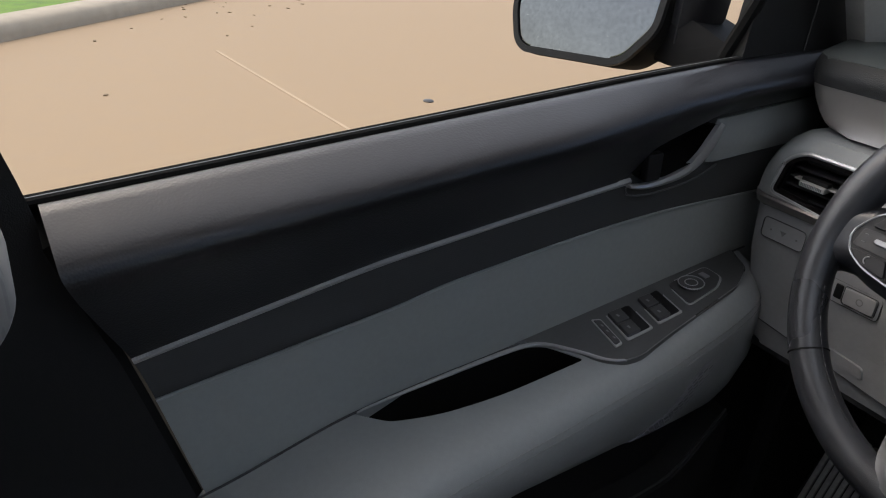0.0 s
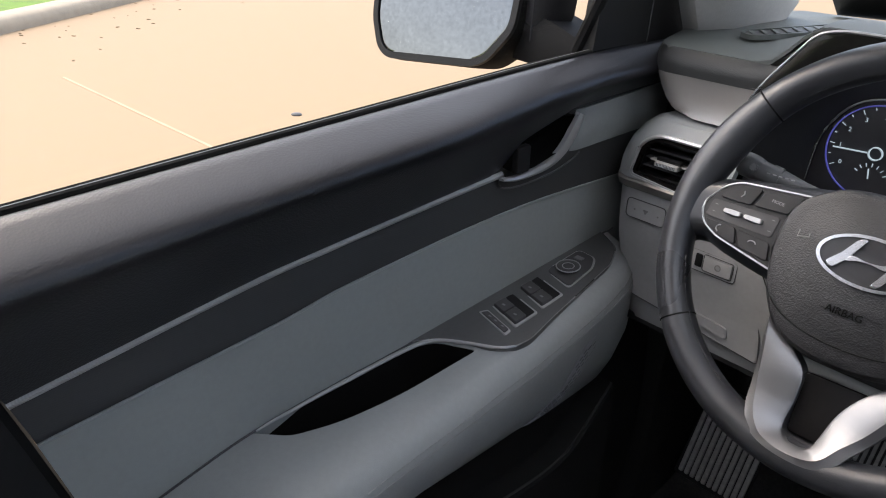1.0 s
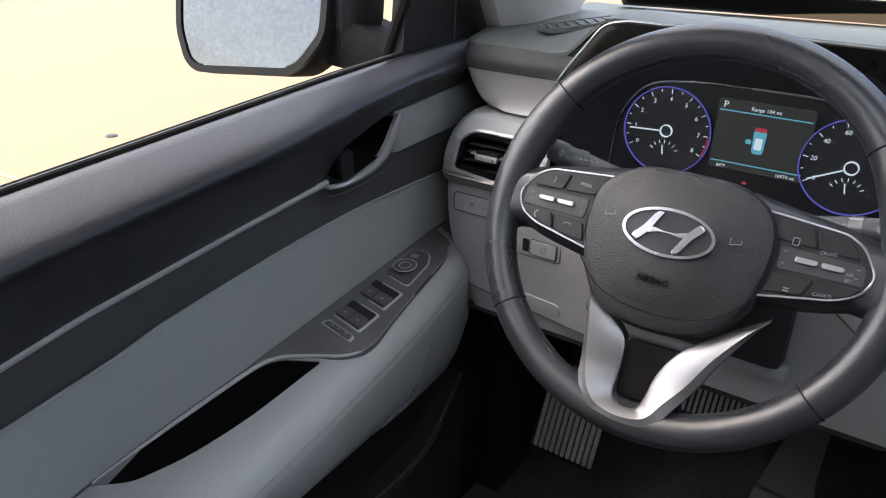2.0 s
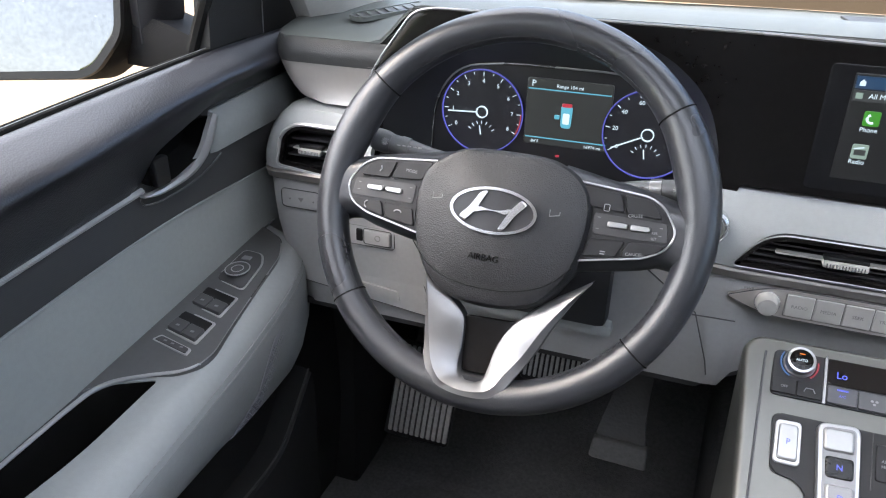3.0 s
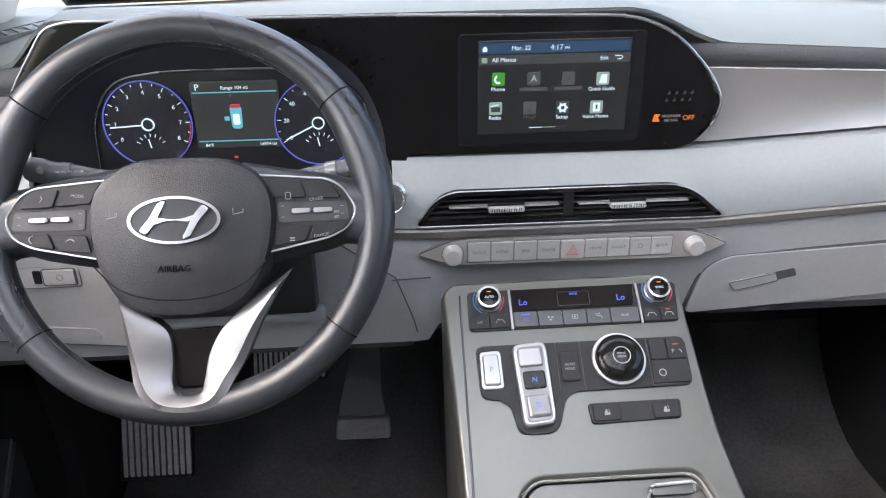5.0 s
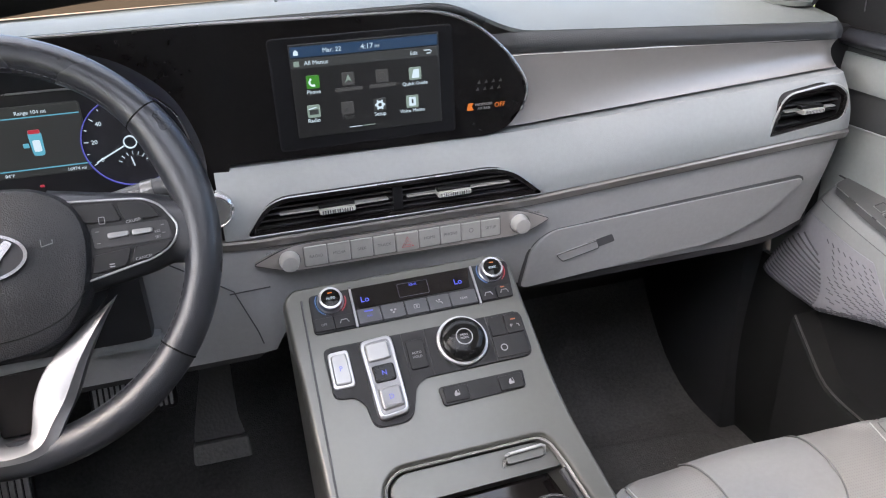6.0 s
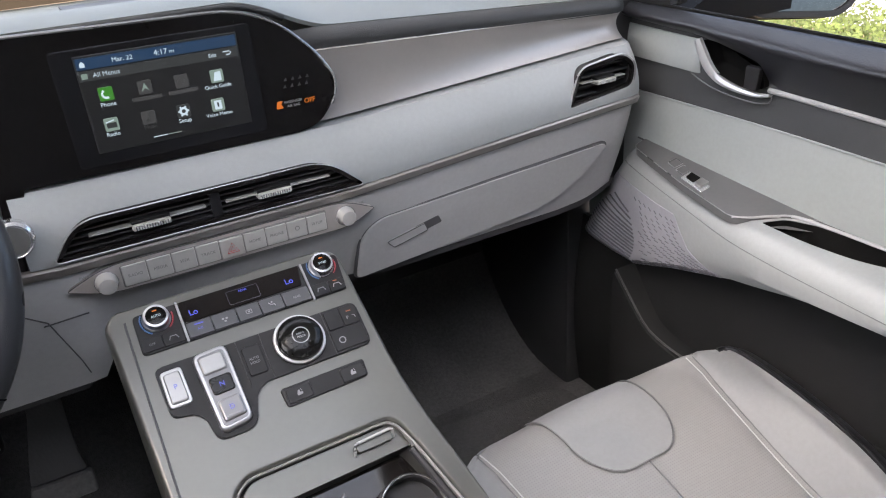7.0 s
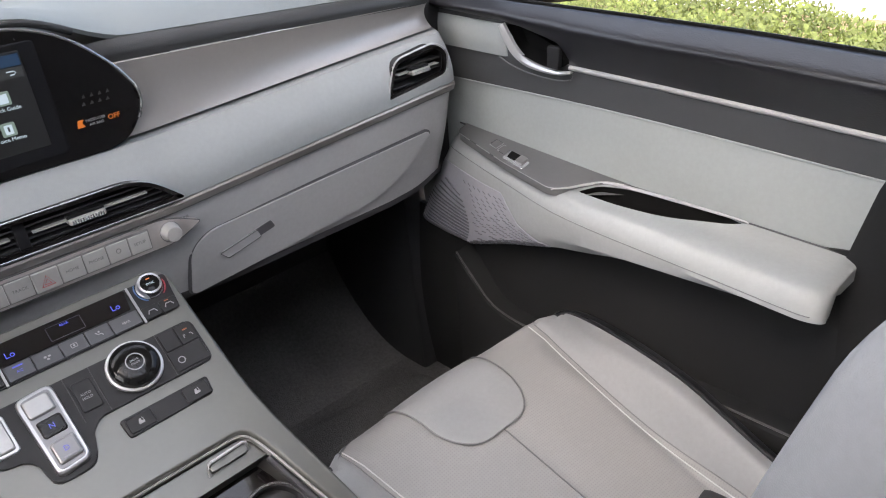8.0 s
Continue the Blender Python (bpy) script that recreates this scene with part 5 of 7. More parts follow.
for k in range(5):
    b = part("button", slab(rect(cb[k] + 0.0005, cb[k + 1] - 0.0005, -0.0335, -0.0160, 0.0014), CM, 0.003, 0.0045, 0.0008), mat("climate_button", (0.045, 0.047, 0.052), 0.4) if k == 0 else bpy.data.materials["climate_button"], climate)
    c = (cb[k] + cb[k + 1]) / 2
    if k in (0, 4):
        words("label", "A/C" if k == 0 else "REAR", 0.0038, at(CM, c, -0.0255, 0.0047), INK if k else CLIMATE_BLUE, b)
        if k == 0:
            part("lamp", box((-0.005, -0.0007, 0), (0.005, 0.0007, 0.0006), 0, m=at(CM, c, -0.0195, 0.0045)), CLIMATE_BLUE, b)
    else:
        if k == 1:
            for q in range(3):
                part("mark", slab(oval(c + 0.0024 * math.cos(2.1 * q + 0.5), -0.0248 + 0.0020 * math.sin(2.1 * q + 0.5), 0.0015, 0.0012, 10), CM, 0.0004, 0.0048, 0.0001), INK, b, "fan symbol")
        elif k == 2:
            part("mark", ring_plate(rect(c - 0.0034, c + 0.0034, -0.0272, -0.0222, 0.001), shrink(rect(c - 0.0034, c + 0.0034, -0.0272, -0.0222, 0.001), 0.0006), CM, 0.0004, 0.0048), INK, b)
            part("mark", slab(oval(c, -0.0247, 0.0012, 0.0012, 10), CM, 0.0004, 0.0048, 0.0001), INK, b)
        else:
            part("mark", tube([CM @ Vector((c + a, b_, 0.0047)) for a, b_ in ((-0.0035, -0.0222), (-0.0012, -0.0250), (0.0026, -0.0252), (0.0034, -0.0275))], 0.0006, 5), INK, b)
            part("mark", slab(oval(c + 0.0005, -0.0222, 0.0011, 0.0011, 10), CM, 0.0004, 0.0048, 0.0001), INK, b)
for u0, u1, s in ((-0.1195, -0.0975, "OFF"), (-0.0970, -0.0745, ""), (0.0762, 0.0955, ""), (0.0960, 0.1155, "")):
    b = part("button", slab(rect(u0, u1, -0.0335, -0.0180, 0.0014), CM, 0.003, 0.0040, 0.0008), BUTTON_BLACK, climate)
    c = (u0 + u1) / 2
    if s:
        words("label", s, 0.0038, at(CM, c, -0.0265, 0.0042), INK, b)
    else:
        part("mark", tube([at(CM, c, -0.0260, 0.0042) @ Vector(p) for p in ((-0.005, -0.002, 0), (-0.003, 0.002, 0), (0.003, 0.002, 0), (0.005, -0.002, 0))], 0.0006, 5), INK, b)
part("amber_lamp", box((-0.0024, -0.0005, 0), (0.0024, 0.0005, 0.0006), 0, m=at(CM, 0.105, -0.0203, 0.0040)), AMBER, climate)
for u, v in ((-0.0965, 0.0010), (0.0975, 0.0035)):
    k = part("knob", lathe([(0.0150, 0.002), (0.0150, 0.0035), (0.0138, 0.0045), (0.0136, 0.0110), (0.0131, 0.0128), (0.0108, 0.0133), (0.0106, 0.0120)], at(CM, u, v), 40), SATIN, climate, "silver-ringed temperature knob")
    part("cap", lathe([(0.0107, 0.008), (0.0107, 0.0125), (0.001, 0.0136)], at(CM, u, v), 36), KNOB_BLACK, k)
    words("label", "AUTO" if u < 0 else "SYNC", 0.0038, at(CM, u, v - 0.001, 0.0140), WHITE_LIT, k)
    part("lamp", box((-0.0024, -0.0006, 0), (0.0024, 0.0006, 0.0004), 0, m=at(CM, u, v + 0.0055, 0.0138)), AMBER, k)
    part("blue_arc", tube([at(CM, u, v, 0.003) @ Vector((0.0172 * math.cos(t), 0.0172 * math.sin(t), 0)) for t in np.linspace(2.6, 4.2, 12)], 0.0007, 6), glow("cold_arc", (0.1, 0.3, 0.8), 0.12) if u < 0 else bpy.data.materials["cold_arc"], k)
    part("red_arc", tube([at(CM, u, v, 0.003) @ Vector((0.0172 * math.cos(t), 0.0172 * math.sin(t), 0)) for t in np.linspace(-0.9, 0.2, 12)], 0.0007, 6), RED_LIT, k)

# shift buttons
shift = thing("shift_panel", CM @ Vector((0, -0.1, 0)), "black shift-by-wire panel with silver gear buttons", "gear selector")
sh_out = rounded([(-0.116, -0.054), (-0.114, -0.112), (-0.084, -0.116), (-0.078, -0.152), (-0.036, -0.152), (-0.022, -0.109), (0.116, -0.108), (0.116, -0.053)][::1], [0.008, 0.008, 0.01, 0.01, 0.012, 0.012, 0.008, 0.008], 4)
bm = bmesh.new()
lo = [bm.verts.new(CM @ Vector((*p, -0.004))) for p in sh_out]
hi = [bm.verts.new(CM @ Vector((*p, 0.0035))) for p in sh_out]
for i in range(len(lo)):
    j = (i + 1) % len(lo)
    bm.faces.new((lo[i], lo[j], hi[j], hi[i]))
f1 = bm.faces.new(hi)
bm.faces.new(lo[::-1])
bmesh.ops.bevel(bm, geom=list(f1.edges), offset=0.0015, segments=2, affect="EDGES")
bmesh.ops.triangulate(bm, faces=[f for f in bm.faces if len(f.verts) > 4])
part("base", bm, BUTTON_BLACK, shift)


KEY_GREY = mat("grey_gear_key", (0.16, 0.16, 0.17), 0.3, vary=0.03)


def silver_key(pts, top, text, dark=False, grey=False):
    o = rounded(pts, 0.004)
    k = part("key", slab(o, CM, 0.008, top, 0.003), KNOB_BLACK if dark else SILVER_BTN, shift, "glossy black gear button" if dark else "silver gear button")
    c = sum(o, Vector((0, 0))) / len(o)
    if grey:
        part("key_face", slab([c + (p - c) * 0.80 for p in o], CM, 0.003, top + 0.0006, 0.0004), KEY_GREY, k)
        top += 0.0006
    if text:
        words("letter", text, 0.0078, at(CM, c.x, c.y, top + 0.0002), CLIMATE_BLUE, k)
    return c


part("park_frame", slab(rounded([(-0.1125, -0.103), (-0.0885, -0.103), (-0.0895, -0.060), (-0.1125, -0.061)], 0.005), CM, 0.006, 0.0055, 0.0015), BRIGHT, shift)
silver_key([(-0.1100, -0.100), (-0.0912, -0.100), (-0.0922, -0.063), (-0.1100, -0.064)], 0.0075, "P")
part("lever_frame", slab(rounded([(-0.0775, -0.056), (-0.0725, -0.1475), (-0.0380, -0.1440), (-0.0395, -0.0530)], 0.009), CM, 0.008, 0.0105, 0.0032), SATIN, shift, "chrome frame of the gear buttons")
part("key_bed", slab(rounded([(-0.0728, -0.0600), (-0.0690, -0.1425), (-0.0415, -0.1395), (-0.0435, -0.0575)], 0.006), CM, 0.004, 0.0109, 0.0004), KEY_GREY, shift, "grey bed of the gear buttons")
silver_key([(-0.0715, -0.083), (-0.0450, -0.082), (-0.0455, -0.060), (-0.0725, -0.061)], 0.0135, "")
silver_key([(-0.0690, -0.108), (-0.0435, -0.107), (-0.0440, -0.0855), (-0.0700, -0.0865)], 0.0118, "N", True)
silver_key([(-0.0670, -0.138), (-0.0425, -0.136), (-0.0432, -0.112), (-0.0682, -0.113)], 0.0135, "D", grey=True)
part("d_line", box((-0.006, -0.0006, 0), (0.006, 0.0006, 0.0005), 0, m=at(CM, -0.0553, -0.1325, 0.0141)), INK, shift)

hold = part("auto_hold_key", slab(rect(-0.0255, -0.0050, -0.0985, -0.0640, 0.003), CM, 0.003, 0.0052, 0.0012), BUTTON_BLACK, shift)
words("label", "AUTO", 0.0040, at(CM, -0.0155, -0.0798, 0.0054), INK, hold)
words("label", "HOLD", 0.0040, at(CM, -0.0155, -0.0846, 0.0054), INK, hold)
for u in (-0.0285, -0.0015, 0.0725):
    part("panel_joint", tube([CM @ Vector((u, v, 0.0036)) for v in (-0.108, -0.054)], 0.0006, 5), BLACK_PLASTIC, shift)
for r in ((0.0748, 0.0935, -0.079, -0.0555), (0.0942, 0.1140, -0.079, -0.0555), (0.0735, 0.1140, -0.1055, -0.0800)):
    part("key", slab(rect(*r, 0.002), CM, 0.003, 0.0048, 0.001), BUTTON_BLACK, shift)
part("amber_lamp", box((-0.0028, -0.0006, 0), (0.0028, 0.0006, 0.0005), 0, m=at(CM, 0.1045, -0.0625, 0.0048)), AMBER, shift)
words("label", "P", 0.0058, at(CM, 0.1005, -0.0705, 0.0050), INK, shift)
part("wave_mark", tube([at(CM, 0.1075, -0.0715, 0.0050) @ Vector((0.0022 * math.cos(t), 0.0026 * math.sin(t), 0)) for t in np.linspace(-0.4, 1.9, 7)], 0.0004, 5), INK, shift)
part("mark", ring_plate(oval(0.0845, -0.0940, 0.0042), oval(0.0845, -0.0940, 0.0030), CM, 0.0003, 0.0051), INK, shift)
dm = at(CM, 0.0385, -0.0770)
dk = part("drive_knob", lathe([(0.0285, 0.003), (0.0296, 0.006), (0.0290, 0.0090), (0.0268, 0.0098), (0.0256, 0.0085)], dm, 56), BRIGHT, shift, "round drive mode knob with chrome rim")
part("knob_body", lathe([(0.0262, 0.003), (0.0255, 0.014), (0.0225, 0.0172), (0.0160, 0.0190), (0.0100, 0.0198), (0.001, 0.0200)], dm, 56), KNOB_BLACK, dk)
part("knob_ring", ring_plate(oval(0, 0, 0.0098, n=40), oval(0, 0, 0.0086, n=40), dm, 0.0004, 0.0204), INK, dk)
words("label", "DRIVE", 0.0034, at(dm, 0, 0.0018, 0.0203), INK, dk)
words("label", "MODE", 0.0034, at(dm, 0, -0.0018, 0.0203), INK, dk)
heat = thing("seat_heater_switch", CM @ Vector((0.05, -0.133, 0)), "black strip with two seat heater buttons", "switch")
part("base", slab(rounded([(0.0, -0.1450), (0.096, -0.1430), (0.098, -0.1225), (-0.002, -0.1230)], 0.004), CM, 0.004, 0.0032, 0.0012), BUTTON_BLACK, heat)
for u in (0.0165, 0.0800):
    b = part("button", slab(rect(u - 0.0140, u + 0.0140, -0.1425, -0.1260, 0.002), CM, 0.003, 0.0048, 0.001), BUTTON_BLACK, heat)
    part("mark", slab(rounded([(u - 0.0012, -0.1310), (u + 0.0008, -0.1308), (u + 0.0006, -0.1338), (u + 0.0036, -0.1340), (u + 0.0034, -0.1366), (u - 0.0026, -0.1370), (u - 0.0030, -0.1350)], 0.0008), CM, 0.0004, 0.0050, 0.0001), INK, b, "small seat symbol")
    part("heat_mark", tube([at(CM, u + 0.0026, -0.1318, 0.0050) @ Vector((0.0004 * math.sin(3 * q), 0.0016 * (q - 1), 0)) for q in np.linspace(0, 2, 6)], 0.0003, 5), INK, b)

# ---- pedals and mats ----
foot = thing("foot_rest", (-0.55, 0.98, 0.1), "ribbed metal foot rest on the driver's floor", "foot rest")
FR = plane((-0.552, 0.970, 0.275), v=(0, 0.42, 1))
part("base", slab(rounded([(-0.062, -0.085), (0.050, -0.085), (0.056, 0.075), (-0.052, 0.075)], 0.006), FR, 0.012, 0.0, 0.002), BUTTON_BLACK, foot)
for k in range(11):
    u = -0.0500 + 0.0096 * k
    part("rib", slab(rounded([(u - 0.0034, -0.078), (u + 0.0034, -0.078), (u + 0.0040, 0.070), (u - 0.0028, 0.070)], 0.0028), FR, 0.004, 0.004, 0.0012), RUBBER, foot)
brake = thing("brake_pedal", (-0.34, 0.95, 0.36), "ribbed metal brake pedal", "pedal")
BP = plane((-0.335, 0.965, 0.385), v=(0, 0.5, 1))
part("pad", slab(rect(-0.060, 0.055, -0.032, 0.030, 0.010), BP, 0.012, 0.0, 0.003), BUTTON_BLACK, brake)
for k in range(14):
    u = -0.052 + 0.0077 * k
    part("rib", slab(rect(u - 0.0022, u + 0.0022, -0.026, 0.024, 0.002), BP, 0.003, 0.003, 0.0008), RUBBER, brake)
part("arm", tube([(-0.335, 0.975, 0.38), (-0.335, 1.05, 0.45), (-0.335, 1.10, 0.62)], 0.011, 8), BLACK_PLASTIC, brake)
gas = thing("accelerator_pedal", (-0.235, 0.98, 0.1), "dark floor-hinged accelerator pedal", "pedal")
GP = plane((-0.232, 0.995, 0.372), v=(0, 0.35, 1))
part("plate", slab(rounded([(-0.040, -0.100), (0.036, -0.102), (0.030, -0.070), (0.034, 0.140), (-0.008, 0.142), (-0.016, 0.0), (-0.034, -0.070)], 0.006), GP, 0.014, 0.0, 0.004), mat("dark_pedal_rubber", (0.05, 0.05, 0.052), 0.6, grain=0.6, scale=200), gas)
part("foot", slab(rounded([(-0.045, -0.135), (0.042, -0.137), (0.040, -0.104), (-0.042, -0.102)], 0.006), GP, 0.02, 0.004, 0.004), mat("worn_grey_rubber", (0.09, 0.09, 0.09), 0.7, grain=0.8, scale=180, vary=0.3), gas)
def floor_mat(x0, x1, label):
    o = solo("floor_mat", slab(rounded([(x0, 0.2), (x1, 0.2), (x1, 0.98), (x0 + 0.08, 1.02), (x0, 0.9)], 0.05, 6), plane((0, 0, 0.034), (1, 0, 0), (0, 1, 0)), 0.014, 0.0, 0.004), MAT_CARPET, label, "floor mat", "floor mats")
    return o


floor_mat(-0.66, -0.15, "black carpet floor mat with pale crumbs under the wheel")
floor_mat(0.24, 0.68, "black carpet floor mat before the passenger seat")


# ---- doors ----
def door(name, s, X, sill, strip_z, insert_z, arm_top, arm_in, arm_bot, label, y0=-0.02, a0=-0.02, tail=(), lean=0.40):
    """A front door's inner face. s: -1 on the driver's side, +1 on the other; X: its plane; tables over y; tail: where its rear edge
    runs, a table over z; lean: how far the armrest's front end leans forward towards its foot."""
    o = thing(name, (s * X, 0.45, 0.1), label, "car door")
    y1 = 0.975

    def skin(pname, z0, z1, depth, material, nu=60, nv=12, a=y0, b=y1, thick=0.008, plabel=""):
        def fn(u, v):
            y = a + (b - a) * u
            if tail and a == y0:
                back = lerp(z0(y) + (z1(y) - z0(y)) * v, tail)
                y = back + (b - back) * u
            za, zb = z0(y), z1(y)
            return Vector((s * (X - depth(y, v)), y, za + (zb - za) * v))
        return part(pname, sheet(fn, nu, nv, thick, (s, 0, 0)), material, o, plabel)

    zs = lambda y: curve(y, sill)
    zt = lambda y: curve(y, strip_z)
    zi = lambda y: curve(y, insert_z)
    za = lambda y: curve(y, arm_top)
    top0 = 0.776 if s < 0 else 0.771
    zr = lambda y: max(zt(y), lerp(y, [(0.600, zt(0.60)), (0.645, 0.742), (0.735, top0), (0.975, top0 + 0.016)])) if y > 0.6 else zt(y)
    def roll_depth(y, v):
        def soft(q):
            return 0.05 * math.log(1 + math.exp(q / 0.05))
        high, part_h = 0.79, (zs(y) - zr(y)) / (zs(y) - zt(y))
        v = 1 - (1 - v) * part_h
        crest = (0.068 if s < 0 else 0.052) - (0.27 if s < 0 else 0.20) * soft(v - high) - (0.078 if s < 0 else 0.060) * soft(high - v) * high / max(0.10, high - 1 + part_h)
        return 0.003 + max(0.0, crest) * (1 - 0.25 * ease((y - 0.47) / 0.18)) * math.sqrt(min(1.0, (zs(y) - zt(y)) / 0.10))
    roll = skin("upper_roll", lambda y: zr(y) + 0.004, zs, roll_depth, BLACK_LEATHER, nv=40, plabel="grained black upper door roll")
    if tail:
        part("rear_edge", loft([[Vector((s * x, y + d, z)) for x, d in ((X + 0.06, -0.03), (X + 0.06, 0.0), (X - 0.004, 0.001), (X - 0.010, -0.006), (X - 0.010, -0.03))] for z, y in tail if z < 0.76]), SEAL, o, "black rear edge of the door")
    part("sill_ledge", sheet(lambda u, v: Vector((s * (X + 0.008 + 0.06 * v), y0 + (y1 - y0) * u, zs(y0 + (y1 - y0) * u) - 0.006 - 0.02 * v)), 40, 2, 0.006), SEAL, o)
    for off, zo, r in ((-0.001, 0.0002, 0.0036), (0.006, -0.003, 0.0034), (0.018, -0.006, 0.005)):
        part("window_seal", tube([(s * (X + off), y0 + (0.83 - y0) * k / 40, zs(y0 + (0.83 - y0) * k / 40) + zo) for k in range(41)], r, 8), SEAL, o, "black rubber window seal")
    # Thin line along the seal, paler than its rubber.
    part("seal_line", tube([(s * (X + 0.0025), y0 + (0.83 - y0) * k / 40, zs(y0 + (0.83 - y0) * k / 40) + 0.0022) for k in range(41)], 0.0009, 6), SWITCH_GREY, o, "fine grey line along the window seal")
    skin("woven_band", zi, lambda y: zr(y) + 0.006, lambda y, v: 0.002 + 0.004 * v, DARK_BAND, nv=8, plabel="charcoal woven band")
    skin("insert", lambda y: min(za(y) - 0.03, curve(y, arm_bot) + 0.02), zi, lambda y, v: 0.004 + 0.006 * math.sin(math.pi * v), DOOR_GREY, nv=10, plabel="grey soft door insert")
    HY = 0.605
    part("insert_edge", tube([(s * (X - 0.0055), y, zi(y) + 0.0004) for y in (lerp(zi(y0), tail or [(0, y0)]) + (y1 - lerp(zi(y0), tail or [(0, y0)])) * k / 50 for k in range(51))], 0.0014, 6), DOOR_GREY, o, "rolled upper edge of the insert")

    def bright(y, v):
        return 0.0115 - 0.004 * abs(2 * v - 1)
    skin("bright_strip", lambda y: zt(y) - 0.0036, lambda y: zt(y) + 0.0036, bright, HATCHED, a=y0, b=HY + 0.01, nv=3, thick=0.004, plabel="thin satin strip")
    skin("front_inlay", lambda y: 0.724 + 0.012 * (y - 0.75) / 0.2 if s < 0 else 0.722 + 0.008 * (y - 0.75) / 0.2, lambda y: (0.776 + 0.016 * (y - 0.75) / 0.2) if s < 0 else (0.771 + 0.01 * (y - 0.75) / 0.2), lambda y, v: 0.0085 + 0.0035 * math.sin(math.pi * v) - 0.004 * max(0.0, 1 - (y - 0.737) / 0.012) ** 2, DOOR_GREY, a=0.737, b=y1, nv=10, thick=0.006, plabel="grey inlay ahead of the handle")

    # release handle: a dark well with a silver lever round it
    M = plane((s * (X - 0.012), 0, 0), u=(0, 1, 0) if s < 0 else (0, -1, 0), v=(0, 0, 1))
    f = 1 if s < 0 else -1

    def P2(pts):
        q = [(f * a, b) for a, b in pts]
        return q if s < 0 else q[::-1]
    well = rounded(P2([(0.615, 0.722), (0.655, 0.719), (0.715, 0.735), (0.735, 0.772), (0.700, 0.775), (0.625, 0.756)]), 0.008)
    for skin_ob in [c for c in o.children if c.name.split(".")[0] in ("upper_roll", "woven_band")]:
        carve(skin_ob, slab(well, M, 0.09, 0.07, 0.0002))
    # Lining near black and almost unreflecting: the hollow's darkness is in its colour.
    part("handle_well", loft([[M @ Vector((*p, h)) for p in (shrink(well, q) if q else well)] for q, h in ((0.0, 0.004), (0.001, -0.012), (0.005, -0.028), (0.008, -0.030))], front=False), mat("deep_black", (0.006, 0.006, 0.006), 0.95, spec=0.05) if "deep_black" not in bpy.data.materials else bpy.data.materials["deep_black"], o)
    mid = [(0.607, 0.7145), (0.630, 0.7115), (0.660, 0.7135), (0.690, 0.720), (0.712, 0.7335), (0.726, 0.751), (0.738, 0.772)]
    rings = []
    wide = [0.0018, 0.0034, 0.0046, 0.0064, 0.0084, 0.0088, 0.0062]
    mid = [tuple(p) for p in fine(mid, 5)]
    wide = [lerp(k / 5, list(enumerate(wide))) for k in range(len(mid))]
    for k, (a, b) in enumerate(mid):
        pa, pb = mid[max(0, k - 1)], mid[min(len(mid) - 1, k + 1)]
        t = Vector((pb[0] - pa[0], pb[1] - pa[1])).normalized()
        nn = Vector((-t.y, t.x))
        w = wide[k]
        rings.append([M @ Vector((f * (a + nn.x * d), b + nn.y * d, h)) for d, h in ((-w, 0.0), (-w * 0.8, 0.0045), (0, 0.0065), (w * 0.8, 0.0045), (w, 0.0), (0, -0.004))])
    part("release_lever", loft(rings), BRIGHT, o, "satin silver release lever")
    under = [(0.606, 0.712), (0.611, 0.703), (0.640, 0.6995), (0.690, 0.7035), (0.725, 0.712), (0.748, 0.722)]
    part("lever_edge", tube([M @ Vector((f * a, b, 0.0)) for a, b in [(p.x, p.y) for p in fine([(a, b, 0) for a, b in under])]], 0.0011, 6), SWITCH_GREY, o, "fine grey line under the lever")
    lock = part("lock_tab", slab(rounded(P2([(0.625, 0.718), (0.646, 0.719), (0.645, 0.751), (0.622, 0.750)]), 0.003), M, 0.008, 0.009, 0.002), BUTTON_BLACK, o, "black lock tab")

    # armrest: a padded top over a tall side face that leans forward at its front end
    def arm_ring(y):
        top, xin, bot = za(y), curve(y, arm_in), lerp(y + lean * (za(y) - lerp(y, arm_bot)) * ease((y - 0.60) / 0.22), arm_bot)
        xo = X - 0.004
        end = math.sqrt(max(0.0, 1 - ((y - 0.815) / 0.036) ** 2)) if y > 0.815 else 1.0
        if s > 0 and y < a0 + 0.030:
            end = 0.80 + 0.20 * math.sqrt(max(0.0, 1 - ((a0 + 0.030 - y) / 0.030) ** 2))
            top -= 0.020 * (1 - end)
        xin = xo - (xo - xin) * max(0.05, end)
        low = min(xo - 0.002, xin + (0.045 if s < 0 else 0.016 + 0.012 * ease((0.5 - y) / 0.3)))
        top -= 0.012 * (1 - end)
        pts = [(xo, top), ((xo + xin) / 2 + 0.01, top - 0.0005), (xin + 0.026, top - 0.003), (xin + 0.012, top - 0.009), (xin + 0.003, top - 0.022), (xin, top - 0.040),
               (xin + 0.3 * (low - xin), bot + 0.5 * (top - 0.05 - bot)), (xin + 0.8 * (low - xin), bot + 0.012), (low + 0.006, bot), (xo, bot)]
        out = []
        for k, (x, z) in enumerate(pts):
            x = min(x, xo - 0.0002 * (9 - k)) if 0 < k < 9 else xo
            out.append(Vector((s * x, y + lean * (top - z) * ease((y - 0.60) / 0.22), z)))
        return out

    def arm_face(y, f):
        """A place on the armrest's side face, f from 0 at its foot to 1 at the padded edge."""
        r = arm_ring(y)
        return [r[8], r[7], r[6], r[5]][min(2, int(f * 3))].lerp([r[8], r[7], r[6], r[5]][min(2, int(f * 3)) + 1], f * 3 - min(2, int(f * 3)))
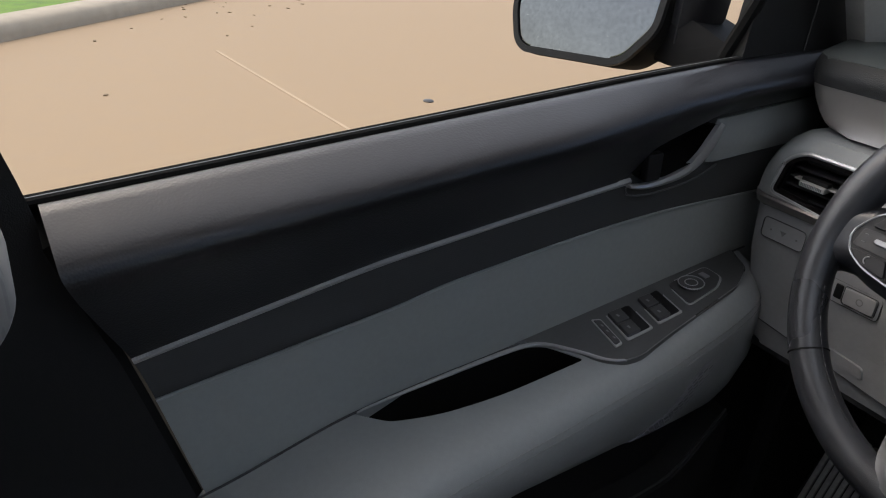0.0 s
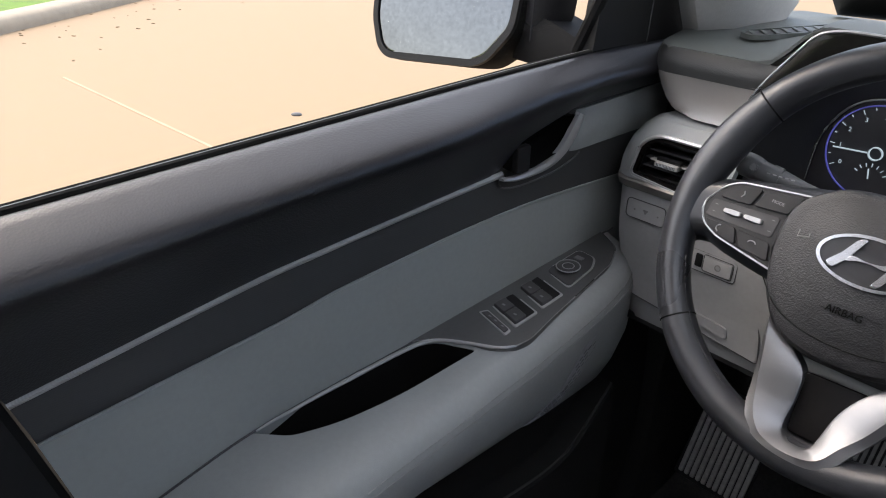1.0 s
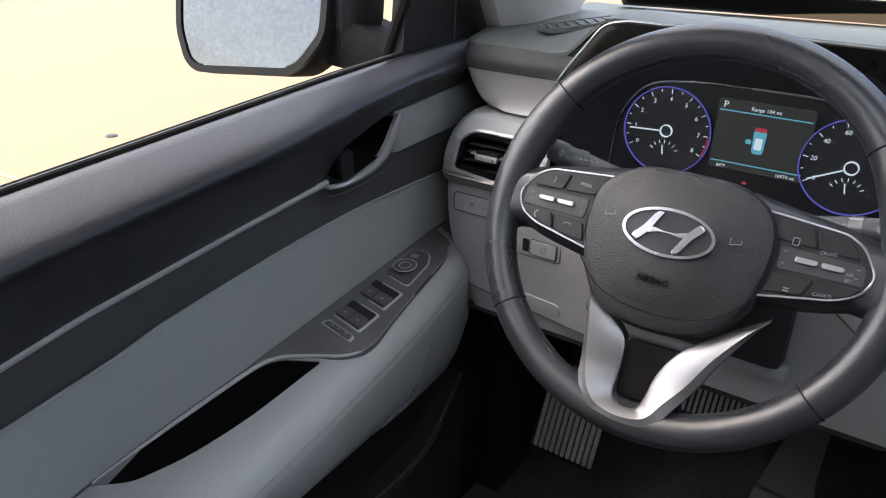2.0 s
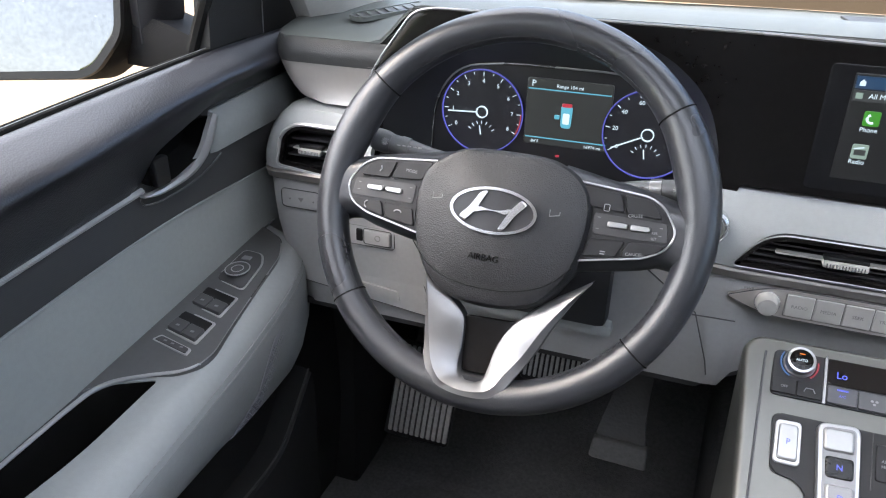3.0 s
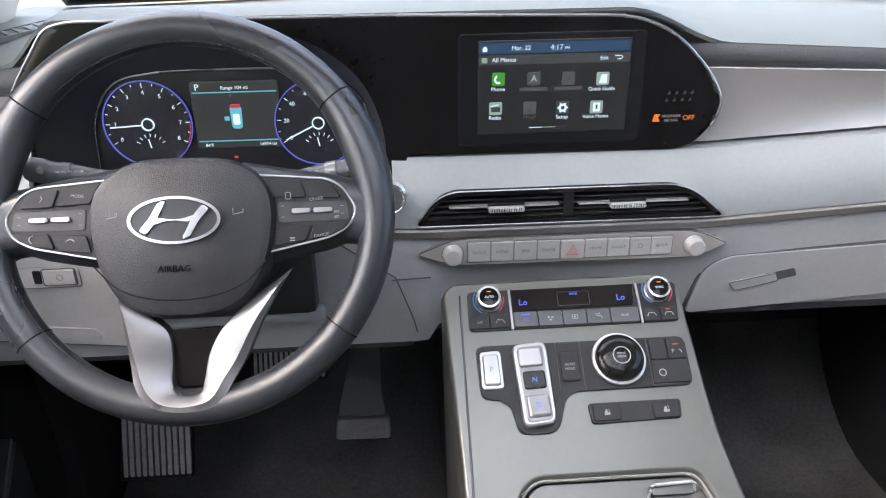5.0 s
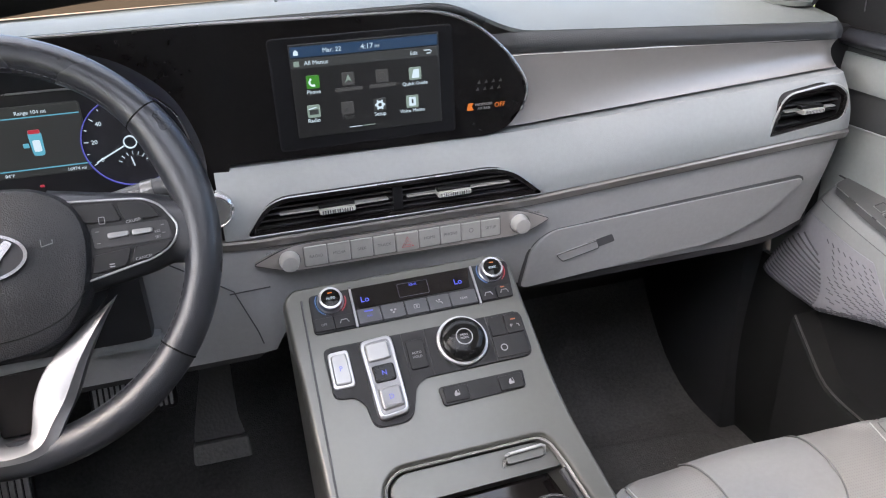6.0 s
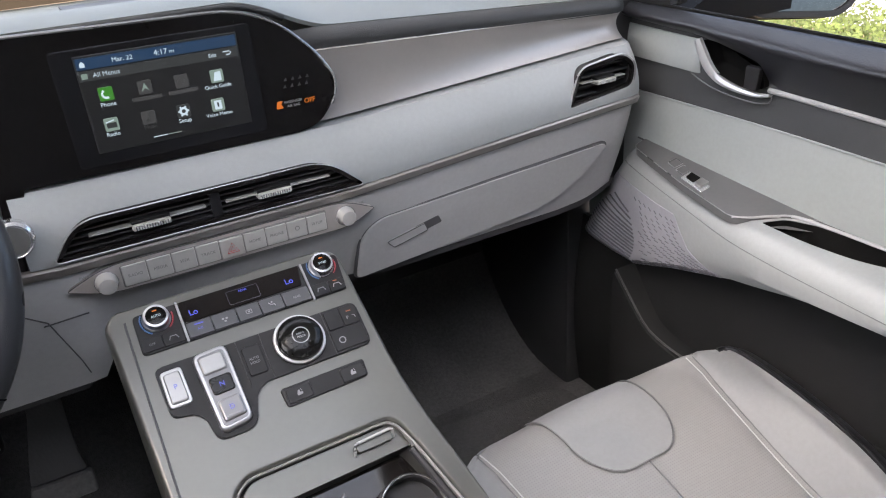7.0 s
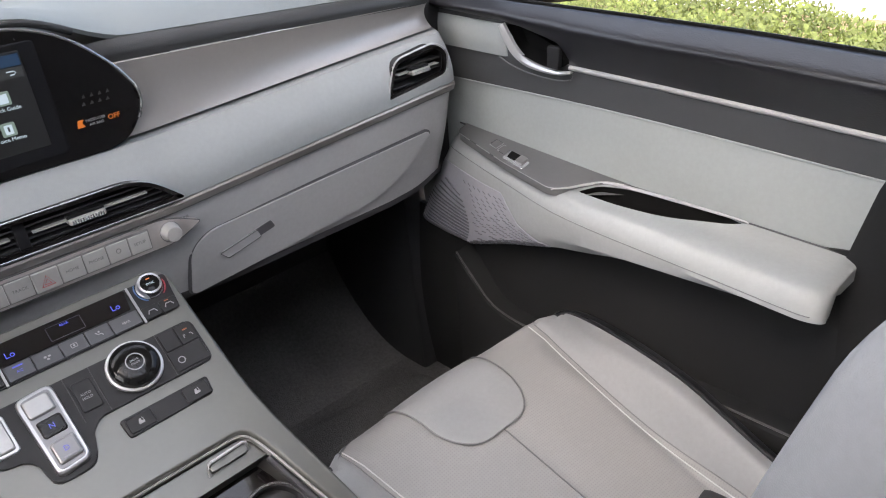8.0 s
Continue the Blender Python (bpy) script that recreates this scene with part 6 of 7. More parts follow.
    ys = [a0 + 0.06 * (k / 14) ** 2 for k in range(14)] + [a0 + 0.06 + (0.7905 - a0) * (1 - (1 - k / 60) ** 1.6) for k in range(61)]
    arm = part("armrest", loft([arm_ring(y) for y in ys]), GREY_LEATHER, o, "padded grey leather armrest")
    bm = bmesh.new()
    for k in range(110 if s < 0 else 0):
        y = a0 + 0.065 + (0.765 - a0) * k / 110
        pr = [arm_ring(y + d) for d in (0, 0.0042)]
        tube([p[4].lerp(p[5], 0.15) - Vector((s * 0.0004, 0, 0)) for p in pr], 0.0005, 5, bm=bm)
    if s < 0:
        part("stitching", bm, ARM_THREAD, o, "pale stitches along the armrest")
    else:
        bm.free()
    part("side_seam", tube([(lambda r: r[4].lerp(r[5], 0.65) - Vector((s * 0.0002, 0, 0)))(arm_ring(a0 + 0.012 + (0.82 - a0) * k / 60)) for k in range(61)], 0.0006 if s > 0 else 0.0004, 6), THREAD if s > 0 else ARM_THREAD, o, "fine seam along the armrest's side")
    part("arm_seam", tube([(s * (X - 0.0112), a0 + (0.85 - a0) * k / 50, za(a0 + (0.85 - a0) * k / 50) + 0.0006) for k in range(51)], 0.0013, 6), SEAM, o)
    # pocket in the armrest and switch plate
    ZM = lambda y: za(y) - 0.004
    # Same lining, so the pockets are dark by colour as well as depth.
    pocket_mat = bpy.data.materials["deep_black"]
    slope = (za(0.80) - za(0.30)) / 0.5
    PM = Drape(lambda p: Vector((p.x, p.y + 0.45, za(p.y + 0.45) + p.z)))
    flat = lambda x, y, h: plane((s * x, y, za(y) + h), u=(1, 0, 0), v=(0, 1, slope))

    def on_arm(pts, r):
        return rounded([(s * x, y - 0.45) for y, x in pts], r, 5)
    if s < 0:
        pk = [(0.284, 0.742), (0.311, 0.708), (0.354, 0.690), (0.418, 0.681), (0.530, 0.680), (0.507, 0.722), (0.478, 0.735), (0.391, 0.740)]
        rail = [(0.290, 0.7370), (0.336, 0.7355), (0.391, 0.7345), (0.470, 0.7325), (0.504, 0.7235), (0.527, 0.695), (0.546, 0.664), (0.563, 0.652)]
        plate = [(0.455, 0.7455), (0.480, 0.7415), (0.504, 0.730), (0.527, 0.698), (0.540, 0.668), (0.556, 0.653), (0.582, 0.649), (0.635, 0.660), (0.691, 0.669), (0.770, 0.681), (0.806, 0.700), (0.829, 0.7455)]
    else:
        pk = [(0.322, 0.744), (0.345, 0.722), (0.415, 0.690), (0.490, 0.681), (0.556, 0.683), (0.540, 0.714), (0.505, 0.730), (0.43, 0.740)]
        rail = [(0.326, 0.7375), (0.370, 0.7365), (0.431, 0.7350), (0.490, 0.7315), (0.534, 0.725), (0.554, 0.700), (0.566, 0.677), (0.583, 0.657)]
        plate = [(0.485, 0.7455), (0.508, 0.7395), (0.534, 0.726), (0.554, 0.700), (0.566, 0.677), (0.586, 0.657), (0.692, 0.675), (0.790, 0.697), (0.825, 0.706), (0.838, 0.7455)]
    po = on_arm(pk, [0.004, 0.01, 0.03, 0.03, 0.006, 0.01, 0.01, 0.02])
    carve(arm, slab(po, PM, 0.12, 0.03, 0.0002))
    def on_surface(p, drop):
        y = p.y + 0.45
        top, xin, xo = za(y), curve(y, arm_in), X - 0.004
        tab = [(xin, top - 0.045), (xin + 0.003, top - 0.026), (xin + 0.012, top - 0.011), (xin + 0.026, top - 0.003), ((xo + xin) / 2 + 0.01, top - 0.0005), (xo, top)]
        return Vector((p.x, y, lerp(abs(p.x), tab) - drop))
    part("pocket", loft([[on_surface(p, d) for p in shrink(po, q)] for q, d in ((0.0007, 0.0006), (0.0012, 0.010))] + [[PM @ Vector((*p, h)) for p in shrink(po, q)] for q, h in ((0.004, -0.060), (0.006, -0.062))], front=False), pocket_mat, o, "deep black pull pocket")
    part("pocket_rail", tube([PM @ Vector((s * x, y - 0.45, 0.002 - (0.001 if k in (0, 35) else 0))) for k, (y, x) in enumerate(fine(rail, 5))], [lerp(k / 5, list(enumerate([0.0010, 0.0018, 0.0024, 0.0025, 0.0023, 0.0020, 0.0016, 0.001]))) for k in range(36)], 8), mat("satin_rail", (0.42, 0.42, 0.425), 0.34, metal=0.35) if s < 0 else bpy.data.materials["satin_rail"], o, "satin rail of the pocket")
    part("switch_plate", moulding(on_arm(plate, [0.001, 0.02, 0.02, 0.02, 0.02, 0.02, 0.02, 0.04, 0.04, 0.03, 0.015, 0.002] if s < 0 else [0.001, 0.02, 0.02, 0.02, 0.02, 0.02, 0.05, 0.04, 0.015, 0.002]), PM, ((0.0, -0.010), (0.0, 0.0012), (0.0006, 0.0020))), mat("dark_switch_plate", (0.125, 0.127, 0.130), 0.36, metal=0.5) if s < 0 else bpy.data.materials["dark_switch_plate"], o, "switch plate on the armrest")

    trim = on_arm(plate, 0.01)
    part("plate_edge", tube([PM @ Vector((*p, 0.0018)) for p in trim if abs(p.x) < 0.738], 0.0007, 6), SATIN, o, "fine bright edge of the switch plate")

    def key(pts, top, material, parent, pname="switch", r=0.003, lab=""):
        return part(pname, slab(on_arm(pts, r), PM, 0.006, top, 0.0012), material, parent, lab)
    if s < 0:
        for base, lean in ((0.586, 0.0015), (0.635, 0.0045)):
            frame_pts = [(base, 0.6735 + lean), (base + 0.040, 0.6745 + lean), (base + 0.051, 0.7275 + lean), (base + 0.011, 0.7245 + lean)]
            w0 = key(frame_pts, 0.0036, BRIGHT, o, "switch_bezel", 0.004, "bright-edged window switch well")
            key([(base + 0.003, 0.6765 + lean), (base + 0.038, 0.6775 + lean), (base + 0.048, 0.7245 + lean), (base + 0.013, 0.7220 + lean)], 0.0040, BUTTON_BLACK, w0, "well", 0.003)
            for a, b, dy in ((0.6770, 0.6985, 0.0), (0.7000, 0.7215, 0.005)):
                q = key([(base + 0.003 + dy, a + lean), (base + 0.022 + dy, a + lean), (base + 0.0265 + dy, b + lean), (base + 0.008 + dy, b + lean)], 0.0075, SWITCH_GREY, w0, "window_switch", 0.002, "grey window switch")
                part("mark", box((-0.0022, -0.0014, 0), (0.0022, 0.0014, 0.0003), 0, m=flat(a + 0.0105 + lean, base + 0.0135 + dy, 0.0075)), INK, q)
        lk = key([(0.567, 0.673), (0.578, 0.674), (0.589, 0.723), (0.578, 0.728)], 0.0036, BRIGHT, o, "lock_switch", 0.003)
        key([(0.569, 0.676), (0.577, 0.677), (0.586, 0.720), (0.579, 0.724)], 0.0046, SWITCH_GREY, lk, "key", 0.002)
        for xx, yy in ((0.686, 0.576), (0.699, 0.578), (0.710, 0.580)):
            part("mark", box((-0.002, -0.001, 0), (0.002, 0.001, 0.0003), 0, m=flat(xx, yy, 0.0046)), INK, lk)
        mp = key([(0.689, 0.683), (0.745, 0.690), (0.766, 0.702), (0.768, 0.732), (0.699, 0.732)], 0.0034, BRIGHT, o, "mirror_switch", 0.008, "mirror adjuster with round pad")
        key([(0.691, 0.685), (0.744, 0.692), (0.764, 0.704), (0.766, 0.730), (0.701, 0.730)], 0.0044, SWITCH_GREY, mp, "pad", 0.008)
        km = flat(0.712, 0.722, 0.0044)
        part("round_pad", lathe([(0.0150, 0.0), (0.0150, 0.003), (0.0130, 0.004), (0.006, 0.0032), (0.001, 0.0032)], km, 28), SWITCH_GREY, mp)
        for rr in (0.0152, 0.0075):
            part("round_rim", tube([km @ Vector((rr * math.cos(t), rr * math.sin(t), 0.0032)) for t in np.linspace(0, 2 * math.pi, 33)[:-1]], 0.0008, 5, closed=True), BRIGHT, mp)
        part("select_key", box((-0.006, -0.004, 0.0042), (0.006, 0.004, 0.0062), 0.001, m=flat(0.716, 0.749, 0)), INK, mp)
    else:
        w0 = key([(0.655, 0.676), (0.704, 0.685), (0.711, 0.718), (0.661, 0.713)], 0.0034, CHROME, o, "window_switch", 0.004, "window switch in a bright frame")
        key([(0.663, 0.684), (0.679, 0.6875), (0.684, 0.7095), (0.667, 0.7065)], 0.0062, SILVER_BTN, w0, "key")
        # Flat near-black plate drawn for the hollow beside the key.
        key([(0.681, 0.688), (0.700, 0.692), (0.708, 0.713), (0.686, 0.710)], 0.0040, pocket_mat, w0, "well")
        for a, b in ((0.708, 0.694), (0.731, 0.701)):
            q = on_arm([(a, b), (a + 0.020, b + 0.005), (a + 0.024, b + 0.028), (a + 0.004, b + 0.024)], 0.004)
            part("blank_key", ring_plate(q, shrink(q, 0.0012), PM, 0.003, 0.0034), SATIN, o)

    # lower door with speaker grille and map pocket
    part("lower_panel", sheet(lambda u, v: Vector((s * (X - 0.012 - 0.02 * math.sin(math.pi * v)), y0 + (1.08 - y0) * u, 0.0 + v * (lerp(y0 + (1.08 - y0) * u, arm_bot) + 0.03))), 40, 12, 0.01, (s, 0, 0)), OUTER_BLACK, o, "black lower door panel")
    bulge = [(0.835 * k / 48, curve(0.835 * k / 48, [(0.0, 0.30), (0.40, 0.295), (0.62, 0.275), (0.745, 0.285), (0.806, 0.338), (0.835, 0.368)])) for k in range(49)]
    part("map_pocket", loft([[Vector((s * (X - d), a, b - e)) for a, b in bulge] for d, e in ((0.0, 0.0), (0.055, 0.0), (0.066, 0.006), (0.070, 0.03), (0.072, 0.24), (0.0, 0.28))], closed=False, cap=False), OUTER_BLACK, o, "black map pocket")
    # Pocket rim drawn as a thin line, paler than the pocket.
    part("pocket_edge", tube([(s * (X - 0.062), a, b) for a, b in bulge], 0.0018, 6), mat("paler_black_edge", (0.045, 0.045, 0.045), 0.4) if "paler_black_edge" not in bpy.data.materials else bpy.data.materials["paler_black_edge"], o)
    ya, yb = 0.605, 0.838

    def speaker_skin(y, f):
        return arm_face(y, f) - Vector((s * 0.0016, 0, 0))

    def speaker_top(y):
        return min(0.93, 0.03 + 0.90 * ((y - ya) / 0.085) ** 0.7) if y > ya else 0.03
    spk = part("speaker_panel", sheet(lambda u, v: speaker_skin(ya + (yb - ya) * u, v * speaker_top(ya + (yb - ya) * u)), 40, 12, 0.003, (s, 0, 0)), SPEAKER, o, "violet-grey speaker panel with a pattern of slots")
    slots = bmesh.new()
    for r in range(20):
        f = 0.10 + 0.036 * r
        half = 0.052 * math.sqrt(max(0.04, 1 - ((f - 0.44) / 0.38) ** 2))
        tube([speaker_skin(0.785 + half * q, f + 0.03 * q) - Vector((s * 0.0004, 0, 0)) for q in (-1, -0.5, 0, 0.5, 0.95)], 0.0016, 6, bm=slots)
    part("grille_slots", slots, SLOT, spk, "dark slots of the loudspeaker")
    rnd = random.Random(9)
    dashes = bmesh.new()
    for r in range(26):
        f = 0.05 + 0.034 * r
        for c in range(15):
            yy = ya + 0.012 + 0.0105 * c + (r % 2) * 0.005
            if f < speaker_top(yy) - 0.05 and ((yy - 0.785) / 0.060) ** 2 + ((f - 0.44) / 0.44) ** 2 > 1 and rnd.random() < 0.85:
                tube([speaker_skin(yy - 0.003, f - 0.008), speaker_skin(yy + 0.003, f + 0.008)], 0.0009, 4, bm=dashes)
    part("dash_pattern", dashes, SLOT, spk)

    # window frame, sail panel and glass
    part("sail_panel", loft([[Vector((s * x, y, z)) for y, z in (((0.758, 0.840), (0.965, 0.828), (0.965, 0.99), (0.770, 0.99)) if s < 0 else ((0.805, 0.812), (0.965, 0.80), (0.965, 0.99), (0.852, 0.99)))] for x in (X + 0.016, X - 0.004)]), OUTER_BLACK, o, "black sail panel at the window's front corner")
    fr = ([(0.756, 0.838), (0.764, 0.90), (0.765, 0.99)] if s < 0 else [(0.805, 0.811), (0.828, 0.90)]) + [(0.74, 1.05), (0.50, 1.19), (0.20, 1.24), (-0.1, 1.25)]
    part("window_frame", tube([(s * (X + 0.02 - max(0, (z - 0.84)) * 0.35), y, z) for y, z in fr], 0.008, 8, ref=(1, 0, 0)), SEAL, o, "black window frame")
    part("seam", tube([(s * (X - 0.005), 0.872, 0.99), (s * (X - 0.005), 0.868, 0.835)], 0.0009, 5), SEAM, o)
    g = part("window_pane", loft([[Vector((s * (x - max(0, z - 0.83) * 0.35), y, z)) for y, z in ((-0.1, 0.73), (0.78, 0.80), (0.80, 0.90), (0.72, 1.05), (0.50, 1.19), (0.20, 1.24), (-0.1, 1.25))] for x in (X + 0.028, X + 0.031)]), GLASS, o, "clear side window")
    g.visible_shadow = False
    return o


door("driver_door", -1, 0.75,
     [(-0.02, 0.772), (0.06, 0.779), (0.33, 0.804), (0.752, 0.840), (0.975, 0.848)],
     [(-0.02, 0.617), (0.092, 0.637), (0.277, 0.673), (0.33, 0.682), (0.606, 0.716), (0.75, 0.727), (0.975, 0.736)],
     [(-0.02, 0.570), (0.108, 0.592), (0.331, 0.626), (0.40, 0.640), (0.641, 0.667), (0.855, 0.671), (0.975, 0.672)],
     [(-0.02, 0.455), (0.145, 0.480), (0.286, 0.519), (0.484, 0.544), (0.649, 0.564), (0.835, 0.592), (0.9, 0.596)],
     [(-0.02, 0.602), (0.2, 0.608), (0.40, 0.620), (0.53, 0.628), (0.65, 0.638), (0.77, 0.658), (0.84, 0.690), (0.9, 0.72)],
     [(-0.02, 0.385), (0.43, 0.402), (0.60, 0.397), (0.68, 0.388), (0.79, 0.385), (0.85, 0.398), (0.885, 0.43), (1.1, 0.43)],
     "driver's door with black roll, grey insert and armrest", y0=0.04, a0=0.10,
     tail=[(0.40, 0.165), (0.477, 0.139), (0.599, 0.104), (0.642, 0.091), (0.717, 0.063), (0.746, 0.053), (0.80, 0.048)], lean=0.38)
door("passenger_door", 1, 0.75,
     [(-0.02, 0.768), (0.209, 0.782), (0.375, 0.792), (0.668, 0.803), (0.975, 0.813)],
     [(-0.02, 0.680), (0.192, 0.695), (0.366, 0.706), (0.608, 0.719), (0.75, 0.722), (0.975, 0.728)],
     [(-0.02, 0.634), (0.184, 0.647), (0.529, 0.665), (0.852, 0.672), (0.975, 0.673)],
     [(-0.02, 0.545), (0.204, 0.550), (0.329, 0.556), (0.573, 0.566), (0.70, 0.578), (0.835, 0.594), (0.9, 0.598)],
     [(-0.02, 0.632), (0.2, 0.636), (0.40, 0.642), (0.574, 0.653), (0.70, 0.68), (0.868, 0.722), (0.9, 0.735)],
     [(-0.02, 0.505), (0.204, 0.528), (0.24, 0.519), (0.375, 0.500), (0.483, 0.485), (0.585, 0.463), (0.705, 0.422), (0.80, 0.383), (0.94, 0.379), (1.1, 0.379)],
     "passenger door with black roll, grey insert and armrest", y0=0.10, a0=0.19, lean=0.66)

# ---- pillars and glass ----
for s in (-1, 1):
    o = thing("front_pillar", (s * 0.72, 0.95, 0.84), "pale grey cloth-covered windscreen pillar", "pillar", "windscreen pillars")
    rows = []
    for k in range(9):
        t = k / 8
        y, z = 1.02 - 0.42 * t, 0.835 + 0.42 * t
        x = 0.715 - 0.10 * t
        w, d = 0.055, 0.05
        rows.append([Vector((s * (x + a), y + b, z + c)) for a, b, c in ((-w, 0.07, 0.06), (-w - 0.004, 0.02, 0.03), (-w * 0.6, -0.03, -0.01), (0, -0.055, -0.02), (w * 0.6, -0.045, -0.01), (w * 0.6, 0.06, 0.05))])
    part("trim", loft(rows), PILLAR, o)
wind = thing("windscreen", (CX, 1.1, 0.88), "clear windscreen with a black lower border", "windscreen")


def screen(u, v):
    x = CX - 0.70 + 1.40 * u
    k = 1 - 0.25 * ((2 * u - 1) ** 2)
    return Vector((x * (1 - 0.12 * v), 1.02 + 0.32 * k - (0.62 + 0.1 * k) * v, 0.875 + 0.36 * v))


g = part("pane", sheet(screen, 24, 12, 0.003, (0, 0.5, 0.8)), GLASS, wind)
g.visible_shadow = False
part("cowl_band", sheet(lambda u, v: screen(u, 0.10 * v) + Vector((0, -0.004, -0.003)), 24, 2, 0.002), GLOSS, wind, "black border of the windscreen")

# B-pillar beside the driver
bp = thing("centre_pillar", (-0.73, -0.05, 0.1), "black centre pillar with a seat belt", "pillar")
rows = []
for z, y in ((0.0, 0.27), (0.40, 0.160), (0.477, 0.134), (0.599, 0.099), (0.642, 0.086), (0.717, 0.058), (0.746, 0.048), (0.77, 0.047), (0.80, 0.040), (0.837, 0.030), (1.0, -0.015), (1.24, -0.10)):
    t = max(0, z - 0.83) * 0.3
    rows.append([Vector((-x + t, yy, z)) for x, yy in ((0.83, y - 0.07), (0.745, y - 0.01), (0.735, y), (0.722, y - 0.03), (0.715, y - 0.20), (0.83, y - 0.22))])
part("trim", loft(rows), OUTER_BLACK, bp)
part("belt", loft([[Vector((-0.708 + max(0, z - 0.83) * 0.3, y, z)) for y in (-0.075, -0.028)] + [Vector((-0.706 + max(0, z - 0.83) * 0.3, y, z)) for y in (-0.028, -0.075)] for z in (0.12, 0.4, 0.7, 0.85, 1.1)]), BLACK_LEATHER, bp, "black seat belt webbing")
rearshell = thing("rear_cabin", (CX, -1.4, 0), "unseen rear cabin lining with opaque light-blocking panes", "cabin lining", kind="structure")
part("side_lining", box((0.74, -1.55, 0.0), (0.78, 0.02, 0.76), 0.01), GREY_SOFT, rearshell)
# Left lining stops short; the unseen gap lets in light from the rear.
part("side_lining", box((-0.78, -1.55, 0.0), (-0.74, -1.0, 0.76), 0.01), GREY_SOFT, rearshell)
part("back_lining", box((-0.76, -1.60, 0.0), (0.80, -1.55, 0.80), 0.01), GREY_SOFT, rearshell)
# Opaque black panes out of view, added to hold back light from behind.
REAR_BLOCKER = mat("opaque_rear_black", (0.012, 0.013, 0.014), 0.06)
for xa, ya in ((0.765, 0.02), (-0.765, -0.14)):
    part("rear_block_pane", loft([[Vector((xa + d, y, 0.755)), Vector((xa + d, ya, 0.755)), Vector((xa * 0.83 + d, ya - 0.06, 1.26)), Vector((xa * 0.83 + d, y, 1.26))] for d in (0.0, 0.005) for y in (-1.56,)]), REAR_BLOCKER, rearshell, "unseen opaque pane blocking light from the rear side")
part("rear_block_pane", box((-0.78, -1.60, 0.79), (0.80, -1.55, 1.27), 0.005), REAR_BLOCKER, rearshell, "unseen opaque pane blocking light from behind")
pb = thing("centre_pillar", (0.76, 0.1, 0.1), "black centre pillar beside the passenger seat", "pillar")
rows = []
for z, y in ((0.0, 0.235), (0.25, 0.235), (0.55, 0.205), (0.64, 0.185), (0.82, 0.12), (1.0, 0.05), (1.24, -0.06)):
    t = max(0, z - 0.83) * 0.3
    rows.append([Vector((x - t, yy, z)) for x, yy in ((0.83, y + 0.01), (0.735, y), (0.722, y - 0.03), (0.715, y - 0.20), (0.83, y - 0.22))])
part("trim", loft(rows), OUTER_BLACK, pb)


# ---- mirrors ----
def side_mirror(s, gl, y, label):
    """A door mirror: gl is the glass outline as (x, z); the shell swells forward from it."""
    o = thing("side_mirror", (s * 0.90, y + 0.05, 0.80), label, "door mirror", "door mirrors")
    m = plane((0, y, 0), u=(1, 0, 0.0), v=(0, 0.20, 1))
    out = rounded(gl, 0.014, 5)
    if s < 0:
        turn = Matrix.Translation((-0.9, y, 0)) @ Matrix.Rotation(radians(8), 4, "Z") @ Matrix.Translation((0.9, -y, 0))
    else:
        turn = Matrix.Translation((0.95, y, 0)) @ Matrix.Rotation(radians(-8), 4, "Z") @ Matrix.Translation((-0.95, -y, 0))
    m = turn @ m
    m = Matrix.Translation((0, -0.165, 0)) @ m if s < 0 else Matrix.Translation((0, -0.16, 0)) @ m
    big = shrink(out, -0.010)
    c = sum(big, Vector((0, 0))) / len(big)
    rows = []
    for f, h in ((0.985, 0.004), (1.0, 0.0), (1.015, -0.02), (0.99, -0.06), (0.85, -0.10), (0.5, -0.13), (0.1, -0.135)):
        rows.append([m @ Vector((*(c + (p - c) * f), h)) for p in big])
    part("housing", loft(rows, cap=True), SHELL_BLACK, o, "weathered black housing")
    part("glass", slab(out, m, 0.006, 0.0055, 0.001), MIRROR, o, "dusty mirror glass")
    part("glass_frame", ring_plate(big, out, m, 0.01, 0.008), OUTER_BLACK, o)
    return o


MG = [(-1.165, 0.840), (-1.147, 0.799), (-1.13, 0.789), (-0.965, 0.802), (-0.945, 0.812), (-0.912, 0.855), (-0.912, 0.93), (-0.93, 0.955), (-1.145, 0.955), (-1.17, 0.93)]
sm = side_mirror(-1, MG, 0.82, "dark door mirror with dusty glass outside the driver's window")
part("arm", loft([[Vector((x, y, z)) for y, z in ((ya, z0), (ya + 0.09, z0 + 0.004), (ya + 0.09, z1), (ya + 0.012, z1 + 0.004), (ya, z1 - 0.012))] for x, ya, z0, z1 in ((-0.775, 0.80, 0.812, 0.830), (-0.81, 0.805, 0.806, 0.836), (-0.86, 0.82, 0.800, 0.846), (-0.91, 0.83, 0.794, 0.856), (-0.95, 0.845, 0.792, 0.856))]), SHELL_BLACK, sm, "black mirror arm")
part("inner_cap", loft([[Vector((x, y, z)) for y, z in ((ya, 0.80 + d), (0.885, 0.80 + d), (0.895, 0.96), (ya, 0.96))] for x, ya, d in ((-0.878, 0.868, 0.06), (-0.885, 0.845, 0.045), (-0.905, 0.828, 0.025), (-0.93, 0.84, 0.01))]), BODY_PAINT, sm, "glossy dark inner cap")
PG = [(0.905, 0.815), (0.930, 0.787), (1.10, 0.768), (1.135, 0.784), (1.16, 0.85), (1.145, 0.92), (0.92, 0.925), (0.90, 0.90)]
pm = side_mirror(1, PG, 0.82, "dark door mirror outside the passenger window")
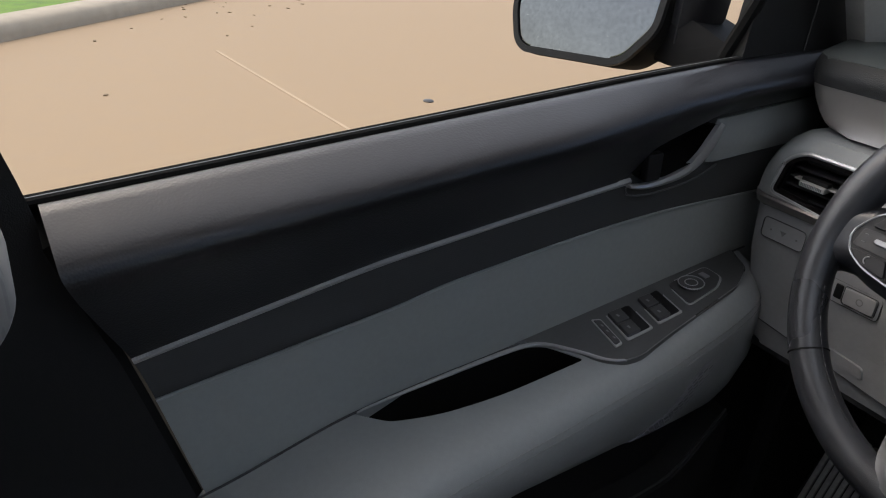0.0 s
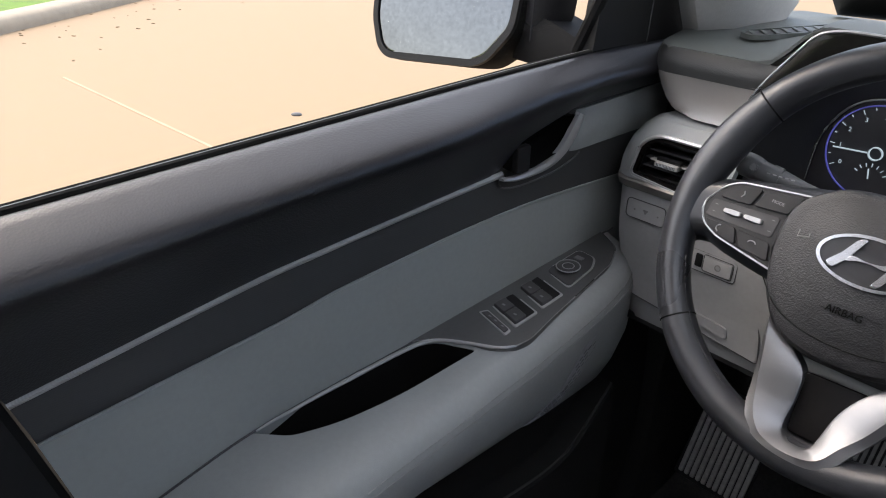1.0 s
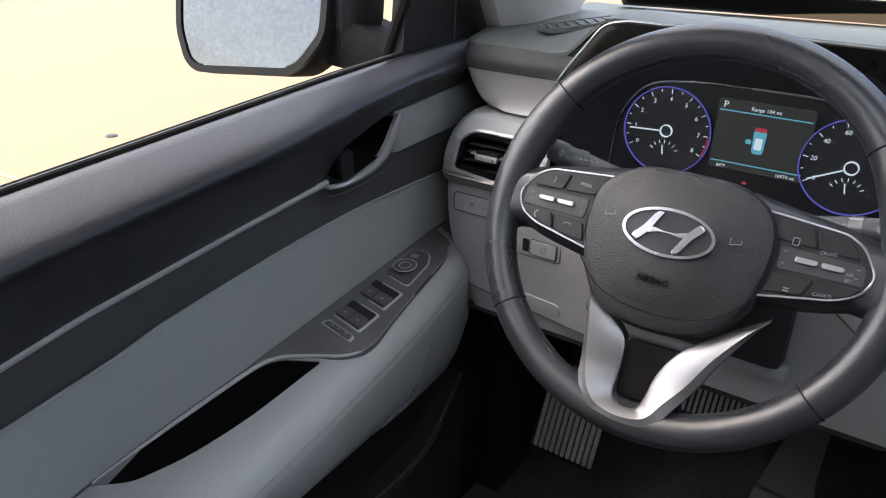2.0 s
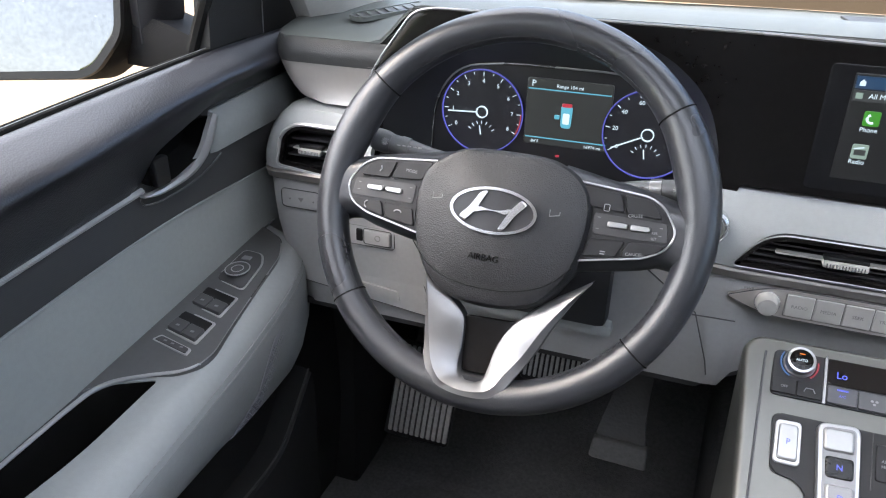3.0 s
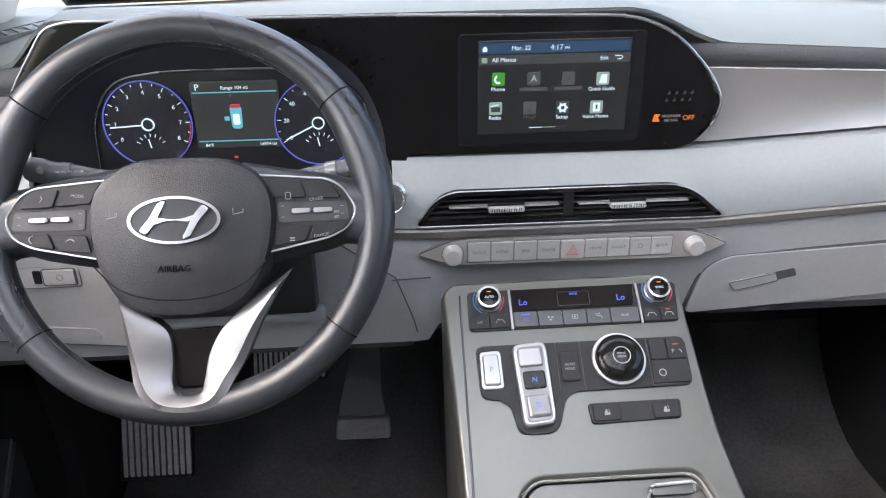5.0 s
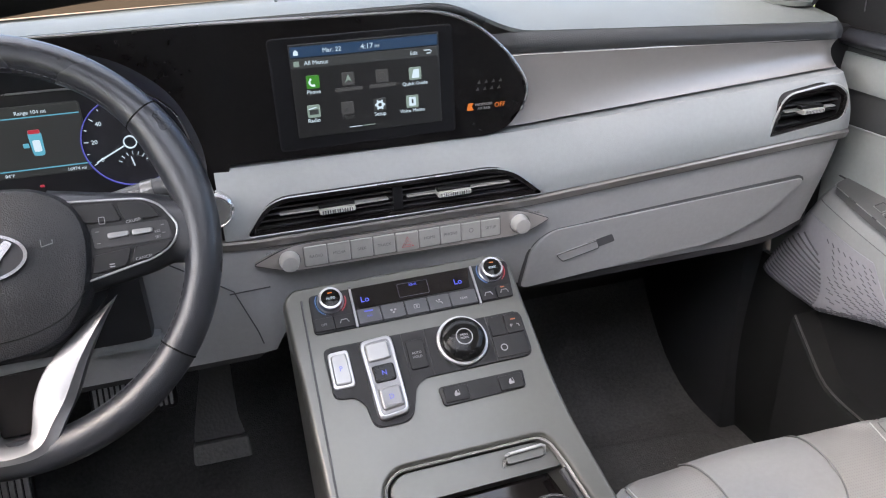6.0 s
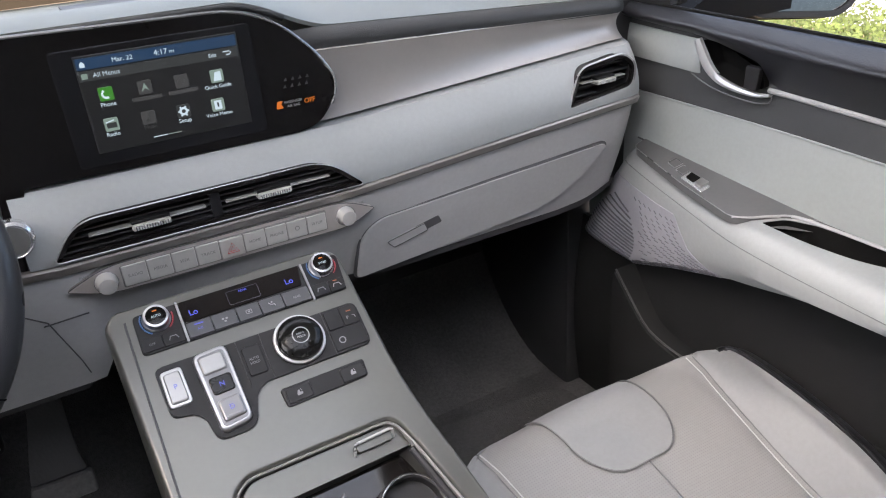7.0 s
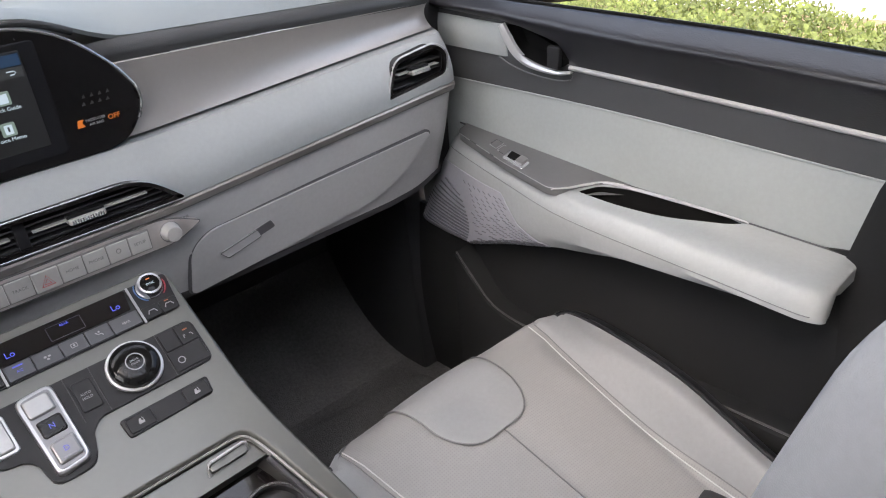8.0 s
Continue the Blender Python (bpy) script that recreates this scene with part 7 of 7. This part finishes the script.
part("arm", loft([[Vector((x, y, z)) for y, z in ((0.80, z0), (0.92, z0), (0.92, z1), (0.80, z1))] for x, z0, z1 in ((0.785, 0.782, 0.800), (0.83, 0.776, 0.818), (0.88, 0.772, 0.83), (0.96, 0.770, 0.835), (1.02, 0.77, 0.83))]), SHELL_BLACK, pm, "black mirror arm")


# ---- seats ----
def seat(name, cx, front, base, back_y, label, rake=0.22, top=0.95):
    """A front seat: cushion with bolsters, smooth front patch, piping, backrest and headrest."""
    o = thing(name, (cx, front - 0.3, 0.02), label, "car seat", "front seats")

    def cz(dx, y):
        a = abs(dx)
        lift = 0.045 * ease((front - 0.05 - y) / 0.30)
        z = base + 0.004 * math.cos(dx * 20)
        z += lift * ease((a - 0.155) / 0.060) + 0.012 * ease((a - 0.160) / 0.05) * ease((front - 0.01 - y) / 0.05)
        fall = max(0.0, y - (front - 0.075)) / 0.075
        z -= 0.060 * (1 - math.sqrt(max(0.0, 1 - min(1, fall) ** 2)))
        z -= 0.25 * max(0.0, front - 0.09 - y)
        over = max(0.0, a - 0.225) / 0.045
        z -= 0.055 * (1 - math.sqrt(max(0.0, 1 - min(1, over) ** 2)))
        return z

    def cush(u, v):
        dx = -0.27 + 0.54 * u
        narrow = curve(v, [(0, 0.80), (0.1, 0.85), (0.3, 0.97), (0.57, 1.065), (0.8, 1.01), (1, 0.90)])
        y = front - 0.50 + 0.50 * (1 - (1 - v) ** 1.5)
        y -= 0.044 * max(0.0, (abs(dx) - 0.10) / 0.10) ** 2 * ease((v - 0.6) / 0.4)
        return Vector((cx + dx * narrow, y, cz(dx, y)))

    def su(v):
        return curve(v, [(0, 0.342), (0.1, 0.334), (0.3, 0.310), (0.57, 0.316), (0.8, 0.355), (1, 0.40)])

    part("cushion", sheet(cush, 90, 70), PERF, o, "perforated grey leather cushion")
    for sgn in (-1, 1):
        part("bolster", sheet(lambda u, v: cush(0.5 + sgn * (su(v) + (0.5 - su(v)) * u), v) + Vector((0, 0, 0.0045 * math.sin(math.pi * min(1, u * 8 + 0.02) / 2))), 30, 70), SEAT, o, "smooth grey leather bolster")
        part("piping", tube([cush(0.5 + sgn * (su(0.86 * k / 60) - 0.015), 0.86 * k / 60) + Vector((0, 0, 0.0008)) for k in range(61)], 0.0010, 6), PIPING, o, "pale piping")
        part("bolster_seam", tube([cush(0.5 + sgn * (su(k / 60) - 0.002), k / 60) + Vector((0, 0, 0.0004)) for k in range(61)], 0.0009, 6), THREAD, o)
        part("side_panel", sheet(lambda u, v: cush(0.5 + sgn * (0.428 + 0.072 * u), 0.90 * v) + Vector((0, 0, 0.0065)), 8, 60), BLACK_LEATHER, o, "black outer side of the bolster")
        part("edge_piping", tube([cush(0.5 + sgn * 0.428, 0.90 * k / 60) + Vector((0, 0, 0.0045)) for k in range(61)], 0.0040, 8), BLACK_LEATHER, o, "black side piping")
    skirt = [cush(u, 1.0) for u in np.linspace(0, 1, 31)]
    left, right = [cush(0, v) for v in np.linspace(0, 1, 20)], [cush(1, v) for v in np.linspace(1, 0, 20)]
    loop = left + skirt[1:-1] + right
    part("side_skirt", loft([loop, [p + Vector((0, 0, -0.05)) + (Vector((cx, front - 0.3, p.z)) - p) * 0.03 for p in loop], [Vector((p.x, p.y - 0.02, 0.05)) + (Vector((cx, front - 0.3, 0.05)) - Vector((p.x, p.y, 0.05))) * 0.10 for p in loop]], closed=False, cap=False), SEAT if name == "passenger_seat" else BLACK_PLASTIC, o)
    part("seat_base", box((cx - 0.22, front - 0.48, 0.03), (cx + 0.22, front - 0.10, base - 0.08), 0.02), BLACK_PLASTIC, o)
    # smooth front patch
    po = rounded([(-0.084, -0.004), (-0.078, -0.125), (-0.046, -0.166), (0.046, -0.166), (0.078, -0.125), (0.084, -0.004)], [0.004, 0.04, 0.045, 0.045, 0.04, 0.004], 7)
    po = [a.lerp(b, k / 8) for a, b in zip(po, po[1:] + po[:1]) for k in range(8 if (b - a).length > 0.02 else 1)]
    n = len(po)
    cc = Vector((0, -0.085))
    bm = bmesh.new()
    rows = []
    for f, h in ((1.0, -0.003), (0.985, 0.0016), (0.95, 0.0026), (0.85, 0.0030), (0.6, 0.0031), (0.3, 0.0031)):
        row = []
        for p in po:
            q = cc + (p - cc) * f
            y = front + q.y - 0.004
            row.append(bm.verts.new(Vector((cx + q.x, y, cz(q.x, y) + h))))
        rows.append(row)
    for a, b in zip(rows, rows[1:]):
        for i in range(n):
            bm.faces.new((a[i], a[(i + 1) % n], b[(i + 1) % n], b[i]))
    bm.faces.new(rows[-1])
    part("front_patch", bm, SEAT, o, "smooth grey leather front patch")
    part("patch_seam", tube([Vector((cx + p.x, front + p.y - 0.004, cz(p.x, front + p.y - 0.004) + 0.003)) for p in po], 0.0013, 6, closed=True), THREAD, o)
    part("centre_seam", tube([Vector((cx, y, cz(0, y) + 0.0005)) for y in np.linspace(front - 0.170, front - 0.48, 20)], 0.0012, 6), THREAD, o)

    # backrest
    def br(u, v):
        dx = -0.265 + 0.53 * u
        z = base - 0.01 + (top - base) * v
        w = 1 - 0.22 * ease((v - 0.55) / 0.45)
        a = abs(dx)
        bol = (0.075 + 0.012 * math.sin(math.pi * min(1.0, v / 0.8))) * ease((a - 0.14) / 0.07) * (1 - ease((v - 0.7) / 0.3) * 0.8)
        over = max(0.0, a - 0.21) / 0.055
        y = back_y + bol - rake * (z - base) - 0.10 * (1 - math.sqrt(max(0.0, 1 - min(1, over) ** 2)))
        return Vector((cx + dx * w, y, z))
    part("backrest", sheet(br, 60, 50, 0.03, (0, -1, 0)), SEAT, o, "grey leather backrest")
    part("back_centre", sheet(lambda u, v: br(0.24 + 0.52 * u, 0.05 + 0.85 * v) + Vector((0, 0.003, 0)), 20, 30, 0.004, (0, -1, 0)), PERF, o)
    part("back_shell", box((cx - 0.23, back_y - rake * (top - base) - 0.10, base), (cx + 0.23, back_y - 0.08 - rake * (top - base) * 0.4, top - 0.03), 0.03), BLACK_PLASTIC, o)
    return o


seat("passenger_seat", 0.446, 0.668, 0.325, 0.066, "light grey leather passenger seat with perforated centre")
seat("driver_seat", -0.36, 0.36, 0.34, -0.07, "light grey leather driver's seat", rake=0.10, top=0.93)
wing = [o for o in bpy.data.objects if o.name == "driver_seat"][0]
part("shoulder_wing", slab(rounded([(-0.10, 0.775), (0.018, 0.790), (0.030, 0.815), (0.024, 0.846), (-0.02, 0.880), (-0.10, 0.890)], 0.012), plane((-0.535, 0, 0), u=(0, 1, 0), v=(0, 0, 1)), 0.06, 0.0, 0.012), PERF, wing, "perforated grey shoulder bolster")
